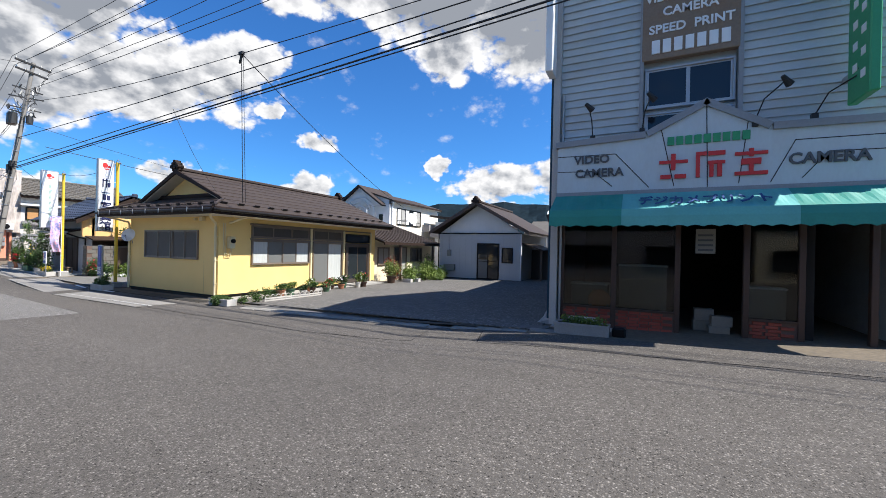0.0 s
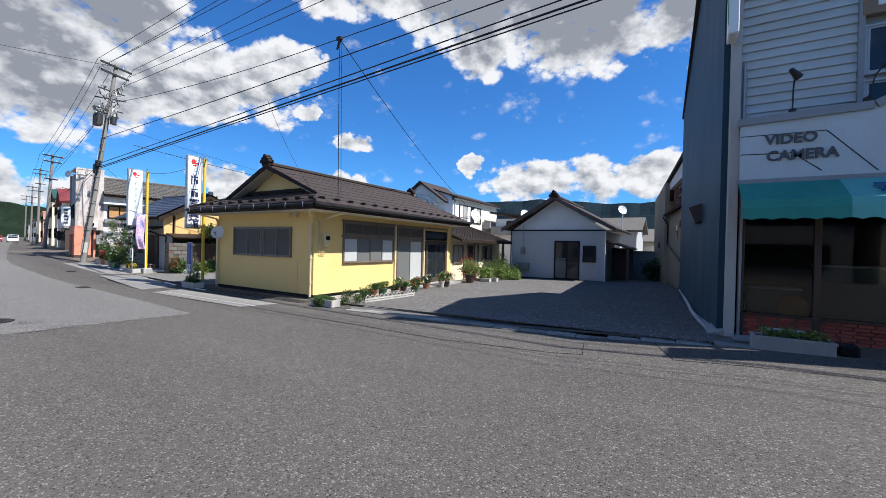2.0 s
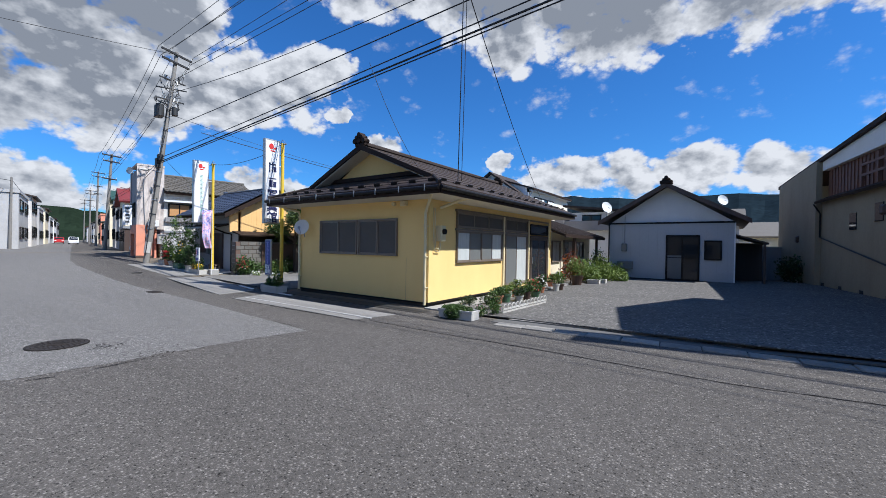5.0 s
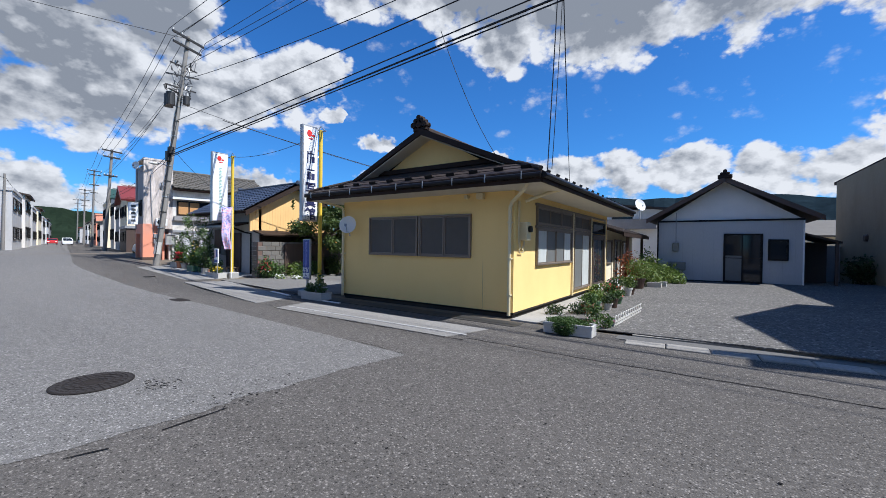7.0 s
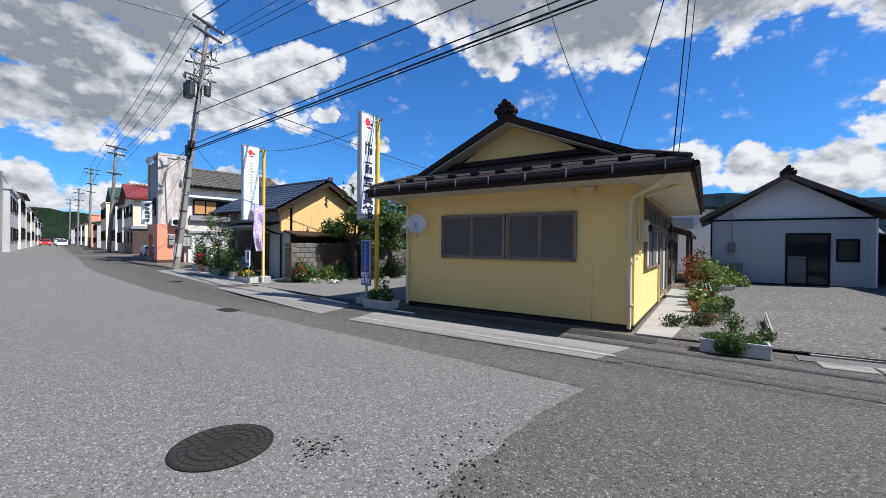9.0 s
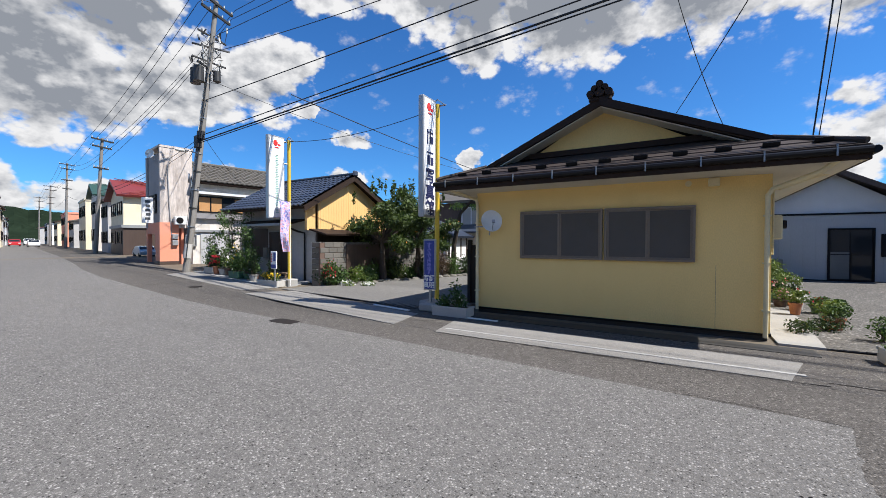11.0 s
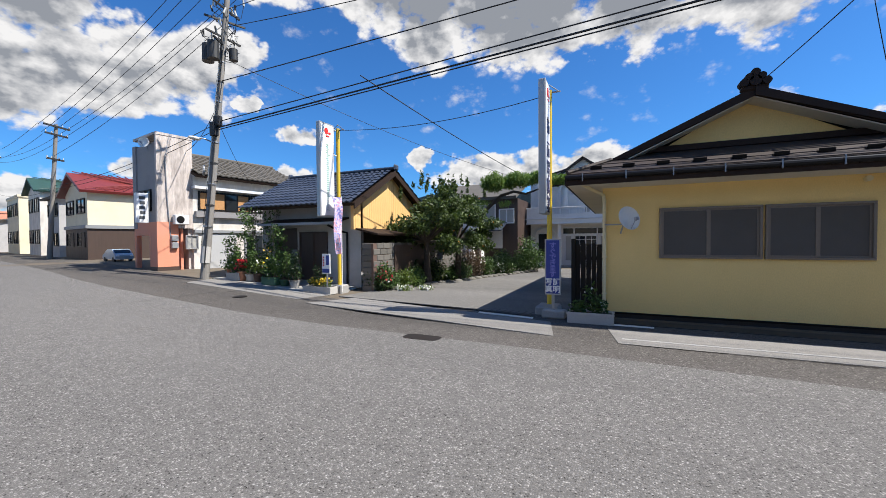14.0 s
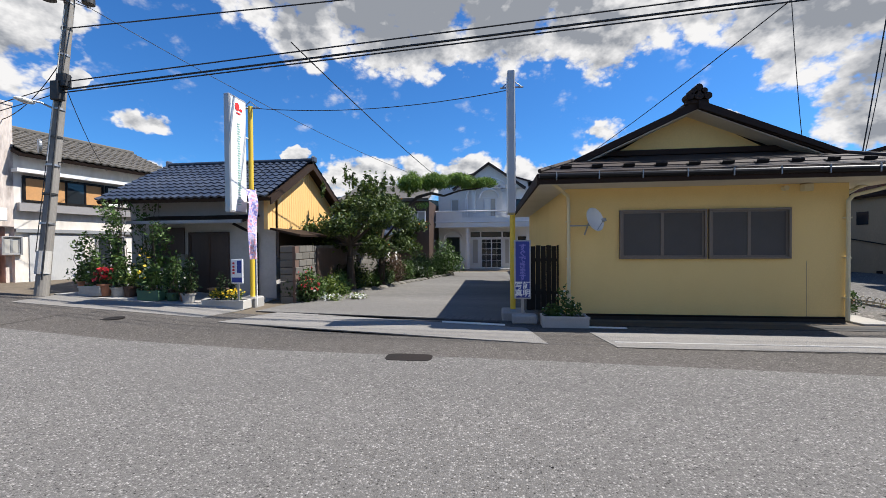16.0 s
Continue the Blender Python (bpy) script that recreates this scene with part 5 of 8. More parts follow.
back_houses()
dish("white satellite dish on the back house", (-0.6, 31.9, 4.5), (0.7, -0.6, 0.35), 0.4)
link("dish_arm", boxes((-0.62, -0.58, 31.95, 32.4, 3.55, 4.35)), STEEL, bpy.data.objects["satellite_dish.002"])
dish("white satellite dish on a far roof edge", (6.2, 35.2, 5.0), (0.5, -0.7, 0.35), 0.35)
link("dish_arm", boxes((6.18, 6.22, 35.25, 35.7, 3.3, 4.9)), STEEL, bpy.data.objects["satellite_dish.003"])


def tiled_shed():
    h = thing("tiled_house", "low grey house with blue tiled roof and orange gable", "house")
    X0, X1, Y, Z = -17.9, -13.2, 11.9, 0.05
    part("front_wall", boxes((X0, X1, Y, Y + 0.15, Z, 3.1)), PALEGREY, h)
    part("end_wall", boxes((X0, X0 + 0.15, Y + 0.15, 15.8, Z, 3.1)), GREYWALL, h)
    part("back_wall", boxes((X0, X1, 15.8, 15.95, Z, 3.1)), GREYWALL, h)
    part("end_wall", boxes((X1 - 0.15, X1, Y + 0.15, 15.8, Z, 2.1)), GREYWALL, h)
    part("gable_wall", slab([(X1, 11.5, 2.1), (X1, 16.1, 2.1), (X1, 16.1, 3.0), (X1, 13.7, 4.3), (X1, 11.5, 3.0)], 0.12), ORANGE, h, "sunlit orange sheet gable")
    for k in range(33):
        y = 11.6 + k * 0.137
        top = 3.0 + (y - 11.5) * 0.59 if y < 13.7 else 4.3 - (y - 13.7) * 0.54
        part("sheet_rib", boxes((X1, X1 + 0.005, y, y + 0.02, 2.15, top - 0.05)), ORANGE, h)
    part("roof_deck", slab([(X0 - 0.3, 11.1, 2.95), (X1 + 0.3, 11.1, 2.95), (X1 + 0.3, 13.7, 4.4), (X0 - 0.3, 13.7, 4.4)], 0.1), DARKWOOD, h)
    part("roof_deck", slab([(X0 - 0.3, 13.7, 4.4), (X1 + 0.3, 13.7, 4.4), (X1 + 0.3, 16.5, 3.0), (X0 - 0.3, 16.5, 3.0)], 0.1), DARKWOOD, h)
    tiled_slope(h, (X0 - 0.3, 11.08, 2.95), (X1 + 0.3, 11.08, 2.95), (X1 + 0.3, 13.7, 4.42), (X0 - 0.3, 13.7, 4.42), 11, TILEBLUE, 22)
    tiled_slope(h, (X1 + 0.3, 16.5, 3.0), (X0 - 0.3, 16.5, 3.0), (X0 - 0.3, 13.7, 4.42), (X1 + 0.3, 13.7, 4.42), 8, TILEBLUE, 22)
    part("ridge_cap", boxes((X0 - 0.32, X1 + 0.34, 13.6, 13.8, 4.42, 4.54), bevel=0.04), TILEBLUE, h)
    for x in (X0 - 0.34, X1 + 0.3):
        part("ridge_ornament", boxes((x, x + 0.1, 13.55, 13.85, 4.38, 4.62), bevel=0.05), TILEBLUE, h)
    for y0, z0, y1, z1 in ((11.1, 2.95, 13.7, 4.4), (16.5, 3.0, 13.7, 4.4)):
        bm = bmesh.new()
        slab([(X1 + 0.31, y0, z0), (X1 + 0.31, y1, z1), (X1 + 0.31, y1, z1 - 0.2), (X1 + 0.31, y0, z0 - 0.2)], 0.04, bm)
        part("bargeboard", bm, DARKWOOD, h)
    # awning over the shop door, door, window
    part("porch_roof", slab([(-17.2, Y, 2.55), (-13.7, Y, 2.55), (-13.7, 11.1, 2.35), (-17.2, 11.1, 2.35)], 0.06), DARKWOOD, h)
    part("porch_gutter", boxes((-17.2, -13.7, 11.04, 11.1, 2.27, 2.36)), GREYTRIM, h)
    window(h, "door", -15.95, -14.65, Z + 0.12, 2.05, Y, 2, BROWNDOOR, BROWNDOOR)
    part("shutter", boxes((-17.2, -16.1, Y - 0.03, Y, 1.0, 2.2)), BROWNDOOR, h)
    bm = bmesh.new()
    pipe(bm, [(-14.0, 11.15, 2.25), (-13.85, 11.6, 2.05), (-13.75, Y - 0.06, 2.0), (-13.75, Y - 0.06, 0.1)], 0.04)
    part("downpipe", bm, BLACKFRAME, h)
    part("meter_box", boxes((-16.25, -16.0, Y - 0.16, Y, 0.95, 1.4), bevel=0.015), CARD, h)
    part("lean_to_roof", slab([(X1, 11.6, 2.15), (X1, 16.2, 2.15), (X1 + 0.9, 16.2, 1.95), (X1 + 0.9, 11.6, 1.95)], 0.06), DARKWOOD, h)
    part("lean_to_wall", boxes((X1 + 0.02, X1 + 0.1, 11.9, 16.0, 1.3, 2.08)), BROWNDOOR, h)
    return h


tiled_shed()


def block_wall():
    w = thing("block_wall", "weathered grey concrete block garden wall", "wall")
    me = bpy.data.meshes.new("block")
    bm = boxes((-0.06, 0.06, -0.192, 0.192, -0.092, 0.092), bevel=0.01)
    bm.to_mesh(me)
    bm.free()
    me.materials.append(BLOCKWORK)
    part("core", boxes((-12.4, -12.32, 11.35, 19.3, 0.0, 1.62)), MORTAR, w)
    for r in range(8):
        for k in range(20):
            ob = new("block", me)
            ob.parent = w
            ob.location = (-12.36, 11.55 + k * 0.4 + (0.2 if r % 2 else 0), 0.14 + r * 0.2)
        ob = new("block", me)
        ob.parent = w
        ob.matrix_local = pose(-12.58, 11.42, 0.14 + r * 0.2, 0, 0, 90)
    part("gate_panel", boxes((-12.3, -12.26, 12.6, 15.2, 0.25, 1.55)), BROWNDOOR, w)


block_wall()


def tiled_back_house():
    h = thing("old_house", "old dark timber house with plaster gable behind the garden", "house")
    part("wall", boxes((-15.5, -10.65, 24, 30, 0, 4.2)), BROWNDOOR, h)
    part("plaster_band", boxes((-15.5, -11.58, 23.97, 24, 1.2, 2.4)), WHITEPLASTER, h)
    window(h, "window", -13.4, -12.0, 2.6, 3.9, 24, 2, SIGNWHITE_F, FROST)
    part("roof_deck", slab([(-16, 23.4, 4.3), (-10.6, 23.4, 4.3), (-10.6, 27, 5.6), (-16, 27, 5.6)], 0.15), TILEGREY, h)
    window(h, "window", -11.8, -10.85, 2.7, 3.6, 24, 2, SIGNWHITE_F, FROST)
    part("porch_roof", slab([(-15.5, 22.6, 2.3), (-11.3, 22.6, 2.3), (-11.3, 24, 2.8), (-15.5, 24, 2.8)], 0.08), TILEBLUE, h)
    h = thing("garden_shed", "low plastered outbuilding with tiled roof by the garden", "house")
    part("wall", boxes((-16.5, -12.2, 19.6, 22.4, 0, 2.0)), WHITEPLASTER, h)
    for k in range(5):
        part("timber", boxes((-12.2, -12.17, 19.6 + k * 0.68, 19.7 + k * 0.68, 0.8, 2.0)), BROWNDOOR, h)
    part("roof_slope", slab([(-11.8, 19.3, 2.0), (-11.8, 22.7, 2.0), (-14.2, 22.7, 3.0), (-14.2, 19.3, 3.0)], 0.12), TILEBLUE, h)


tiled_back_house()


# ---- salmon corner building, turned with the street ----
def corner_building():
    h = thing("corner_shop", "stained two-storey corner building with salmon ground floor", "shop building", at=(-22.15, 10.45, 0.4), rz=-9.8)
    part("tower_side", boxes((-0.15, 0, 0, 1.35, 1.9, 5.75)), STAINED, h, "pale rain-streaked plaster tower wall")
    part("tower_front", boxes((-2.3, -0.15, 0, 0.15, 1.9, 5.4), (-2.3, -1.95, -0.05, 0.15, 1.9, 5.45)), GREYWALL, h)
    part("tower_cap", boxes((-2.3, 0.02, -0.02, 1.37, 5.7, 5.8)), STAINED, h)
    part("tower_back", boxes((-2.3, -0.15, 1.2, 1.35, 0, 5.7)), STAINED, h)
    part("porch_wall", boxes((-0.7, 0.03, -0.03, 0.15, 0.3, 2.15), (-0.15, 0.03, 0.15, 0.75, 0.3, 2.15)), SALMON, h, "salmon painted porch wall")
    part("porch_beam", boxes((-2.3, -0.7, -0.03, 0.15, 1.6, 2.15)), SALMON, h)
    part("porch_post", boxes((-2.3, -2.1, -0.03, 0.15, 0.0, 1.6)), SALMON, h)
    part("porch_foot", boxes((-0.72, 0.04, -0.04, 0.16, -0.1, 0.3), (-0.15, 0.04, 0.16, 0.76, -0.1, 0.3)), BROWNDOOR, h)
    part("porch_back", boxes((-2.2, -0.15, 0.9, 1.0, 0, 1.9)), SALMON, h)
    window(h, "window", -1.7, -0.5, 2.6, 3.5, 0.0, 2, BLACKFRAME, GLASS)
    sg = part("sign_board", boxes((-0.45, -0.33, -0.62, -0.18, 2.1, 3.3), bevel=0.015), SIGNWHITE, h, "white upright sign with dark marks")
    bars([(-0.33, -0.322, -0.5 + (0.02 if k % 2 else 0), -0.3, 2.25 + k * 0.2, 2.37 + k * 0.2) for k in range(5)], GREYINK, sg)
    # long side towards the studio: white wall, band of windows, tiled roof
    part("side_wall", boxes((-0.2, 0, 1.35, 6.3, 0, 4.35)), DIRTYWHITE, h)
    part("end_wall", boxes((-5, -0.2, 6.1, 6.3, 0, 4.35)), WHITEPLASTER, h)
    part("window_hood", boxes((0, 0.3, 1.3, 6.0, 3.62, 3.74)), SIGNWHITE_F, h)
    window(h, "window", 1.55, 3.9, 2.7, 3.55, 0.0, 4, BLACKFRAME, [AMBER, AMBER, GLASS, AMBER], face="x")
    window(h, "window", 3.95, 5.75, 2.7, 3.55, 0.0, 4, BLACKFRAME, [CURTAIN, FROST, CURTAIN, GLASS], face="x")
    part("sill_ledge", boxes((0, 0.18, 1.4, 6.0, 2.4, 2.66)), GREYWALL, h)
    part("ledge", boxes((0, 0.1, 1.35, 6.2, 1.72, 1.84)), GREYTRIM, h)
    window(h, "service_window", 1.0, 1.5, 1.0, 1.6, 0.04, 2, GREYFRAME, FROST, face="x")
    part("door_panel", boxes((0, 0.04, 1.7, 3.2, 0.1, 1.65)), WHITESIDING, h)
    window(h, "glass_door", 3.6, 4.6, 0.1, 1.65, 0.0, 2, GREYFRAME, GLASS, face="x")
    part("roof_deck", slab([(0.45, 1.3, 4.2), (0.45, 6.7, 4.2), (-2.6, 6.7, 5.5), (-2.6, 1.3, 5.5)], 0.12), DARKWOOD, h)
    tiled_slope(h, (0.47, 1.3, 4.22), (0.47, 6.75, 4.22), (-2.6, 6.75, 5.52), (-2.6, 1.3, 5.52), 10, TILEGREY, 22, 0.045)
    part("ridge_cap", boxes((-2.72, -2.48, 1.3, 6.8, 5.5, 5.66), bevel=0.04), TILEGREY, h)
    part("roof_deck", slab([(-2.6, 1.3, 5.5), (-2.6, 6.7, 5.5), (-5.4, 6.7, 4.2), (-5.4, 1.3, 4.2)], 0.12), TILEGREY, h)
    ac = part("air_conditioner", boxes((0.05, 0.32, 0.52, 1.05, 2.05, 2.45), bevel=0.02), SIGNWHITE_F, h, "white air conditioner unit on a bracket")
    bm = bmesh.new()
    rod(bm, (0.32, 0.72, 2.25), (0.332, 0.72, 2.25), 0.15, seg=18)
    part("fan_grille", bm, BLACKFRAME, ac)
    for z in (1.35, 1.05):
        part("meter", boxes((0, 0.16, 0.45, 0.7, z, z + 0.25), bevel=0.02), GREYTRIM, h)
    bm = bmesh.new()
    pipe(bm, [(0.03, 0.3, 4.9), (0.04, 0.35, 3.2), (0.04, 0.45, 1.5)], 0.02, 6)
    part("cable_pipe", bm, GREYTRIM, h)
    return h


corner_building()
dish("round white wall dish on the corner tower", (-22.55, 10.25, 5.75), (0.6, -0.8, 0.1), 0.2)
link("dish_arm", boxes((-22.57, -22.53, 10.28, 10.6, 5.73, 5.77)), STEEL, bpy.data.objects["satellite_dish.004"])


# ---- the street beyond ----
def street_house(name, label, at, w, d, hgt, wall, roof, storeys=2, rz=-11.6, rise=0.9, lower=None, ridge="x"):
    """A plain street house: walls, gabled roof with its ridge along the street (x) or away from it (y), windows on the front and on the side towards the studio."""
    h = thing(name, label, "house", group="street houses", at=at, rz=rz)
    part("wall", boxes((-w, 0, 0, d, -0.3, hgt)), wall, h)
    if lower:
        part("lower_wall", boxes((-w, 0.03, -0.03, d, -0.3, hgt * 0.45)), lower, h)
        part("belt", boxes((-w, 0.12, -0.12, d, hgt * 0.45, hgt * 0.5)), GREYTRIM, h)
    if rise and ridge == "y":
        for xe in (-w - 0.35, 0.35):
            part("roof_slope", slab([(xe, -0.4, hgt), (-w / 2, -0.4, hgt + rise), (-w / 2, d + 0.4, hgt + rise), (xe, d + 0.4, hgt)], 0.15), roof, h)
        ribs("roof_batten", (0.35, -0.35, hgt + 0.09), (0.35, d + 0.35, hgt + 0.09), (-w / 2, d + 0.35, hgt + rise + 0.09), (-w / 2, -0.35, hgt + rise + 0.09), 14, 0.03, roof, h)
        part("gable_wall", slab([(-w, 0, hgt), (0, 0, hgt), (-w / 2, 0, hgt + rise - 0.12)], 0.1), wall, h)
    elif rise:
        part("roof_slope", slab([(-w - 0.3, -0.4, hgt), (0.35, -0.4, hgt), (0.35, d / 2, hgt + rise), (-w - 0.3, d / 2, hgt + rise)], 0.15), roof, h)
        part("roof_slope", slab([(-w - 0.3, d / 2, hgt + rise), (0.35, d / 2, hgt + rise), (0.35, d + 0.4, hgt), (-w - 0.3, d + 0.4, hgt)], 0.15), roof, h)
        part("gable_wall", slab([(0, 0, hgt), (0, d, hgt), (0, d / 2, hgt + rise - 0.12)], 0.1), wall, h)
    else:
        part("parapet", boxes((-w - 0.08, 0.08, -0.08, d, hgt, hgt + 0.25)), wall, h)
    for s in range(storeys):
        z0 = hgt * (s + 0.35) / storeys
        z1 = hgt * (s + 0.8) / storeys
        for k in range(2):
            x = -w * (0.92 - 0.5 * k)
            window(h, "window", x, x + w * 0.34, z0, z1, 0.0, 2, BLACKFRAME, GLASS)
        if s or not lower:
            window(h, "window", d * 0.55, d * 0.78, z0, z1, 0.0, 2, BLACKFRAME, [FROST, GLASS], face="x")
    return h


street_house("red_roof_house", "cream house with red tiled roof and dark ground floor", (-33.2, 13.0, 0.75), 5.0, 5.4, 4.0, CREAMWALL, TILERED, lower=BROWNDOOR, rise=1.25, ridge="y")
street_house("street_house", "narrow grey townhouse beside the red-roofed house", (-40.5, 14.6, 0.75), 3.4, 7, 4.2, PALEGREY, ROOF, rise=0.5)
street_house("street_house", "dark-roofed townhouse with a green gable", (-47.5, 16.2, 0.75), 4.6, 7, 5.2, DIRTYWHITE, DARKGREEN, rise=1.2, ridge="y")
street_house("street_house", "cream flat-roofed townhouse along the street", (-56.5, 18.0, 0.75), 6.5, 7, 5.3, CREAMWALL, ROOF, rise=0)
street_house("street_house", "brown-roofed low shop further along", (-70, 20.8, 0.75), 7, 8, 3.6, PALEGREY, TILEGREY, rise=1.0)
street_house("street_house", "salmon flat-roofed townhouse further along", (-84, 23.8, 0.75), 9, 8, 5.2, SALMON, TILERED, rise=0)
street_house("street_house", "cream townhouse further along", (-101, 27.2, 0.75), 10, 8, 4.6, CREAMWALL, ROOF)
street_house("street_house", "white townhouse far along the street", (-120, 31.2, 0.75), 12, 8, 5.0, WHITEPLASTER, TILEGREY)
street_house("street_house", "grey townhouse far along the street", (-142, 35.8, 0.75), 14, 8, 5.2, GREYWALL, ROOF, rise=0)
street_house("street_house", "pale townhouse far along the street", (-170, 41.0, 0.75), 16, 8, 5.0, PALEGREY, TILERED)
for k, (x, w, hg, mt) in enumerate(((-41, 9, 4.6, PALEGREY), (-54, 8, 5.4, DIRTYWHITE), (-66, 9, 4.8, PALEGREY), (-80, 10, 5.6, CREAMWALL), (-96, 12, 4.8, PALEGREY), (-114, 14, 5.4, WHITEPLASTER), (-136, 16, 5.0, GREYWALL))):
    y = kerb_y(x) - 5.6
    h = street_house("opposite_house", "white house across the far street" if mt is WHITEPLASTER else "townhouse across the far street", (x, y, 0.75), w, 7, hg, mt, ROOF, rz=168.4, rise=0 if k % 2 == 0 else 0.9)
    h.matrix_world = pose(x - w * 0.98, y + w * 0.2, 0.75, 0, 0, 168.4)
# an added, unseen row that closes the street behind the walk and darkens the shop glass
for x, w, hg, mt in ((-24, 9, 5.4, GREYWALL), (-14, 10, 5.8, CREAMWALL), (-3, 9, 5.2, BEIGEWALL), (7, 11, 5.8, GREYWALL), (19, 10, 5.4, CREAMWALL), (30, 12, 5.6, BEIGEWALL)):
    street_house("opposite_house", "unseen plain townhouse added across the street to darken shop reflections", (x, -8.2, 0.05), w, 8, hg, mt, ROOF, rz=180)


def far_car(label, at, paint, s=1.0):
    c = thing("parked_car" if "car" in label else "parked_van", label, "car", at=at, rz=-9.8)
    bm = bmesh.new()
    prof = [(-2.0, 0.35), (-2.0, 0.85), (-1.2, 0.98), (-0.7, 1.42), (0.9, 1.45), (1.6, 0.98), (2.0, 0.8), (2.0, 0.35)]
    a = [bm.verts.new((x * s, -0.8 * s, z * s)) for x, z in prof]
    b = [bm.verts.new((x * s, 0.8 * s, z * s)) for x, z in prof]
    bm.faces.new(a)
    bm.faces.new(b[::-1])
    for i in range(8):
        j = (i + 1) % 8
        bm.faces.new((a[i], b[i], b[j], a[j]))
    bmesh.ops.bevel(bm, geom=list(bm.edges), offset=0.07 * s, segments=2, affect="EDGES")
    body = part("body", bm, paint, c)
    part("windscreen", slab([(0.98 * s, -0.68 * s, 1.4 * s), (0.98 * s, 0.68 * s, 1.4 * s), (1.56 * s, 0.72 * s, 1.04 * s), (1.56 * s, -0.72 * s, 1.04 * s)], 0.02), GLASS, c)
    for y in (-0.6, 0.6):
        part("headlight", boxes((1.93 * s, 2.02 * s, (y - 0.17) * s, (y + 0.17) * s, 0.66 * s, 0.8 * s), bevel=0.02), SIGNWHITE, c)
    for x in (-1.25, 1.25):
        for y in (-0.72, 0.72):
            bm = bmesh.new()
            rod(bm, (x * s, (y - 0.09) * s, 0.31 * s), (x * s, (y + 0.09) * s, 0.31 * s), 0.31 * s, seg=16)
            part("wheel", bm, BLACK, c)
    return c


CARWHITE = material("car_white", (0.75, 0.76, 0.77), 0.25, 10, 0.02, 0.05, 0, coat=0.5)
CARRED = material("car_red", (0.5, 0.03, 0.03), 0.25, 10, 0.02, 0.05, 0, coat=0.5)
CARBLUE = material("car_pale_blue", (0.36, 0.44, 0.5), 0.3, 10, 0.02, 0.1, 0, coat=0.4)
far_car("white car standing at the far kerb", (-86, 20.6, 0.64), CARWHITE, 0.8)
far_car("red and white fire car far along the street", (-95, 20.4, 0.64), CARRED, 0.85)
far_car("white car far along the street", (-115, 26.5, 0.64), CARWHITE)
far_car("pale car parked before the red-roofed house", (-30.0, 12.9, 0.64), CARBLUE, 0.5)


# ---- hills ----
def hills(name, label, az0, az1, dist, heights, col):
    """A wooded ridge on the skyline, with a folded face."""
    mt = material(name + "_woods", col, 0.95, 0.12, 0.3, 0.5, 0, stain_scale=0.03)
    mt.node_tree.nodes["Principled BSDF"].inputs["Specular IOR Level"].default_value = 0.0
    bm = bmesh.new()
    n = 90
    rows = []
    for i in range(n + 1):
        az = radians(az0 + (az1 - az0) * i / n)
        e = np.interp(i / n, [k / (len(heights) - 1) for k in range(len(heights))], heights)
        top = dist * math.tan(radians(e)) + dist * 0.004 * (noise.noise((i * 0.35, dist, 0)) + 0.5 * noise.noise((i * 1.3, 5, dist)))
        col_ = []
        for j in range(9):
            f = j / 8
            d = dist * (0.72 + 0.28 * f) + dist * 0.03 * noise.noise((i * 0.4, j * 0.6, 2.0))
            col_.append(bm.verts.new((d * math.sin(az), d * math.cos(az), max(-2, top * f ** 1.2 * (1 + 0.1 * noise.noise((i * 0.5, j * 0.8, 7.0)) * (1 - f))))))
        rows.append(col_)
    for a, b in zip(rows, rows[1:]):
        for j in range(8):
            bm.faces.new((a[j], b[j], b[j + 1], a[j + 1]))
    tagged(link(name, bm, mt), label, "hills", kind="structure")


hills("backdrop_hills", "dark wooded mountain ridge behind the houses", -45, 60, 900, [3.5, 5.0, 6.6, 7.0, 6.3, 6.6, 5.2, 5.6, 6.5, 6.0, 5.0, 4.0], (0.013, 0.022, 0.029))
hills("backdrop_hill_west", "green wooded hill at the end of the street", -92, -50, 700, [2.2, 3.2, 3.6, 2.9, 2.2, 2.6, 2.0, 1.4], (0.016, 0.026, 0.016))


# ---- signs ----
def logo(parent, x, y, z, s=1.0):
    """A red two-petal flower shape on a board that looks to +x."""
    bm = bmesh.new()
    for cy, cz, ry, rz_ in ((-0.05, 0.05, 0.085, 0.1), (0.09, 0.0, 0.06, 0.035), (0.0, -0.1, 0.09, 0.022)):
        vs = [bm.verts.new((x, y + s * (cy + ry * math.cos(a)), z + s * (cz + rz_ * math.sin(a)))) for a in (2 * math.pi * k / 18 for k in range(18))]
        top = [bm.verts.new(v.co + Vector((0.006, 0, 0))) for v in vs]
        bm.faces.new(top)
        for i in range(18):
            bm.faces.new((vs[i], vs[(i + 1) % 18], top[(i + 1) % 18], top[i]))
    return part("emblem", bm, REDINK, parent, "red flower-shaped emblem")


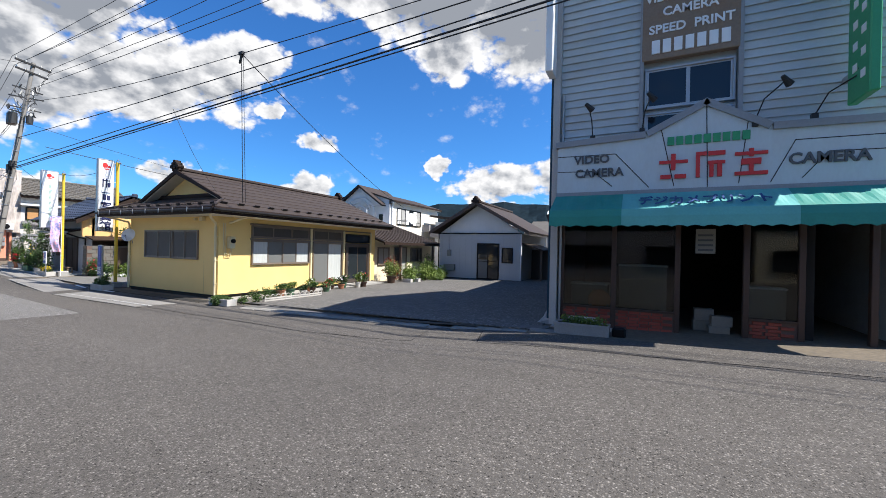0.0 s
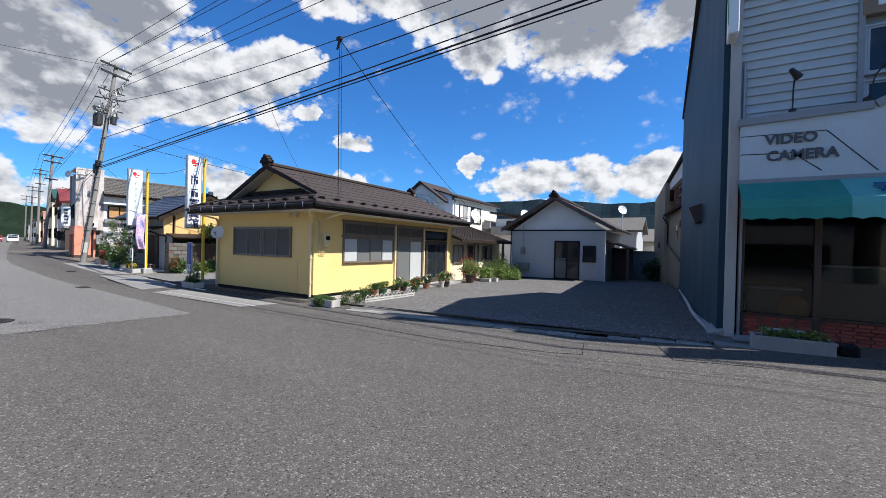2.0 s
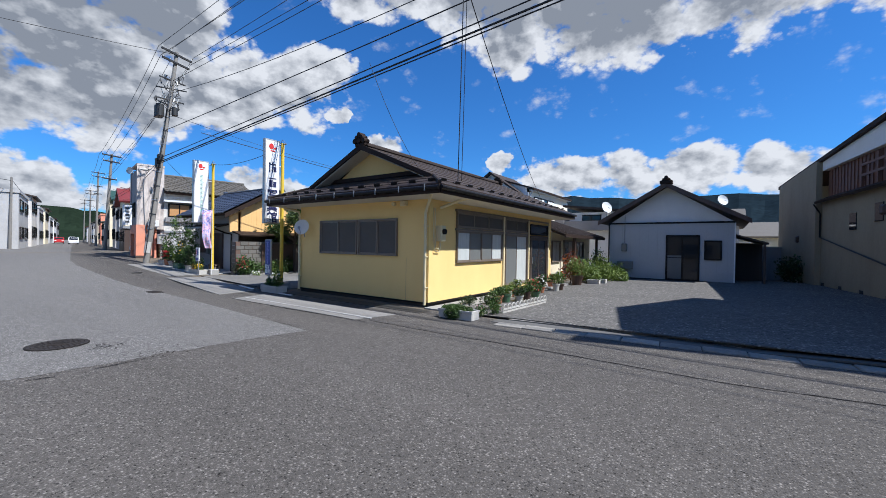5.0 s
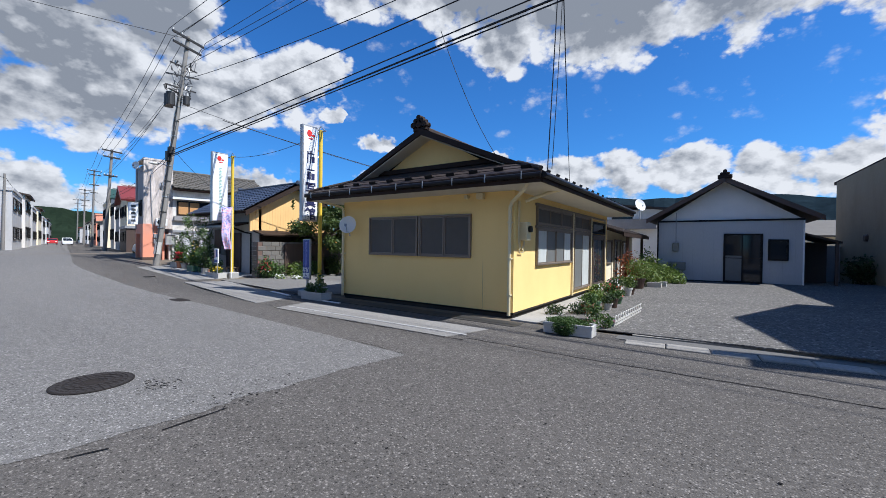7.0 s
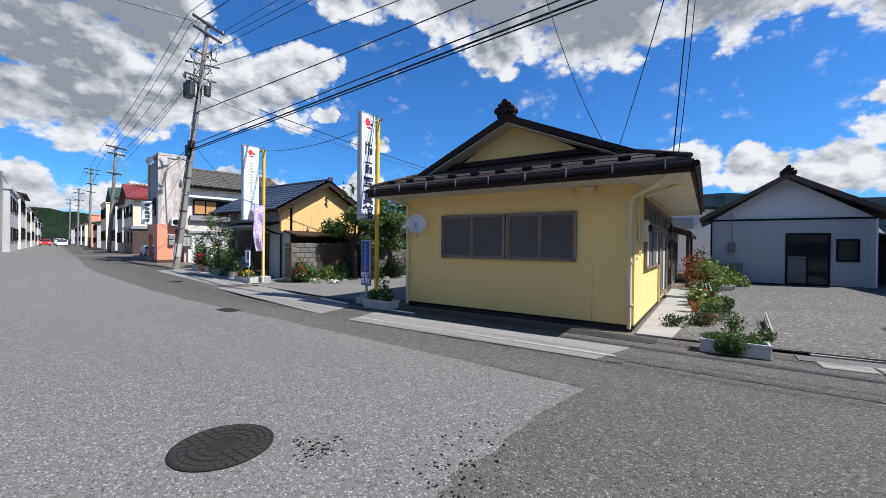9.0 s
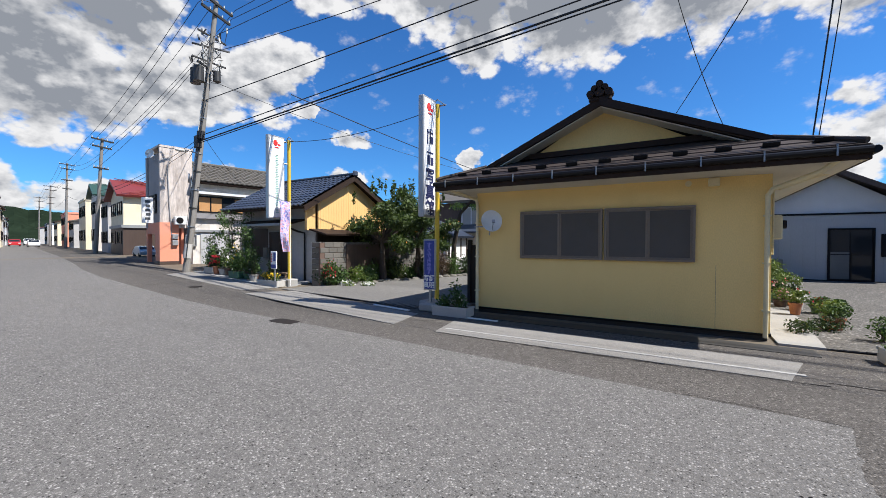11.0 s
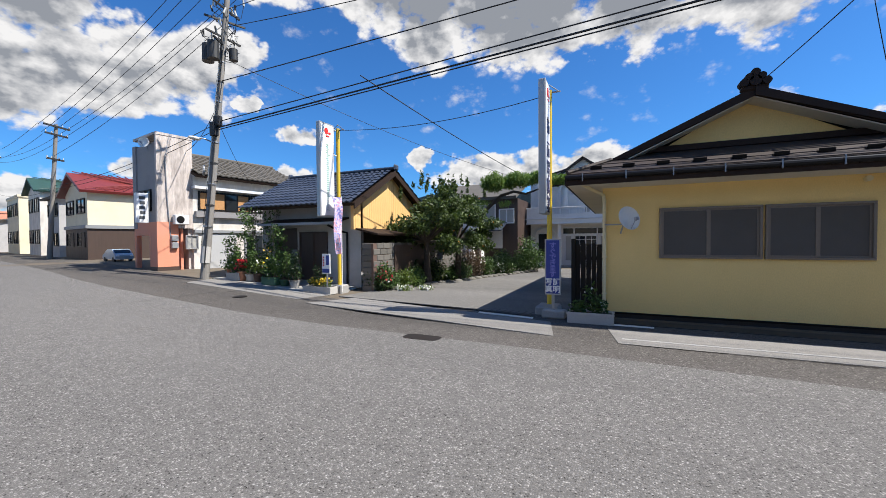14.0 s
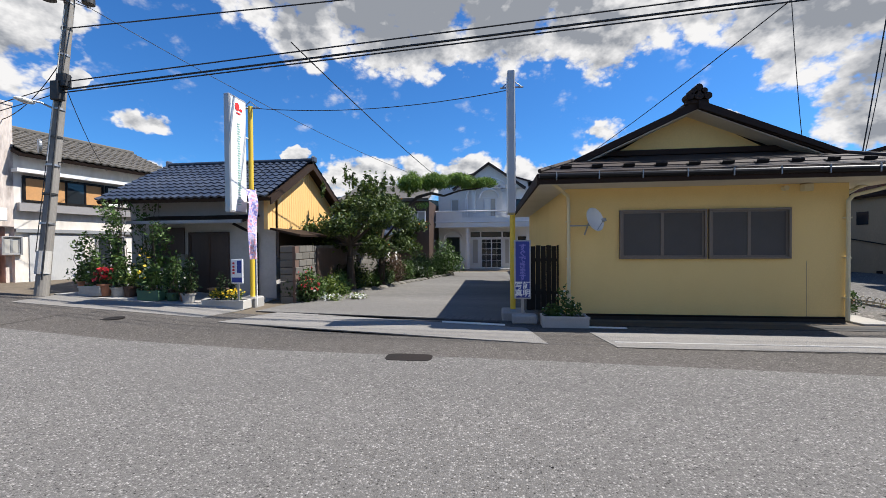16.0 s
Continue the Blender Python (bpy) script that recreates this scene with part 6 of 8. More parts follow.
def box_sign(name, label, x0, x1, y0, y1, z0, z1, pole_xy, base_z):
    s = thing(name, label, "sign", group="studio signs")
    body = part("light_box", boxes((x0, x1, y0, y1, z0, z1), bevel=0.015), GREYFRAME, s, "grey metal sign casing")
    part("face_panel", boxes((x1, x1 + 0.008, y0 + 0.035, y1 - 0.035, z0 + 0.05, z1 - 0.05)), SIGNWHITE, s)
    part("face_panel", boxes((x0 - 0.008, x0, y0 + 0.035, y1 - 0.035, z0 + 0.05, z1 - 0.05)), SIGNWHITE, s)
    px_, py = pole_xy
    bm = bmesh.new()
    rod(bm, (px_, py, base_z), (px_, py, z1 - 0.05), 0.06, seg=14)
    part("pole", bm, YPAINT, s, "yellow painted steel pole")
    for z in (z1 - 0.12, z1 - 0.9, z0 + 0.3):
        bm = bmesh.new()
        rod(bm, ((x0 + x1) / 2, y1, z), (px_, py, z), 0.02, seg=6)
        part("bracket", bm, STEEL, s)
    bm = bmesh.new()
    rod(bm, (px_ - 0.25, py, z1 - 0.1), (px_ + 0.25, py, z1 - 0.1), 0.018, seg=6)
    rod(bm, (px_ + 0.22, py, z1 - 0.1), (px_, py, z1 + 0.08), 0.012, seg=6)
    rod(bm, (px_ - 0.22, py, z1 - 0.1), (px_, py, z1 + 0.08), 0.012, seg=6)
    part("stay", bm, STEEL, s)
    return s


s1 = box_sign("studio_sign", "tall white light-box sign with dark characters on a yellow pole", -6.62, -6.47, 9.34, 9.9, 2.27, 5.2, (-6.5, 10.02), 0.2)
logo(s1, -6.46, 9.62, 4.9)
bars([(-6.462, -6.452, 9.49, 9.75, 4.32, 4.35), (-6.462, -6.452, 9.6, 9.64, 4.05, 4.42), (-6.462, -6.452, 9.66, 9.76, 4.08, 4.25), (-6.462, -6.452, 9.49, 9.53, 4.05, 4.4)], INK, s1, "mark", "dark bars of a name")
bars([(-6.462, -6.452, 9.48, 9.76, 3.83, 3.86), (-6.462, -6.452, 9.5, 9.62, 3.55, 3.78), (-6.462, -6.452, 9.65, 9.76, 3.55, 3.74)], INK, s1, "mark", "dark bars of a name")
for k, ch in enumerate("写真館"):
    letters(ch, 0.4, INK, s1, on_side(-6.455, 9.62, 3.13 - k * 0.39), 0.008)
part("footing", boxes((-6.75, -6.25, 9.55, 10.2, -0.02, 0.2), bevel=0.03), CONCRETE, s1)

PALEGREEN = material("pale_green_ink", (0.3, 0.55, 0.45), 0.5, 30, 0.05, 0.2, 0)
s2 = box_sign("studio_sign", "white light-box sign with pale green script on a yellow pole", -13.3, -13.15, 9.85, 10.5, 2.45, 5.3, (-13.15, 10.68), 0.1)
logo(s2, -13.14, 10.18, 5.0)
bars([(-13.142, -13.132, 10.13 + 0.012 * math.sin(k * 2.1), 10.13 + 0.012 * math.sin(k * 2.1) + (0.09 if k % 7 else 0.13), 2.65 + k * 0.06, 2.672 + k * 0.06) for k in range(34)], PALEGREEN, s2, "mark", "thin green bars of a script line")
part("footing", boxes((-13.4, -12.95, 10.5, 10.9, -0.02, 0.32), bevel=0.03), CONCRETE, s2)

bs = thing("photo_sign", "narrow blue standing sign with white characters", "sign")
part("board", boxes((-6.5, -6.16, 9.4, 9.46, 0.5, 1.72), bevel=0.01), GREYFRAME, bs)
part("face", boxes((-6.47, -6.19, 9.392, 9.4, 0.53, 1.69)), BLUESIGN, bs)
PALEVIOLET = material("faded_violet_ink", (0.2, 0.2, 0.55), 0.5, 30, 0.05, 0.2, 0)
for k, ch in enumerate("すぐできます"):
    letters(ch, 0.15, PALEVIOLET, bs, on_front(-6.33, 9.388, 1.52 - k * 0.125), 0.004)
for x, z, ch in ((-6.25, 0.73, "証"), (-6.25, 0.57, "明"), (-6.41, 0.73, "写"), (-6.41, 0.57, "真")):
    letters(ch, 0.16, SIGNWHITE, bs, on_front(x, 9.388, z), 0.004)
part("post", boxes((-6.36, -6.3, 9.43, 9.47, 0.18, 0.5)), STEEL, bs)
part("foot", boxes((-6.55, -6.05, 9.25, 9.53, 0.0, 0.19), bevel=0.03), CONCRETE, bs)

sm = thing("notice_sign", "small white and blue notice sign on a post", "sign")
part("board", boxes((-13.28, -12.98, 10.02, 10.06, 0.72, 1.32), bevel=0.008), SIGNWHITE, sm)
bars([(-13.26, -13.0, 10.012, 10.02, 0.75, 0.87), (-13.12, -13.01, 10.012, 10.02, 0.98, 1.28)], BLUESIGN, sm, "mark", "blue printed panels")
bars([(-13.24, -13.19, 10.012, 10.02, 0.95 + k * 0.08, 1.0 + k * 0.08) for k in range(4)], REDINK, sm)
part("post", boxes((-13.15, -13.11, 10.06, 10.09, 0.05, 1.2)), STEEL, sm)


def banner():
    b = thing("banner", "faded violet and pink printed cloth banner on a thin pole", "banner")
    mt = bpy.data.materials.new("banner_cloth")
    mt.use_nodes = True
    nt = mt.node_tree
    N, L = nt.nodes.new, nt.links.new
    p = nt.nodes["Principled BSDF"]
    p.inputs["Roughness"].default_value = 0.85
    n = N("ShaderNodeTexNoise")
    n.inputs["Scale"].default_value, n.inputs["Detail"].default_value = 14, 4
    g = N("ShaderNodeNewGeometry")
    L(g.outputs["Position"], n.inputs["Vector"])
    r = N("ShaderNodeValToRGB")
    r.color_ramp.elements[0].position, r.color_ramp.elements[0].color = 0.4, (0.22, 0.2, 0.5, 1)
    r.color_ramp.elements[1].position, r.color_ramp.elements[1].color = 0.6, (0.7, 0.3, 0.38, 1)
    e = r.color_ramp.elements.new(0.5)
    e.color = (0.6, 0.58, 0.75, 1)
    L(n.outputs[0], r.inputs[0])
    L(r.outputs[0], p.inputs["Base Color"])
    bm = bmesh.new()
    rows = []
    for k in range(15):
        f = k / 14
        z = 3.05 - 1.75 * f
        sway = 0.16 * math.sin(f * 3.0) + 0.05 * math.sin(f * 11)
        rows.append([bm.verts.new((-12.96 + sway * 0.6 + 0.04 * math.sin(i * 1.6 + k * 0.5), 10.55 - (0.42 - 0.12 * f) * i / 4 - sway * 0.5, z)) for i in range(5)])
    for a, c in zip(rows, rows[1:]):
        for i in range(4):
            bm.faces.new((a[i], a[i + 1], c[i + 1], c[i]))
    cl = part("cloth", bm, mt, b)
    m = cl.modifiers.new("cloth", "SOLIDIFY")
    m.thickness = 0.004
    bm = bmesh.new()
    rod(bm, (-12.96, 10.57, 0.1), (-12.96, 10.57, 3.1), 0.014, seg=8)
    part("pole", bm, SIGNWHITE, b)


banner()


# ---- utility poles and lines ----
INSUL = material("insulator", (0.55, 0.54, 0.5), 0.3, 30, 0.03, 0.1, 0)
DARKSTEEL = material("dark_steel", (0.05, 0.05, 0.05), 0.55, 30, 0.15, 0.3, 0.1, metal=0.5)


def utility_pole(label, base, top, r=0.16, dense=True, arms=((0.985, 0.9), (0.945, 0.8))):
    p = thing("utility_pole", label, "utility pole", group="utility poles")
    a, b = Vector(base), Vector(top)
    at = lambda f: a.lerp(b, f)
    bm = bmesh.new()
    rod(bm, a - Vector((0, 0, 0.3)), b, r, r * 0.62, 16)
    part("shaft", bm, POLEMAT, p)
    L = (b - a).length
    for f, half in arms:
        c = at(f)
        bm = bmesh.new()
        box(bm, -0.04, 0.04, -half, half, -0.05, 0.05, turn=Matrix.Translation(c + Vector((0.12, 0, 0))) @ pose(0, 0, 0, 0, 0, 20))
        part("crossarm", bm, DARKSTEEL, p)
        for k in (-1, -0.45, 0.45, 1):
            bm = bmesh.new()
            q = c + Vector((0.12, 0, 0)) + Matrix.Rotation(radians(20), 3, "Z") @ Vector((0, k * half * 0.95, 0))
            rod(bm, q, q + Vector((0, 0, 0.16)), 0.035, 0.025, 8)
            part("insulator", bm, INSUL, p)
    if dense:
        for f, dx, dy, h_, rr in ((0.68, -0.32, -0.3, 0.62, 0.2), (0.68, 0.05, -0.36, 0.62, 0.2), (0.69, 0.34, 0.22, 0.42, 0.15)):
            c = at(f) + Vector((dx, dy, 0))
            bm = bmesh.new()
            rod(bm, c, c + Vector((0, 0, h_)), rr, rr * 0.95, 14)
            t = part("transformer", bm, DARKSTEEL, p, "dark drum transformer")
            for k in range(3):
                bm = bmesh.new()
                q = c + Vector((0.1 * math.cos(k * 2.1), 0.1 * math.sin(k * 2.1), h_))
                rod(bm, q, q + Vector((0, 0, 0.16)), 0.03, 0.02, 6)
                part("bushing", bm, INSUL, t)
        rnd = random.Random(5)
        for f in (0.74, 0.765, 0.82, 0.86):
            c = at(f)
            bm = bmesh.new()
            box(bm, -0.03, 0.03, -0.7, 0.7, -0.03, 0.03, turn=Matrix.Translation(c) @ pose(0, 0, 0, 0, 0, rnd.uniform(-25, 60)))
            part("bracket_arm", bm, DARKSTEEL, p)
            for k in range(5):
                q = c + Vector((rnd.uniform(-0.5, 0.5), rnd.uniform(-0.5, 0.5), rnd.uniform(-0.1, 0.2)))
                bm = bmesh.new()
                rod(bm, q, q + Vector((rnd.uniform(-0.1, 0.1), rnd.uniform(-0.1, 0.1), 0.22)), 0.035, 0.03, 7)
                part("switch_gear", bm, DARKSTEEL if k % 2 else INSUL, p)
                bm = bmesh.new()
                q2 = c + Vector((rnd.uniform(-0.5, 0.5), rnd.uniform(-0.4, 0.4), rnd.uniform(-0.6, 0.5)))
                mid = (q + q2) / 2 + Vector((0.1, 0.1, -0.25))
                pipe(bm, [q, mid, q2], 0.012, 5)
                part("jumper_cable", bm, BLACK, p)
        for k in range(7):
            c = at(0.2 + 0.1 * k)
            bm = bmesh.new()
            s = 1 if k % 2 else -1
            rod(bm, c, c + Vector((0.25 * s, 0.05, 0)), 0.012, seg=5)
            part("step_bolt", bm, DARKSTEEL, p)
        for f, dx, hh in ((0.44, -0.05, 0.5), (0.47, 0.1, 0.35)):
            c = at(f) + Vector((dx + 0.15, -0.12, 0))
            part("cable_box", boxes((c.x - 0.13, c.x + 0.13, c.y - 0.1, c.y + 0.1, c.z, c.z + hh), bevel=0.02), BLACK, p)
        for k, (dx, dy, f0, f1) in enumerate(((0.13, -0.1, 0.04, 0.72), (0.02, -0.17, 0.3, 0.66), (-0.1, -0.12, 0.1, 0.5))):
            bm = bmesh.new()
            pipe(bm, [at(f0 + (f1 - f0) * j / 6) + Vector((dx * (1 - 0.3 * j / 6), dy * (1 - 0.3 * j / 6), 0)) for j in range(7)], 0.018 - 0.004 * k, 6)
            part("riser_cable", bm, BLACK if k != 1 else INSUL, p)
        for k in range(9):
            c0 = at(0.16 + 0.065 * k)
            bm = bmesh.new()
            rod(bm, c0, c0 + Vector((0, 0.005, 0.05)), r * (1.06 - 0.03 * k), seg=14)
            part("steel_band", bm, DARKSTEEL if k % 2 else STEEL, p)
        bm = bmesh.new()
        pipe(bm, [at(0.42), at(0.42) + Vector((-0.15, -0.3, 0.12)), at(0.42) + Vector((-0.25, -0.45, 0.13))], 0.025, 8)
        part("lamp_arm", bm, STEEL, p)
        q = at(0.42) + Vector((-0.3, -0.55, 0.1))
        bm = bmesh.new()
        bmesh.ops.create_uvsphere(bm, u_segments=14, v_segments=8, radius=0.1)
        for v in bm.verts:
            v.co = Vector((q.x + v.co.x * 1.0, q.y + v.co.y * 2.4, q.z + v.co.z * 0.7))
        part("lamp_head", bm, INSUL, p)
        mir = at(0.335) + Vector((-0.26, -0.12, 0))
        bm = bmesh.new()
        rod(bm, mir, mir + Vector((-0.03, -0.05, 0)), 0.19, seg=20)
        part("traffic_mirror", bm, STEEL, p)
        for z0, z1 in ((0.62, 1.2),):
            bm = bmesh.new()
            c0, c1 = at(z0 / L), at(z1 / L)
            rod(bm, c0, c1, r + 0.006, r + 0.004, 16)
            part("wrap_sheet", bm, PALECONC, p)
    return p


P1a, P1b = (-18.22, 9.65, 0.35), (-18.55, 11.15, 12.05)
utility_pole("tall concrete utility pole with transformers and street lamp", P1a, P1b, 0.145)
utility_pole("dark utility pole further along the street", (-36.6, 12.55, 0.7), (-36.2, 12.9, 8.9), 0.14, dense=False, arms=((0.98, 0.75), (0.92, 0.65), (0.74, 0.5)))
utility_pole("utility pole far along the street", (-66, 18.9, 0.7), (-65.8, 19.1, 11.2), 0.16, dense=False, arms=((0.98, 0.9), (0.93, 0.8), (0.8, 0.6), (0.7, 0.5)))
utility_pole("utility pole far along the street", (-98, 25.4, 0.7), (-98, 25.6, 11.6), 0.18, dense=False, arms=((0.98, 1.1), (0.92, 0.9), (0.8, 0.8), (0.7, 0.6)))
utility_pole("utility pole far along the street", (-135, 32.6, 0.7), (-135, 32.8, 12.4), 0.18, dense=False, arms=((0.98, 1.2), (0.9, 1.0), (0.78, 0.8)))
utility_pole("grey lamp pole across the street", (-41, 7.6, 0.7), (-41, 7.7, 6.6), 0.11, dense=False, arms=())
utility_pole("utility pole beyond the shop", (40, 9.4, 0.2), (40.0, 9.6, 14.6), 0.16, dense=False, arms=((0.98, 0.9), (0.93, 0.8)))


def wire(a, b, sag=0.3, r=0.012, label="black overhead cable between poles"):
    a, b = Vector(a), Vector(b)
    cu = bpy.data.curves.new("power_line", "CURVE")
    cu.dimensions, cu.bevel_depth, cu.bevel_resolution, cu.use_fill_caps = "3D", r, 1, True
    sp = cu.splines.new("POLY")
    n = 16
    sp.points.add(n)
    for i in range(n + 1):
        f = i / n
        p = a.lerp(b, f) - Vector((0, 0, 4 * sag * f * (1 - f)))
        sp.points[i].co = (*p, 1)
    cu.materials.append(BLACK)
    tmp = bpy.data.objects.new("tmp", cu)
    scene.collection.objects.link(tmp)
    me = bpy.data.meshes.new_from_object(tmp.evaluated_get(bpy.context.evaluated_depsgraph_get()))
    bpy.data.objects.remove(tmp)
    me.name = "power_line"
    return tagged(new("power_line", me), label, "cable", group="overhead cables")


pole1 = lambda f: Vector(P1a).lerp(Vector(P1b), f)
Q = Vector((40.0, 9.5, 0))
far = lambda z0, z1: z0 + (z1 - z0) * 1.38
for dz0, dy0, z1, dy1 in ((0.99, -0.85, 13.2, -0.85), (0.99, -0.3, 13.2, -0.3), (0.99, 0.85, 13.2, 0.85), (0.95, 0.75, 12.0, 0.75), (0.95, -0.7, 12.0, -0.7)):
    wire(pole1(dz0) + Vector((0, dy0, 0.15)), (Q.x, Q.y + dy1, far(12, z1)), 0.7)
wire(pole1(0.86), (Q.x, Q.y, 10.2), 0.4)
NODE = Vector((1.1, 10.0, 8.15))
wire(pole1(0.8), NODE, 0.25, 0.012)
wire(NODE, (Q.x, Q.y, 8.6), 0.25, 0.012)
wire(pole1(0.62), (Q.x, 9.3, 8.6), 0.3, 0.016)
for k, (z0, z1) in enumerate(((6.0, 7.95), (5.78, 7.75), (5.7, 7.6))):
    wire(pole1((z0 - 0.35) / 11.7) + Vector((0.1, -0.12, 0)), (Q.x, 9.25 - 0.05 * k, far(z0, z1)), 0.04, 0.024 if k == 1 else 0.016, "thick black telephone cable bundle")
for dz0, dy, zz in ((0.99, -0.85, 8.75), (0.99, 0.85, 8.75), (0.95, 0.75, 8.3), (0.95, -0.7, 8.3), (0.95, -0.2, 8.3), (0.8, 0, 7.0), (0.47, 0, 5.2), (0.45, 0, 5.0)):
    wire(pole1(dz0) + Vector((0, dy, 0.15)), (-36.3, 12.8 + dy * 0.8, zz), 0.35)
for dy, zz in ((-0.7, 8.8), (0.7, 8.8), (0.5, 8.2), (-0.5, 8.2), (0, 5.0)):
    wire((-36.3, 12.8 + dy, zz), (-65.8, 19.1 + dy, zz + 2.2), 0.5)
    wire((-65.8, 19.1 + dy, zz + 2.2), (-98, 25.6 + dy, zz + 2.6), 0.5)
    wire((-98, 25.6 + dy, zz + 2.6), (-135, 32.8 + dy, zz + 3.2), 0.5)
# service drops
wire(NODE, (0.72, 10.45, 3.3), 0.05, 0.012, "thin service cable dropping to the studio roof")
wire(NODE + Vector((0.1, 0, 0)), (0.8, 10.5, 3.3), 0.25, 0.008, "thin service cable dropping to the studio roof")
wire(NODE, (-4.4, 28.8, 5.2), 0.35, 0.014, "service cable running back to the villa")
wire((-1.4, 9.3, 6.45), (-0.4, 10.4, 3.55), 0.25, 0.007, "thin service cable dropping to the studio roof")
wire(pole1(0.7), (-9.5, 27.2, 5.3), 0.5, 0.01, "service cable running back to the villa")
wire((-11.3, 9.35, 6.1), (-9.2, 27.0, 5.0), 0.2, 0.014, "service cable running back to the villa")
wire((-6.5, 10.0, 5.05), (-13.12, 10.66, 5.2), 0.22, 0.009, "thin cable strung between the two studio signs")
wire(pole1(0.55), (-22.1, 11.6, 5.6), 0.3, 0.012, "service cable to the corner building")
wire(pole1(0.5), (-22.3, 15.5, 4.4), 0.4, 0.01, "service cable to the corner building")
wire((-41, 7.7, 6.3), (-20, -8, 6.8), 0.3, 0.02, "cable bundle across the street")
wire((-41, 7.7, 6.4), (-70, 13.5, 6.5), 0.3, 0.02, "cable bundle along the street")
wire(pole1(0.99), (-20, -9, 10), 0.3, 0.012, "cable crossing over the street")
nb = thing("cable_clamp", "cluster of dark cable clamps on the overhead line", "cable clamp")
bm = bmesh.new()
box(bm, NODE.x - 0.1, NODE.x + 0.1, NODE.y - 0.05, NODE.y + 0.05, NODE.z - 0.05, NODE.z + 0.06, 0.01)
part("clamp", bm, BLACK, nb)
bm = bmesh.new()
rod(bm, NODE + Vector((0.02, 0, -0.05)), NODE + Vector((-0.12, 0.02, -0.3)), 0.05, 0.03, 8)
part("dead_end", bm, DARKSTEEL, nb)


# ---- kerbs, drains and road details ----
KERBSTONE = material("kerb_concrete", (0.27, 0.25, 0.22), 0.95, 25, 0.2, 0.6, 0.4, stain_colour=(0.075, 0.07, 0.06), per_object=0.18)


DARKCONC = material("dark_concrete", (0.11, 0.105, 0.098), 0.85, 30, 0.2, 0.5, 0.3)


def kerb_stones():
    k = thing("kerb", "row of worn concrete kerb stones along the lot", "kerb", kind="structure")
    x = 2.6
    n = 0
    while x < 11.2:
        w = 0.58
        y = 9.1 + (x - 4) * 0.085
        bm = bmesh.new()
        box(bm, 0, w, 0, 0.3, -0.12, 0.022 + 0.008 * math.sin(n * 2.3), 0.012, turn=Matrix.Translation((x, y + 0.004 * (n % 3), ground_height(x))) @ pose(0, 0, 0, 0, 0, 4.9))
        part("kerb_stone", bm, KERBSTONE, k)
        x += w + 0.012
        n += 1
    d = thing("drain_channel", "dark open concrete gutter along the lot", "gutter", kind="structure")
    for xa, xb in ((2.4, 6.6), (6.6, 11.2)):
        bm = bmesh.new()
        a0, b0 = 9.1 + (xa - 4) * 0.085 + 0.31, 9.1 + (xb - 4) * 0.085 + 0.31
        slab([(xa, a0, ground_height(xa) + 0.012), (xb, b0, ground_height(xb) + 0.012), (xb, b0 + 0.35, ground_height(xb) + 0.012), (xa, a0 + 0.35, ground_height(xa) + 0.012)], 0.03, bm)
        # the bed is a flat strip, darker than the kerb stones
        part("channel_bed", bm, DARKCONC, d)
    part("channel_edge", slab([(2.6, 9.7, 0.035), (11.0, 10.35, 0.12), (11.0, 10.5, 0.12), (2.6, 9.85, 0.035)], 0.05), KERBSTONE, d)
    e = thing("drain_channel", "steel drain grating across the driveway mouth", "gutter", kind="structure")
    bm = bmesh.new()
    slab([(-11.6, 10.2, 0.02), (-6.8, 9.35, 0.02), (-6.75, 9.75, 0.02), (-11.5, 10.6, 0.02)], 0.04, bm)
    part("trench", bm, PLINTH, e)
    for q in range(30):
        f = (q + 0.5) / 30
        xa, ya = -11.6 + 4.8 * f, 10.2 - 0.85 * f
        bm = bmesh.new()
        rod(bm, (xa, ya + 0.02, 0.024), (xa + 0.06, ya + 0.38, 0.024), 0.012, seg=5)
        part("grating_bar", bm, DARKSTEEL, e)
    part("white_edge", slab([(-12.3, 10.02, 0.03), (-11.0, 9.8, 0.03), (-11.0, 9.9, 0.03), (-12.3, 10.12, 0.03)], 0.02), SIGNWHITE, e)
    part("white_edge", slab([(-8.0, 9.28, 0.03), (-6.7, 9.05, 0.03), (-6.7, 9.14, 0.03), (-8.0, 9.37, 0.03)], 0.02), SIGNWHITE, e)
    f = thing("drain_channel", "concrete channel in front of the studio and pots", "gutter", kind="structure")
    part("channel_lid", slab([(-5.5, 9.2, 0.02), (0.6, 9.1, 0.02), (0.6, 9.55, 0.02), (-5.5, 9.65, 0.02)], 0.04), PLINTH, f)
    part("channel_lid", slab([(0.22, 9.75, 0.03), (0.8, 9.75, 0.03), (1.35, 16.2, 0.03), (0.22, 16.2, 0.03)], 0.04), CONCRETE, f, "pale concrete path beside the studio")
    part("white_edge", slab([(-5.4, 9.02, 0.022), (-4.4, 9.0, 0.022), (-4.4, 9.08, 0.022), (-5.4, 9.1, 0.022)], 0.02), SIGNWHITE, f)


kerb_stones()
IRON = material("cast_iron", (0.018, 0.016, 0.015), 0.9, 60, 0.15, 0.4, 0.2, metal=0.0, stain_colour=(0.05, 0.032, 0.026))
IRON.node_tree.nodes["Principled BSDF"].inputs["Specular IOR Level"].default_value = 0.2
IRONWORN = material("worn_cast_iron", (0.03, 0.026, 0.025), 0.8, 60, 0.15, 0.3, 0.2)
IRONWORN.node_tree.nodes["Principled BSDF"].inputs["Specular IOR Level"].default_value = 0.2


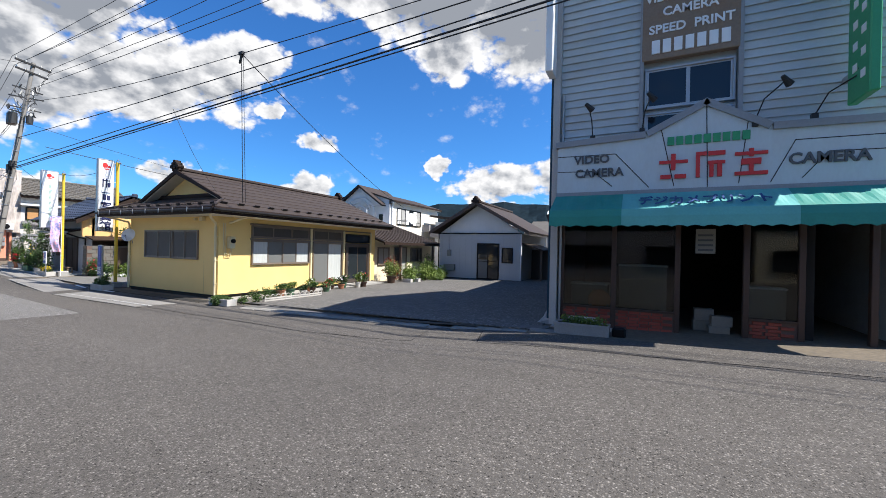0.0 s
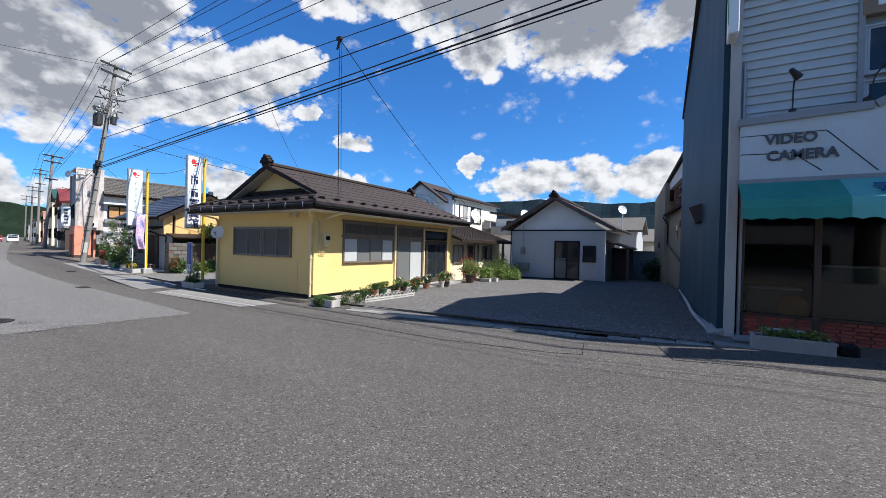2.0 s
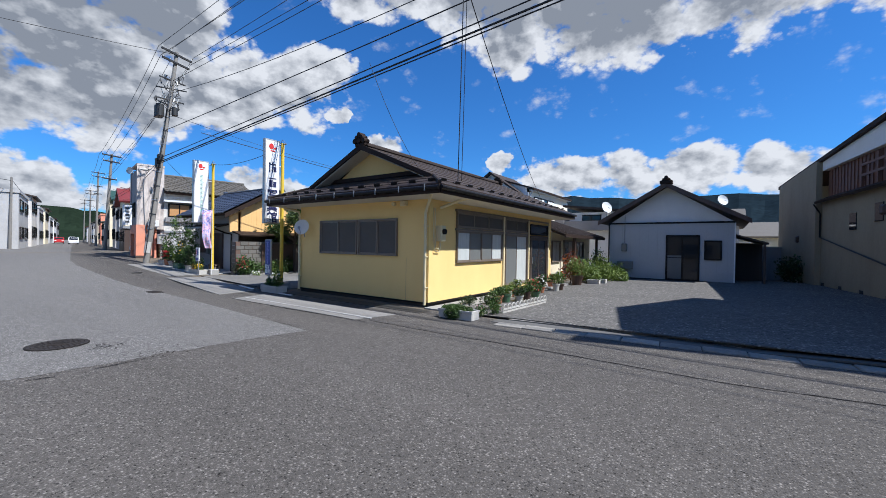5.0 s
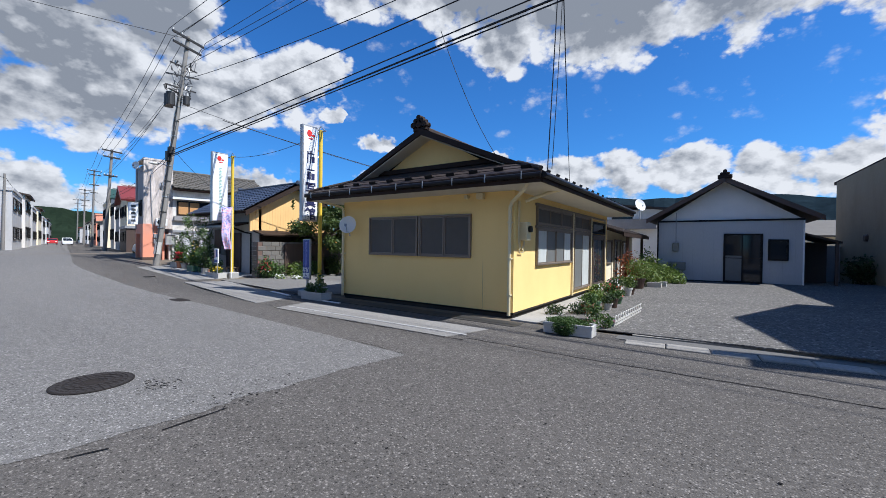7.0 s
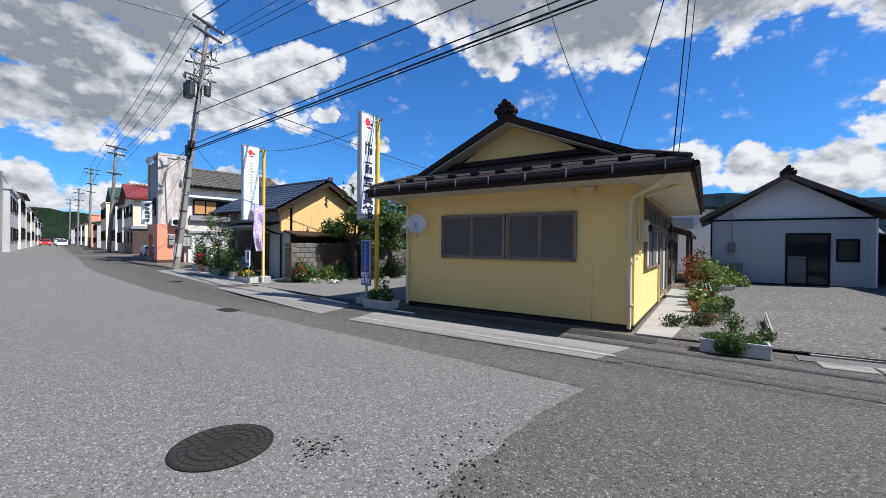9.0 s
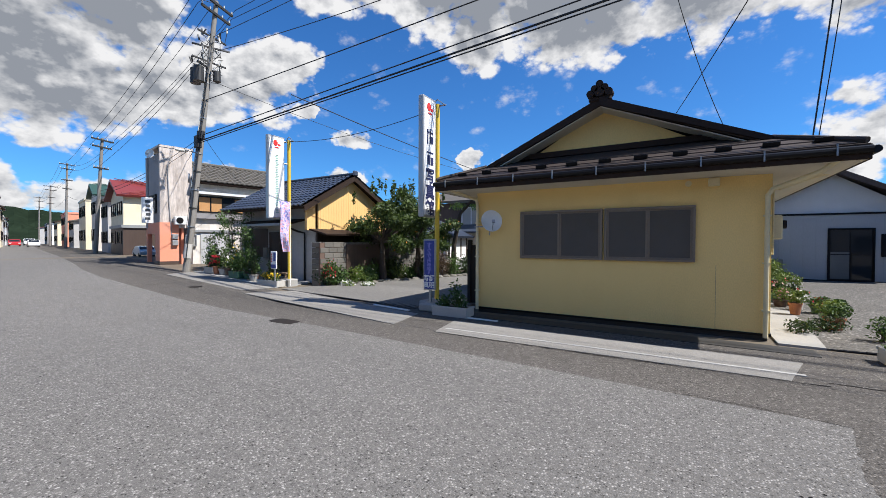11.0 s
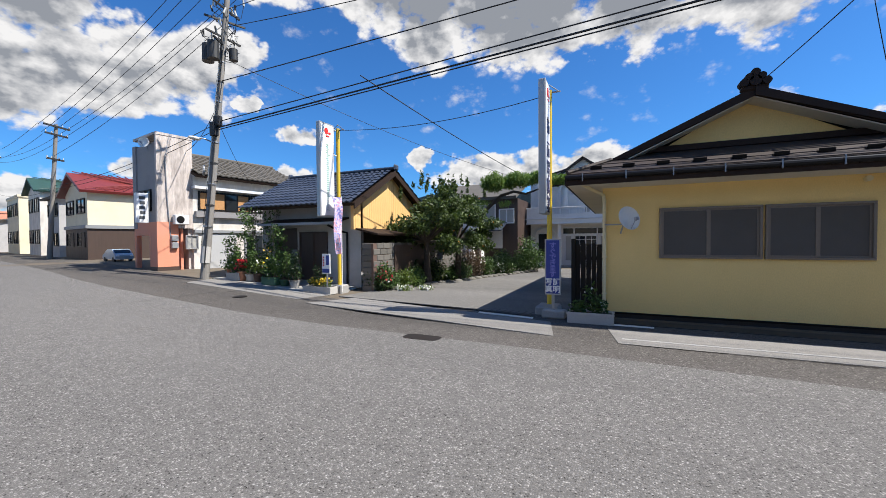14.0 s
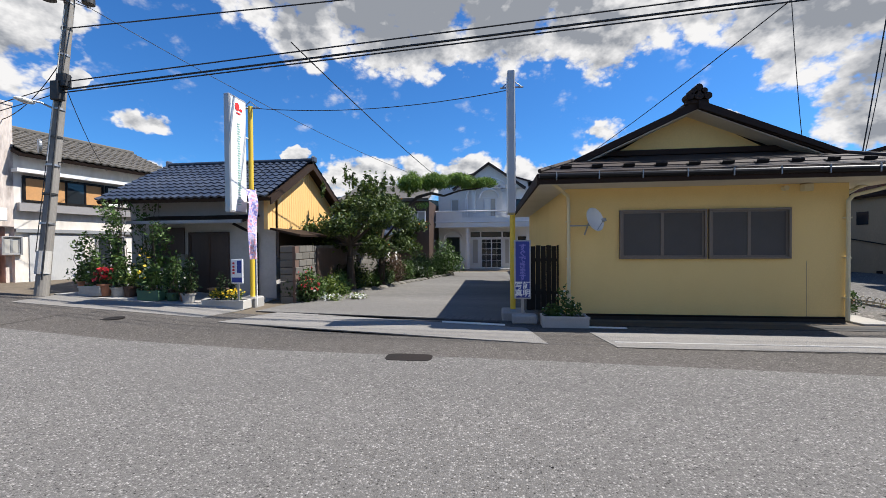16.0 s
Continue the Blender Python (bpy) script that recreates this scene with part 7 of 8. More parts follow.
def manhole(at, r):
    m = thing("manhole_cover", "round cast iron manhole cover with ringed relief", "manhole cover")
    x, y, z = at
    bm = bmesh.new()
    rod(bm, (x, y, z - 0.03), (x, y, z + 0.006), r, seg=48)
    part("plate", bm, IRON, m)
    for rr in (r * 0.97, r * 0.26, r * 0.18):
        bm = bmesh.new()
        for k in range(48):
            a0, a1 = 2 * math.pi * k / 48, 2 * math.pi * (k + 1) / 48
            q = [(x + s * math.cos(a), y + s * math.sin(a), z + h) for a in (a0, a1) for s, h in ((rr - 0.014, 0.006), (rr, 0.012), (rr + 0.014, 0.006))]
            v = [bm.verts.new(c) for c in q]
            bm.faces.new((v[0], v[1], v[4], v[3]))
            bm.faces.new((v[1], v[2], v[5], v[4]))
        part("ring", bm, IRON, m)
    me = bpy.data.meshes.new("stud")
    b = boxes((-0.03, 0.03, -0.022, 0.022, 0, 0.006), bevel=0.004)
    b.to_mesh(me)
    b.free()
    me.materials.append(IRONWORN)
    for ring, n in ((0.4, 12), (0.58, 18), (0.76, 24), (0.89, 30)):
        for k in range(n):
            a = 2 * math.pi * (k + 0.5) / n
            ob = new("stud", me)
            ob.parent = m
            ob.matrix_local = pose(x + r * ring * math.cos(a), y + r * ring * math.sin(a), z + 0.006, 0, 0, math.degrees(a) + 90)
    return m


manhole((-1.83, 3.36, 0.017), 0.365)
def drain_lid(label, x, y, rx, ry, corner):
    """A flat iron lid, nearly flush with the street; corner 1: round, more: squarer."""
    g = thing("street_drain", label, "drain", group="street drains")
    bm = bmesh.new()
    z = ground_height(x)
    rim = []
    for k in range(36):
        a = 2 * math.pi * k / 36
        c_, s_ = math.cos(a), math.sin(a)
        rim.append((x + rx * math.copysign(abs(c_) ** (1 / corner), c_), y + ry * math.copysign(abs(s_) ** (1 / corner), s_)))
    top = [bm.verts.new((px_, py_, z + 0.009)) for px_, py_ in rim]
    low = [bm.verts.new((px_, py_, z - 0.03)) for px_, py_ in rim]
    bm.faces.new(top)
    for k in range(36):
        bm.faces.new((top[k], low[k], low[(k + 1) % 36], top[(k + 1) % 36]))
    part("plate", bm, IRON, g)


drain_lid("dark cast iron street drain lid in a tarred patch", -8.15, 6.72, 0.34, 0.17, 2.2)
drain_lid("small round cast iron lid in the shoulder", -14.6, 8.2, 0.2, 0.2, 1.0)

TAR = material("tar", (0.012, 0.011, 0.011), 0.9, 50, 0.2, 0.2, 0.3)
TAR.node_tree.nodes["Principled BSDF"].inputs["Specular IOR Level"].default_value = 0.1


def crack(pts, w=0.018):
    bm = bmesh.new()
    rnd = random.Random(len(pts) * 7 + int(pts[0][0] * 10))
    line = []
    for a, b in zip(pts, pts[1:]):
        n = max(2, int(math.hypot(b[0] - a[0], b[1] - a[1]) / 0.12))
        for i in range(n):
            line.append((a[0] + (b[0] - a[0]) * i / n, a[1] + (b[1] - a[1]) * i / n + rnd.uniform(-0.012, 0.012)))
    line.append(pts[-1])
    prev = None
    for i, (x, y) in enumerate(line):
        j = min(i + 1, len(line) - 1)
        dx, dy = line[j][0] - line[max(0, i - 1)][0], line[j][1] - line[max(0, i - 1)][1]
        l = math.hypot(dx, dy) or 1
        ww = w * rnd.uniform(0.4, 1.2)
        z = ground_height(x) + 0.0045 + (0.0045 if x < 0.1 else 0)
        c = (bm.verts.new((x - dy / l * ww, y + dx / l * ww, z)), bm.verts.new((x + dy / l * ww, y - dx / l * ww, z)))
        if prev:
            bm.faces.new((prev[0], prev[1], c[1], c[0]))
        prev = c
    return tagged(link("road_crack", bm, TAR), "dark cracked seam in the asphalt", "road crack", group="road cracks", kind="structure")


crack([(0.35, 7.75), (2.2, 7.7), (4.4, 7.75), (6.5, 7.7), (8.95, 8.1)], 0.013)
crack([(8.95, 8.1), (8.75, 9.25)], 0.007)
crack([(9.95, 9.45), (10.26, 8.3), (11.9, 8.35), (17, 8.6)], 0.012)
crack([(-15.84, 5.25), (-15.66, 6.1), (-15.65, 8.2)], 0.01)
crack([(0.02, 3.9), (0.04, 3.35)], 0.012)
crack([(0.06, 3.0), (-0.02, 2.75)], 0.009)
crack([(0.2, 6.3), (-0.5, 6.42), (-1.1, 6.45)], 0.006)
crack([(-5.05, 7.56), (-2, 7.52), (0.35, 7.6)], 0.012)
LINEPALE = material("worn_line_paint", (0.36, 0.35, 0.33), 0.85, 40, 0.25, 0.7, 0.2, stain_colour=(0.2, 0.19, 0.18), stain_scale=3.0)
pavement_patch("road_marking", [(-4.95, 7.86), (0.2, 7.9), (0.2, 7.97), (-4.95, 7.93)], LINEPALE, "worn pale painted line on the apron")
tagged(bpy.data.objects["road_marking"], "worn pale painted line on the apron", "road marking", kind="structure")
bpy.data.objects["road_marking"].location.z = 0.004


def loose_bits():
    """Scuffed tar spots and small bits of debris on the carriageway."""
    rnd = random.Random(11)
    vs, fs = [], []
    for cx, cy, n, s in ((-1.2, 3.75, 90, 0.2), (-0.15, 4.1, 60, 0.35), (-0.3, 4.6, 30, 0.3), (-6, 3, 14, 3), (3, 4, 16, 3)):
        for _ in range(n):
            x, y, r = rnd.gauss(cx, s * 0.5), rnd.gauss(cy, s * 0.5), rnd.uniform(0.005, 0.015)
            z = ground_height(x) + 0.007
            b = len(vs)
            vs += [(x + r * math.cos(a) * rnd.uniform(0.6, 1.3), y + r * math.sin(a) * rnd.uniform(0.6, 1.3), z) for a in (0, 1.05, 2.1, 3.14, 4.2, 5.24)]
            fs.append(tuple(range(b, b + 6)))
    me = bpy.data.meshes.new("tar_spots")
    me.from_pydata(vs, [], fs)
    me.materials.append(TAR)
    tagged(new("tar_spots", me), "dark scuffed tar spots on the asphalt", "road stain", kind="stuff")
    # loose gravel on the lot
    st = bpy.data.meshes.new("gravel_stones")
    vs, fs = [], []
    for _ in range(16000):
        x, y, r = rnd.uniform(2.0, 10.4), 9.9 + 13.8 * rnd.random() ** 1.6, rnd.uniform(0.01, 0.03)
        z = ground_height(x) + 0.008
        b = len(vs)
        an = rnd.uniform(0, 6)
        vs += [(x + r * math.cos(an + a), y + r * math.sin(an + a), z) for a in (0, 1.7, 3.1, 4.6)] + [(x + rnd.uniform(-0.3, 0.3) * r, y + rnd.uniform(-0.3, 0.3) * r, z + r * rnd.uniform(0.5, 0.9))]
        fs += [(b, b + 1, b + 4), (b + 1, b + 2, b + 4), (b + 2, b + 3, b + 4), (b + 3, b, b + 4)]
    st.from_pydata(vs, [], fs)
    st.materials.append(material("gravel_stone", (0.2, 0.2, 0.2), 0.9, 40, 0.4, 0.3, 0.2))
    tagged(new("loose_gravel", st), "loose grey crushed stones on the lot", "gravel", kind="stuff")


loose_bits()


# ---- plants ----
def leaf_material(name, dark, light, rough=0.55):
    mt = bpy.data.materials.new(name)
    mt.use_nodes = True
    nt = mt.node_tree
    N, L = nt.nodes.new, nt.links.new
    b = nt.nodes["Principled BSDF"]
    g = N("ShaderNodeNewGeometry")
    r = N("ShaderNodeMix")
    r.data_type = "RGBA"
    L(g.outputs["Random Per Island"], r.inputs[0])
    r.inputs[6].default_value, r.inputs[7].default_value = [*dark, 1], [*light, 1]
    L(r.outputs[2], b.inputs["Base Color"])
    b.inputs["Roughness"].default_value = rough
    tr, mix = N("ShaderNodeBsdfTranslucent"), N("ShaderNodeMixShader")
    L(r.outputs[2], tr.inputs[0])
    mix.inputs[0].default_value = 0.25
    L(b.outputs[0], mix.inputs[1])
    L(tr.outputs[0], mix.inputs[2])
    L(mix.outputs[0], nt.nodes["Material Output"].inputs[0])
    return mt


LEAF = leaf_material("green_leaf", (0.025, 0.06, 0.012), (0.09, 0.16, 0.03))
LEAFDARK = leaf_material("dark_leaf", (0.014, 0.032, 0.01), (0.05, 0.09, 0.022))
LEAFTREE = leaf_material("tree_leaf", (0.012, 0.034, 0.006), (0.11, 0.16, 0.03))
LEAFLIGHT = leaf_material("light_leaf", (0.07, 0.13, 0.02), (0.2, 0.26, 0.05))
NEEDLE = leaf_material("pine_needle", (0.06, 0.13, 0.02), (0.24, 0.36, 0.06))
BROWNLEAF = leaf_material("dry_leaf", (0.06, 0.045, 0.025), (0.17, 0.11, 0.07))
REDLEAF = leaf_material("red_leaf", (0.12, 0.03, 0.015), (0.3, 0.09, 0.03))
YFLOWER = leaf_material("yellow_petal", (0.7, 0.45, 0.02), (0.9, 0.65, 0.04))
RFLOWER = leaf_material("red_petal", (0.55, 0.02, 0.03), (0.8, 0.08, 0.1))
PFLOWER = leaf_material("pink_petal", (0.75, 0.25, 0.3), (0.9, 0.6, 0.6))
WFLOWER = leaf_material("white_petal", (0.75, 0.75, 0.7), (0.85, 0.85, 0.82))
OFLOWER = leaf_material("orange_petal", (0.7, 0.2, 0.02), (0.8, 0.32, 0.04))
BARK = material("bark", (0.055, 0.042, 0.032), 0.95, 30, 0.25, 0.4, 0.6, stretch=(2, 2, 0.5))
SOIL = material("soil", (0.06, 0.045, 0.03), 0.95, 40, 0.3, 0.3, 0.5)
TERRACOTTA = material("terracotta", (0.36, 0.15, 0.08), 0.85, 30, 0.1, 0.35, 0.2)
GREENPOT = material("green_plastic", (0.06, 0.13, 0.07), 0.5, 30, 0.06, 0.2, 0.05)
WHITETROUGH = material("white_trough", (0.5, 0.48, 0.44), 0.8, 25, 0.06, 0.5, 0.2, stain_colour=(0.25, 0.23, 0.2))


def leaf_mesh(name, blobs, size, mat, parent, seed=0, narrow=0.45, up=0.3, label=""):
    """Many small pointed leaves in the given blobs (x, y, z, rx, ry, rz, count); denser towards each blob's outside."""
    rng = np.random.default_rng(seed)
    pos, sz = [], []
    for x, y, z, rx, ry, rz, n in blobs:
        d = rng.normal(size=(n, 3))
        d /= np.linalg.norm(d, axis=1)[:, None]
        rad = rng.random(n) ** 0.45 * (0.75 + 0.5 * rng.random(n))
        pos.append(np.c_[x + d[:, 0] * rx * rad, y + d[:, 1] * ry * rad, z + d[:, 2] * rz * rad])
        sz.append(size * (0.6 + 0.8 * rng.random(n)))
    pos, sz = np.concatenate(pos), np.concatenate(sz)
    n = len(pos)
    a = rng.normal(size=(n, 3))
    a[:, 2] += up
    a /= np.linalg.norm(a, axis=1)[:, None]
    b = np.cross(a, rng.normal(size=(n, 3)))
    b /= np.linalg.norm(b, axis=1)[:, None]
    c = np.cross(a, b)
    A, B = a * sz[:, None], b * sz[:, None] * narrow
    C = c * sz[:, None] * 0.15
    v = np.stack([pos - A, pos + B + C, pos + A, pos - B + C], 1).reshape(-1, 3)
    f = np.arange(4 * n).reshape(-1, 4)
    me = bpy.data.meshes.new(name)
    me.from_pydata(v.tolist(), [], f.tolist())
    me.materials.append(mat)
    ob = new(name, me)
    if parent:
        ob.parent = parent
    if label:
        tagged(ob, label)
    if name in ("blossom", "fruit"):
        tagged(ob, kind="stuff")
    return ob


def shrub(label, blobs, mat=LEAF, size=0.05, seed=1, stems=5, base_z=0.0, category="shrub", flowers=None, narrow=0.45):
    t = thing("shrub", label, category, group="garden plants")
    x, y = blobs[0][0], blobs[0][1]
    rnd = random.Random(seed)
    for k in range(stems):
        b = blobs[k % len(blobs)]
        bm = bmesh.new()
        rod(bm, (b[0] + rnd.uniform(-0.1, 0.1) * b[3], b[1] + rnd.uniform(-0.1, 0.1), base_z - 0.02), (b[0] + rnd.uniform(-0.5, 0.5) * b[3], b[1] + rnd.uniform(-0.5, 0.5) * b[4], b[2] + rnd.uniform(0, 0.6) * b[5]), 0.012, 0.005, 5)
        part("stem", bm, BARK, t)
    leaf_mesh("foliage", blobs, size, mat, t, seed, narrow)
    if flowers:
        fm, n, s = flowers
        leaf_mesh("blossom", [(b[0], b[1] - b[4] * 0.15, b[2] + b[5] * 0.25, b[3], b[4], b[5] * 0.85, max(3, n // len(blobs))) for b in blobs], s, fm, t, seed + 50, 0.8)
    return t


def trough(label, x0, x1, y0, y1, z0, h, mat, rz=0.0):
    t = thing("planter_box", label, "planter", group="planter boxes")
    bm = boxes((x0, x1, y0, y0 + 0.035, z0, z0 + h), (x0, x1, y1 - 0.035, y1, z0, z0 + h), (x0, x0 + 0.035, y0 + 0.035, y1 - 0.035, z0, z0 + h), (x1 - 0.035, x1, y0 + 0.035, y1 - 0.035, z0, z0 + h), bevel=0.006)
    part("trough", bm, mat, t)
    part("soil", boxes((x0 + 0.035, x1 - 0.035, y0 + 0.035, y1 - 0.035, z0, z0 + h - 0.03)), SOIL, t)
    part("rim", boxes((x0 - 0.012, x1 + 0.012, y0 - 0.012, y0 + 0.02, z0 + h - 0.04, z0 + h + 0.004), (x0 - 0.012, x1 + 0.012, y1 - 0.02, y1 + 0.012, z0 + h - 0.04, z0 + h + 0.004)), mat, t)
    return t


def pot(label, x, y, z, r, h, mat):
    t = thing("flower_pot", label, "flower pot", group="flower pots")
    bm = bmesh.new()
    rod(bm, (x, y, z), (x, y, z + h * 0.85), r * 0.72, r * 0.95, 16)
    part("pot", bm, mat, t)
    bm = bmesh.new()
    rod(bm, (x, y, z + h * 0.83), (x, y, z + h), r * 1.05, r * 1.08, 16)
    part("rim", bm, mat, t)
    bm = bmesh.new()
    rod(bm, (x, y, z + h), (x, y, z + h + 0.008), r * 0.92, seg=14)
    part("soil", bm, SOIL, t)
    return t


# by the shop
trough("weathered grey concrete planter before the shop", 11.4, 12.45, 9.75, 10.1, 0.18, 0.24, CONCRETE)
shrub("low green bedding plants in the shop planter", [(11.65 + k * 0.2, 9.93, 0.47, 0.16, 0.13, 0.1, 120) for k in range(4)], LEAFLIGHT, 0.035, 2, base_z=0.4)
tagged(link("bucket", boxes((12.5, 12.75, 9.85, 10.1, 0.2, 0.4), bevel=0.03), BLACKFRAME), "dark box beside the shop planter", "box")
tagged(link("white_planter_tray", boxes((11.6, 12.2, 10.2, 10.42, 0.2, 0.48), bevel=0.02), WHITETROUGH), "pale plant tray behind the shop planter", "planter")
# by the studio corner
trough("stained white planter box at the studio corner", 1.22, 2.08, 9.0, 9.32, 0.02, 0.2, WHITETROUGH)
shrub("dense green ground cover spilling from the white planter", [(1.4, 9.15, 0.24, 0.17, 0.16, 0.06, 1300), (1.6, 8.97, 0.16, 0.2, 0.09, 0.14, 2600), (1.62, 9.13, 0.26, 0.22, 0.17, 0.07, 1600), (1.85, 9.15, 0.24, 0.16, 0.15, 0.05, 900)], LEAF, 0.017, 3, base_z=0.2)
shrub("reddish bushy plant behind the white planter", [(1.9, 9.65, 0.16, 0.16, 0.15, 0.13, 300), (2.1, 10.0, 0.18, 0.16, 0.16, 0.14, 300)], LEAF, 0.028, 4, flowers=(PFLOWER, 8, 0.03))


def lattice_fence():
    f = thing("garden_fence", "low dirty white plastic edging of small hoops", "fence")
    a, b = Vector((2.18, 10.21, 0.02)), Vector((2.31, 12.62, 0.02))
    run = (b - a).normalized()
    lean = Vector((run.y, -run.x, 0)) * 0.03
    n = 12
    step = (b - a).length / n
    for k in range(n):
        c = a.lerp(b, (k + 0.5) / n)
        bm = bmesh.new()
        r = step * 0.42
        pts = [c - run * r, c - run * r + Vector((0, 0, 0.15)) + lean]
        pts += [c - run * r * math.cos(q) + Vector((0, 0, 0.15 + r * math.sin(q))) + lean for q in (0.6, 1.2, 1.57, 1.95, 2.55)]
        pts += [c + run * r + Vector((0, 0, 0.15)) + lean, c + run * r]
        pipe(bm, pts, 0.011, 6)
        part("hoop", bm, WHITETROUGH, f)
    for z in (0.05, 0.12):
        bm = bmesh.new()
        box(bm, 0, (b - a).length, -0.008, 0.008, z - 0.022, z + 0.022, turn=Matrix.Translation(a + lean * z / 0.15) @ run.to_track_quat("X", "Z").to_matrix().to_4x4())
        part("rail", bm, WHITETROUGH, f)


lattice_fence()
rnd = random.Random(21)
kinds = [(LEAF, RFLOWER), (LEAFLIGHT, PFLOWER), (LEAFDARK, WFLOWER), (LEAF, PFLOWER), (LEAFLIGHT, WFLOWER), (LEAF, RFLOWER)]
for k in range(13):
    y = 11.6 + k * 0.42
    x = 1.15 + rnd.uniform(-0.25, 0.5) + (0.3 if y < 13 else 0)
    r, hh = rnd.uniform(0.12, 0.18), rnd.uniform(0.16, 0.26)
    pot("flower pot standing beside the studio wall", x, y, 0.04, r, hh, (TERRACOTTA, GREENPOT, WHITETROUGH, BROWNFRAME)[k % 4])
    lm, fm = kinds[k % 6]
    top = rnd.uniform(0.12, 0.28) + (0.12 if k > 7 else 0)
    shrub("potted flowering plant beside the studio wall", [(x, y, 0.04 + hh + top * 0.5, r * 1.5, r * 1.5, top * 0.6, 320), (x + 0.08, y + 0.05, 0.04 + hh + top * 0.9, r, r, top * 0.35, 170)], lm, 0.032, 100 + k, 4, hh, "potted plant", (fm, 18, 0.035) if k > 3 else None)
shrub("low green plants along the studio foot", [(0.75, 11.0, 0.14, 0.25, 0.3, 0.14, 420), (1.2, 11.4, 0.16, 0.28, 0.3, 0.16, 460)], LEAFDARK, 0.03, 33)
shrub("young bush at the studio corner of the lot", [(1.7, 10.7, 0.24, 0.2, 0.2, 0.24, 420)], LEAF, 0.028, 34)
# before the annexe
for k, (x, y, z, r, mt, fm) in enumerate(((0.9, 19.4, 0.75, 0.5, REDLEAF, OFLOWER), (1.5, 20.2, 0.4, 0.4, LEAFLIGHT, YFLOWER), (1.1, 20.9, 0.55, 0.5, LEAFLIGHT, WFLOWER), (1.7, 21.7, 0.5, 0.5, LEAFLIGHT, YFLOWER), (1.3, 22.5, 0.65, 0.6, LEAFLIGHT, WFLOWER), (2.0, 23.0, 0.45, 0.5, LEAFLIGHT, YFLOWER), (1.0, 23.4, 0.85, 0.5, LEAF, None), (2.2, 22.2, 0.3, 0.45, LEAFLIGHT, None))):
    shrub("leafy flowering shrub in the bed before the annexe", [(x, y, z, r, r, z * 0.9, 420), (x + 0.2, y - 0.2, z * 0.7, r * 0.8, r * 0.8, z * 0.6, 260)], mt, 0.065, 200 + k, 5, flowers=(fm, 12, 0.045) if fm is OFLOWER else None)
for k in range(2):
    trough("white trough of the bed before the annexe", 1.55 + 0.12 * k, 2.05 + 0.12 * k, 19.5 + k * 0.62, 19.75 + k * 0.62, 0.02, 0.2, WHITETROUGH)
pot("large brown pot beside the annexe", 1.35, 18.7, 0.02, 0.25, 0.4, BROWNFRAME)
shrub("spiky leafy plant in a large brown pot", [(1.35, 18.7, 0.8, 0.45, 0.45, 0.4, 420)], LEAFLIGHT, 0.09, 41, 5, 0.4, "potted plant", None, 0.2)
shrub("dark bush at the back of the lot", [(9.0, 26.3, 0.7, 0.6, 0.6, 0.7, 900)], LEAFDARK, 0.08, 42)
# the studio's other corner
trough("concrete planter box between sign and studio", -5.98, -5.1, 8.98, 9.35, 0.0, 0.22, PALECONC)
shrub("low mixed green plants in the concrete planter", [(-5.75, 9.15, 0.3, 0.2, 0.16, 0.14, 220), (-5.4, 9.2, 0.36, 0.2, 0.16, 0.2, 260), (-5.55, 9.3, 0.55, 0.14, 0.1, 0.25, 90)], LEAF, 0.04, 43, 5, 0.18, flowers=(WFLOWER, 10, 0.03))


# timber darkened to near black: the shadow on the gate is painted in
SHADETIMBER = material("shadow_timber", (0.02, 0.016, 0.013), 0.85, 20, 0.2, 0.3, 0.3, stretch=(6, 6, 0.6))


def board_fence():
    f = thing("board_fence", "weathered timber gate beside the studio, shadow painted into its colour", "fence")
    for k in range(6):
        part("board", boxes((-6.02 + k * 0.125, -5.905 + k * 0.125, 11.0, 11.03, 0.02, 1.58 + 0.02 * (k % 2)), bevel=0.004), SHADETIMBER, f)
    part("rail", boxes((-6.02, -5.3, 11.03, 11.07, 0.4, 0.48), (-6.02, -5.3, 11.03, 11.07, 1.2, 1.28)), SHADETIMBER, f)
    part("post", boxes((-6.12, -6.02, 10.96, 11.08, 0, 1.72), bevel=0.008), SHADETIMBER, f)


board_fence()


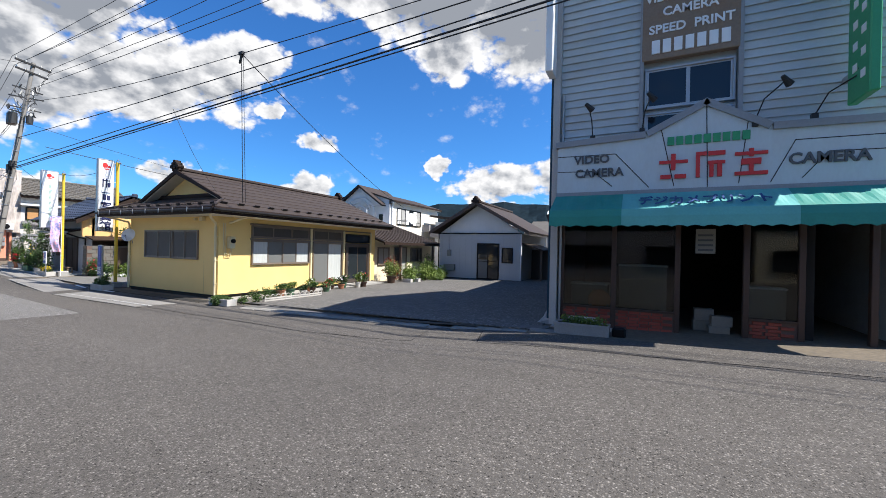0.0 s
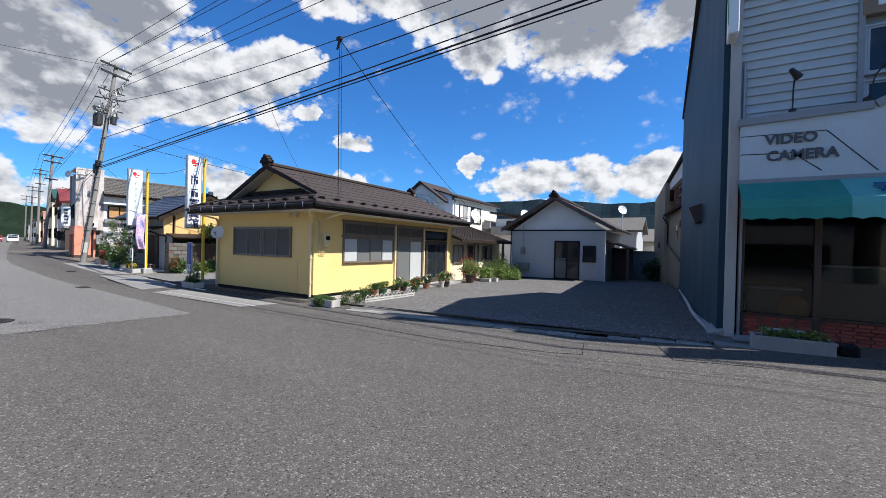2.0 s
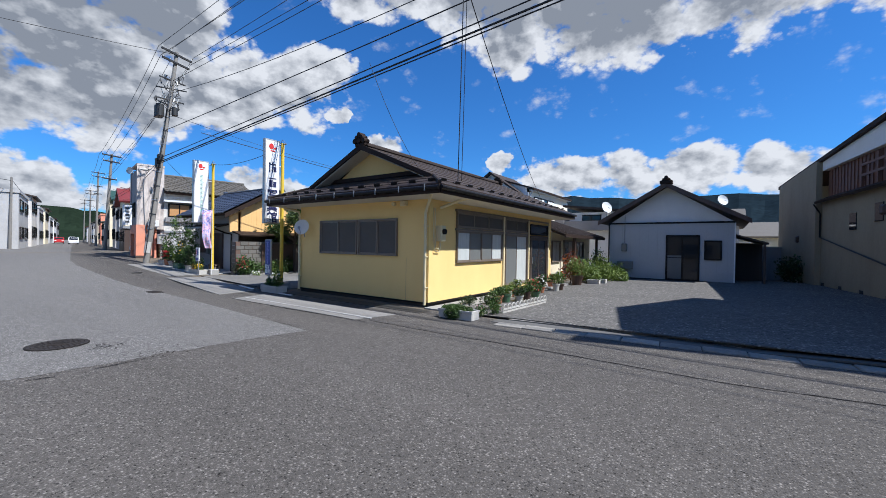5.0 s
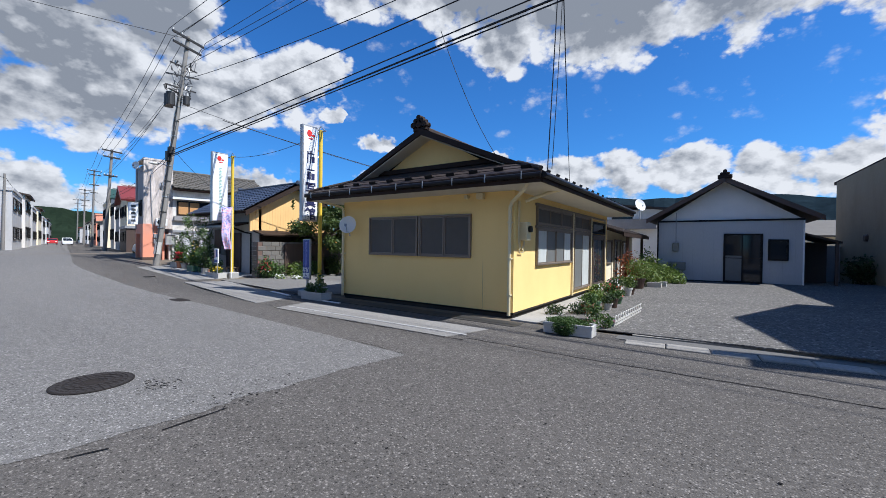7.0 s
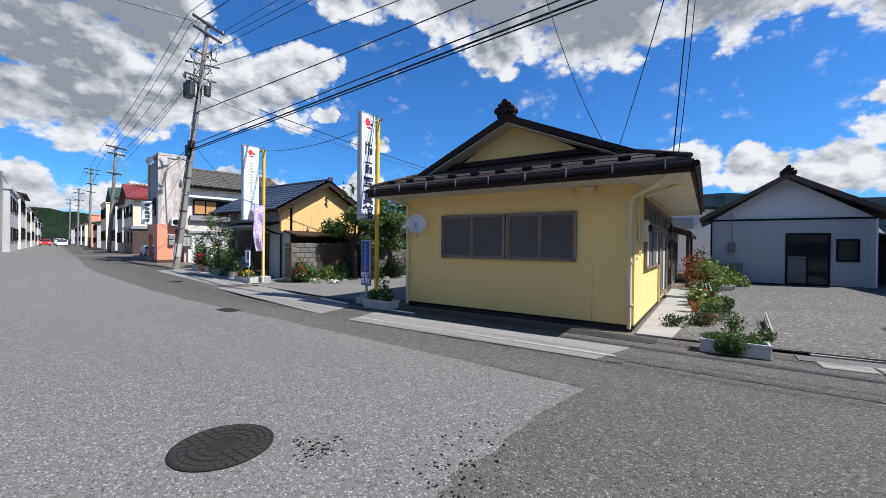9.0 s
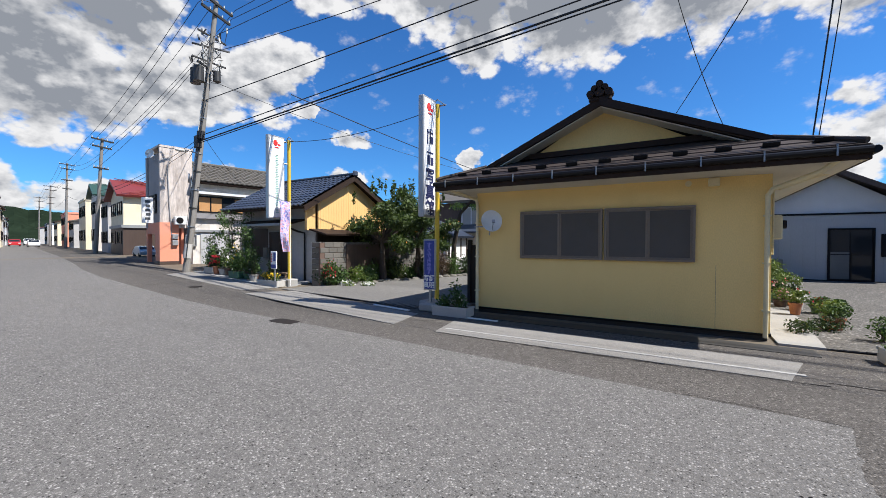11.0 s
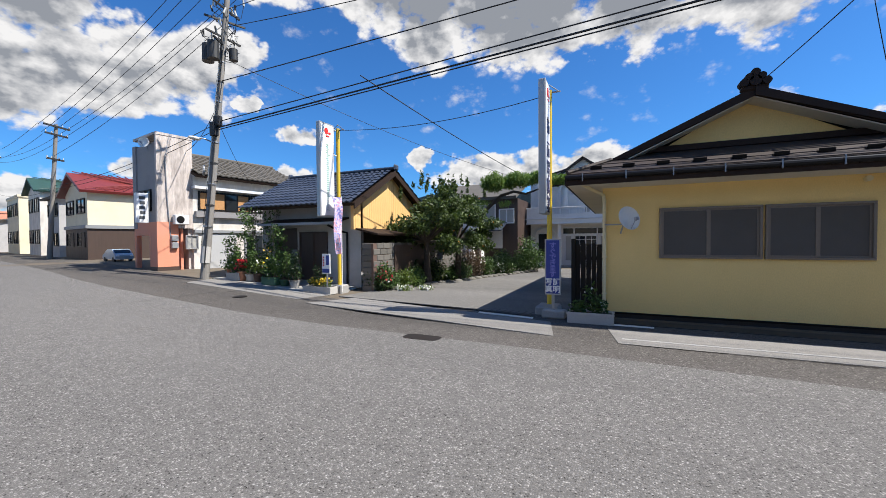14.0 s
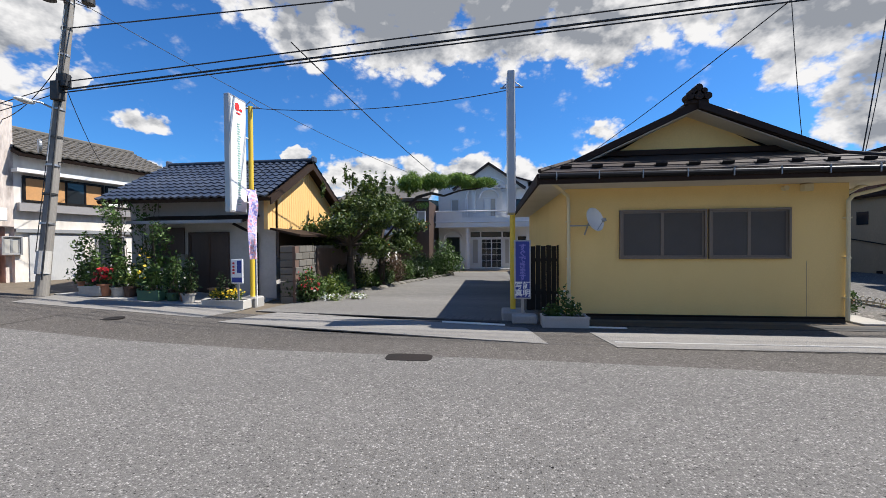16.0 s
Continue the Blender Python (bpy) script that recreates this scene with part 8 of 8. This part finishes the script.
# ---- garden by the driveway ----
def tree(label, base, top_z, spread, seed, mat, leaf=0.08, count=9000, fruit=None):
    t = thing("tree", label, "tree", group="garden trees")
    rnd = random.Random(seed)
    x, y, z0 = base
    trunk_top = Vector((x + rnd.uniform(-0.1, 0.1), y, z0 + (top_z - z0) * 0.36))
    bm = bmesh.new()
    p = Vector(base) - Vector((0, 0, 0.1))
    for k in range(4):
        q = Vector(base).lerp(trunk_top, (k + 1) / 4) + Vector((rnd.uniform(-0.05, 0.05), rnd.uniform(-0.05, 0.05), 0))
        rod(bm, p, q, 0.17 - 0.022 * k, 0.15 - 0.022 * k, 10)
        p = q
    part("trunk", bm, BARK, t)
    tips = []
    H = top_z - z0
    for k in range(13):
        a = 2 * math.pi * k / 13 + rnd.uniform(-0.3, 0.3)
        lift = rnd.uniform(0.3, 0.78)
        reach = spread * math.sqrt(max(0.15, 1 - ((lift - 0.5) / 0.42) ** 2)) * rnd.uniform(0.65, 1.0)
        e = Vector((x + math.cos(a) * reach, y + math.sin(a) * reach * 0.9, z0 + H * lift))
        mid = trunk_top.lerp(e, 0.5) + Vector((0, 0, 0.12))
        bm = bmesh.new()
        rod(bm, p, mid, 0.06, 0.04, 7)
        rod(bm, mid, e, 0.04, 0.012, 6)
        part("limb", bm, BARK, t)
        tips += [e, mid.lerp(e, 0.45)]
    blobs = []
    for e in tips:
        blobs.append((e.x, e.y, e.z, rnd.uniform(0.3, 0.5), rnd.uniform(0.3, 0.5), rnd.uniform(0.22, 0.38), count // 34))
    for k in range(8):
        a = rnd.uniform(0, 6.28)
        d = spread * 0.5 * rnd.random()
        blobs.append((x + math.cos(a) * d, y + math.sin(a) * d, z0 + H * rnd.uniform(0.62, 0.8), 0.42, 0.4, 0.3, count // 40))
    # upright young shoots stand out of the crown
    for k in range(13):
        a = rnd.uniform(0, 6.28)
        d = spread * rnd.uniform(0.1, 0.8)
        foot = Vector((x + math.cos(a) * d, y + math.sin(a) * d, z0 + H * (0.84 - 0.22 * (d / spread) ** 2)))
        tall = rnd.uniform(0.3, 0.75)
        blobs.append((foot.x, foot.y, foot.z + tall * 0.4, 0.07, 0.07, tall * 0.62, 26))
    leaf_mesh("crown", blobs, leaf, mat, t, seed, 0.4)
    if fruit:
        leaf_mesh("fruit", [(b[0], b[1], b[2], b[3], b[4], b[5], 3) for b in blobs[:18]], 0.045, fruit, t, seed + 3, 0.9)
    return t


tree("dense dark-leaved garden tree with small orange fruit", (-11.75, 14.2, 0.0), 4.55, 1.7, 7, LEAFTREE, fruit=OFLOWER)
tree("dense dark-leaved garden tree leaning over the driveway", (-11.2, 15.9, 0.0), 4.65, 1.75, 9, LEAFTREE, fruit=OFLOWER)


def pine():
    t = thing("pine_tree", "trained pine with a long flat cantilevered branch", "tree")
    bm = bmesh.new()
    pts = [(-12.0, 20.4, 0), (-11.9, 20.4, 1.6), (-11.5, 20.3, 3.2), (-10.6, 20.2, 3.95)]
    for a, b, r in zip(pts, pts[1:], (0.16, 0.13, 0.1)):
        rod(bm, a, b, r, r * 0.8, 9)
    part("trunk", bm, BARK, t)
    bm = bmesh.new()
    crook = [(-10.6, 20.2, 3.95), (-9.9, 20.1, 4.12), (-9.3, 20.15, 3.98), (-8.5, 20.0, 4.2), (-7.5, 20.0, 4.3)]
    for k, (a, b) in enumerate(zip(crook, crook[1:])):
        rod(bm, a, b, 0.08 - 0.014 * k, 0.066 - 0.014 * k, 8)
    part("limb", bm, BARK, t)
    rnd = random.Random(3)
    blobs = []
    for k in range(26):
        f = k / 25
        blobs.append((-11.2 + 4.1 * f, 20.1 + rnd.uniform(-0.6, 0.6), 4.42 + 0.3 * math.sin(0.4 + f * 2.6) + rnd.uniform(-0.1, 0.12), 0.34, 0.4, 0.2 + 0.2 * (1 - f), 900))
    leaf_mesh("needle_cushion", blobs, 0.075, NEEDLE, t, 77, 0.2, 1.2)
    blobs = [(-10.3, 19.9, 3.5, 0.4, 0.4, 0.18, 260), (-11.6, 20.3, 3.6, 0.5, 0.4, 0.2, 300)]
    leaf_mesh("needle_cushion", blobs, 0.085, NEEDLE, t, 78, 0.12, 1.6)


pine()
rnd = random.Random(4)
edge = [(-12.1, 11.9), (-11.7, 12.9), (-11.5, 14.2), (-10.9, 15.8), (-10.5, 17.4), (-10.1, 18.8), (-9.7, 20.2), (-9.2, 21.8)]
for k in range(22):
    f = k / 21 * (len(edge) - 1)
    i = min(int(f), len(edge) - 2)
    ex, ey = (edge[i][j] + (edge[i + 1][j] - edge[i][j]) * (f - i) for j in (0, 1))
    x, y, hgt = ex - rnd.uniform(0.1, 0.9), ey + rnd.uniform(-0.2, 0.3), rnd.uniform(0.5, 1.0) + (0.35 if k > 11 else 0)
    mt = (LEAFDARK, LEAF, LEAFDARK, LEAFLIGHT, LEAF)[k % 5] if k not in (12, 13) else BROWNLEAF
    shrub("garden shrub in the bed beside the driveway", [(x, y, hgt * 0.55, 0.46, 0.46, hgt * 0.62, 700), (x + 0.15, y - 0.2, hgt * 0.4, 0.35, 0.3, hgt * 0.4, 200)], mt, 0.055, 300 + k, 5, flowers=((WFLOWER, RFLOWER, OFLOWER)[k % 3], 16, 0.04) if k % 3 == 0 else None)
shrub("tall bush at the driveway's far end", [(-9.4, 21.0, 1.0, 0.6, 0.6, 0.9, 900), (-9.0, 21.5, 0.7, 0.6, 0.6, 0.6, 600)], LEAF, 0.07, 390, flowers=(WFLOWER, 14, 0.05))
shrub("red-flowered plants at the garden's street corner", [(-12.05, 11.6, 0.55, 0.35, 0.3, 0.45, 420)], LEAF, 0.05, 391, flowers=(RFLOWER, 45, 0.045))
shrub("white-flowered low border plants", [(-11.5, 11.9, 0.12, 0.35, 0.2, 0.12, 260), (-10.9, 12.3, 0.12, 0.3, 0.2, 0.1, 200)], LEAFLIGHT, 0.035, 392, flowers=(WFLOWER, 160, 0.035))
EDGESTONE = material("edge_stone", (0.15, 0.14, 0.12), 0.9, 30, 0.2, 0.5, 0.4, stain_colour=(0.06, 0.06, 0.045), per_object=0.2)
st = thing("bed_edging", "row of rough stones edging the garden bed", "edging stones", kind="structure")
for k in range(26):
    f = k / 25 * (len(edge) - 1)
    i = min(int(f), len(edge) - 2)
    ex, ey = (edge[i][j] + (edge[i + 1][j] - edge[i][j]) * (f - i) for j in (0, 1))
    bm = bmesh.new()
    bmesh.ops.create_icosphere(bm, subdivisions=2, radius=0.15)
    for v in bm.verts:
        v.co = Vector((ex + v.co.x * 1.3 + 0.03 * noise.noise(v.co * 9 + Vector((k, 0, 0))), ey + v.co.y * 1.2, 0.05 + v.co.z * (0.6 + 0.4 * noise.noise(v.co * 6 + Vector((0, k, 0))))))
    part("stone", bm, EDGESTONE, st)
pavement_patch("garden_bed", [(-12.5, 11.35), (-11.9, 11.6), (-11.4, 14.2), (-9.2, 22.0), (-12.3, 22.0)], SOIL, "dark garden soil beside the driveway")
# ---- pots before the tiled house ----
trough("stained concrete planter with yellow flowers", -14.1, -13.0, 10.05, 10.4, 0.08, 0.22, WHITETROUGH)
shrub("mass of small yellow flowers in the concrete planter", [(-13.85 + k * 0.2, 10.22, 0.42, 0.16, 0.14, 0.14, 130) for k in range(4)], LEAF, 0.03, 44, 4, 0.25, "flowers", (YFLOWER, 150, 0.03))
shrub("tall dark flower spikes behind the planter", [(-13.8, 10.35, 0.7, 0.14, 0.1, 0.28, 120), (-13.5, 10.4, 0.65, 0.14, 0.1, 0.25, 100)], LEAFDARK, 0.04, 45, 6, 0.3)
rnd = random.Random(8)
for k in range(14):
    x = -18.0 + k * 0.26 + rnd.uniform(-0.06, 0.06)
    y = 10.15 + rnd.uniform(0, 0.45)
    z = ground_height(x) + 0.01
    r, hh = rnd.uniform(0.14, 0.2), rnd.uniform(0.2, 0.32)
    if k in (3, 9):
        trough("green plastic trough before the tiled house" if k == 9 else "grey plastic trough before the tiled house", x - 0.3, x + 0.3, y - 0.14, y + 0.14, z, 0.25, GREENPOT if k == 9 else CONCRETE)
    else:
        pot("weathered flower pot before the tiled house", x, y, z, r, hh, (TERRACOTTA, CONCRETE, BROWNFRAME, GREENPOT)[k % 4])
    top = rnd.uniform(0.3, 0.8)
    lm = LEAFLIGHT if k == 6 else (LEAF, LEAFDARK, LEAF)[k % 3]
    shrub("potted plant before the tiled house", [(x, y, z + hh + top * 0.45, r * 1.5, r * 1.5, top * 0.55, 230), (x + 0.05, y, z + hh + top * 0.95, r, r, top * 0.4, 100)], lm, 0.05, 500 + k, 5, z + hh, "potted plant", (RFLOWER, 90, 0.06) if k == 4 else ((WFLOWER, 12, 0.04) if k % 3 == 0 else ((YFLOWER, 20, 0.04) if k == 7 else None)))


def climber(label, x, y, z0, top, r, seed, n=520):
    t = thing("climbing_shrub", label, "shrub", group="garden plants")
    rr = random.Random(seed)
    for k in range(6):
        bm = bmesh.new()
        p = Vector((x + rr.uniform(-0.1, 0.1), y, z0))
        for j in range(5):
            q = p + Vector((rr.uniform(-0.16, 0.16), rr.uniform(-0.12, 0.12), (top - z0) / 5))
            rod(bm, p, q, 0.012 - 0.0016 * j, 0.01 - 0.0016 * j, 5)
            p = q
        part("stem", bm, BARK, t)
    leaf_mesh("foliage", [(x + rr.uniform(-r, r), y + rr.uniform(-r, r) * 0.6, z0 + (top - z0) * (0.25 + 0.75 * k / 15), 0.25, 0.2, 0.22, n // 16) for k in range(16)], 0.05, LEAF, t, seed, 0.5)
    return t


climber("tall thin shrub with sparse leaves before the tiled house", -17.3, 10.9, 0.35, 2.9, 0.5, 61, 700)
climber("leafy climber beside the tiled house porch", -15.9, 10.9, 0.25, 2.2, 0.25, 62, 620)
climber("sparse shrub beside the utility pole", -18.0, 10.6, 0.4, 1.9, 0.3, 63, 420)
climber("thin shrub against the tiled house", -16.9, 11.4, 0.3, 3.1, 0.3, 64, 420)
climber("vine on the tiled house corner", -17.9, 11.4, 0.35, 2.7, 0.15, 65, 420)
bn = thing("wooden_bench", "small plain wooden bench by the porch", "bench")
part("seat", boxes((-14.9, -14.1, 11.25, 11.5, 0.42, 0.46), bevel=0.006), BROWNBOARD, bn)
for x in (-14.85, -14.2):
    for y in (11.27, 11.44):
        part("leg", boxes((x, x + 0.05, y, y + 0.05, 0.06, 0.42)), BROWNBOARD, bn)
pavement_patch("porch_slab", [(-18.2, 9.95), (-13.0, 10.0), (-13.2, 11.9), (-17.9, 11.9)], CONCRETE, "worn concrete apron before the tiled house")
pavement_patch("pavement_3", [(-17.8, 8.75), (-13.2, 8.9), (-13.0, 9.95), (-18.0, 9.9)], PATCHPALE, "pale concrete pavement before the tiled house")

# ---- pipes at the foot of the blue wall ----
pp = thing("waste_pipe", "white plastic waste pipe along the blue wall foot", "pipe")
bm = bmesh.new()
pipe(bm, [(10.5, 19.0, 1.15), (10.55, 18.0, 1.0), (10.72, 15.0, 0.55), (10.92, 12.0, 0.28), (11.0, 10.9, 0.2)], 0.045, 10)
part("upper_run", bm, GREYTRIM, pp)
bm = bmesh.new()
pipe(bm, [(10.3, 17.2, 0.5), (10.38, 16.6, 0.42), (10.6, 13.5, 0.24), (10.85, 11.2, 0.14), (10.95, 10.4, 0.12)], 0.045, 10)
part("lower_run", bm, WHITETROUGH, pp)
ct = thing("wall_footing", "rough concrete footing along the blue wall", "footing", kind="structure")
bm = bmesh.new()
slab([(10.55, 10.8, 0.1), (10.15, 18.5, 0.1), (10.65, 18.5, 0.28), (11.1, 10.8, 0.28)], 0.3, bm)
part("footing", bm, CONCRETE, ct)
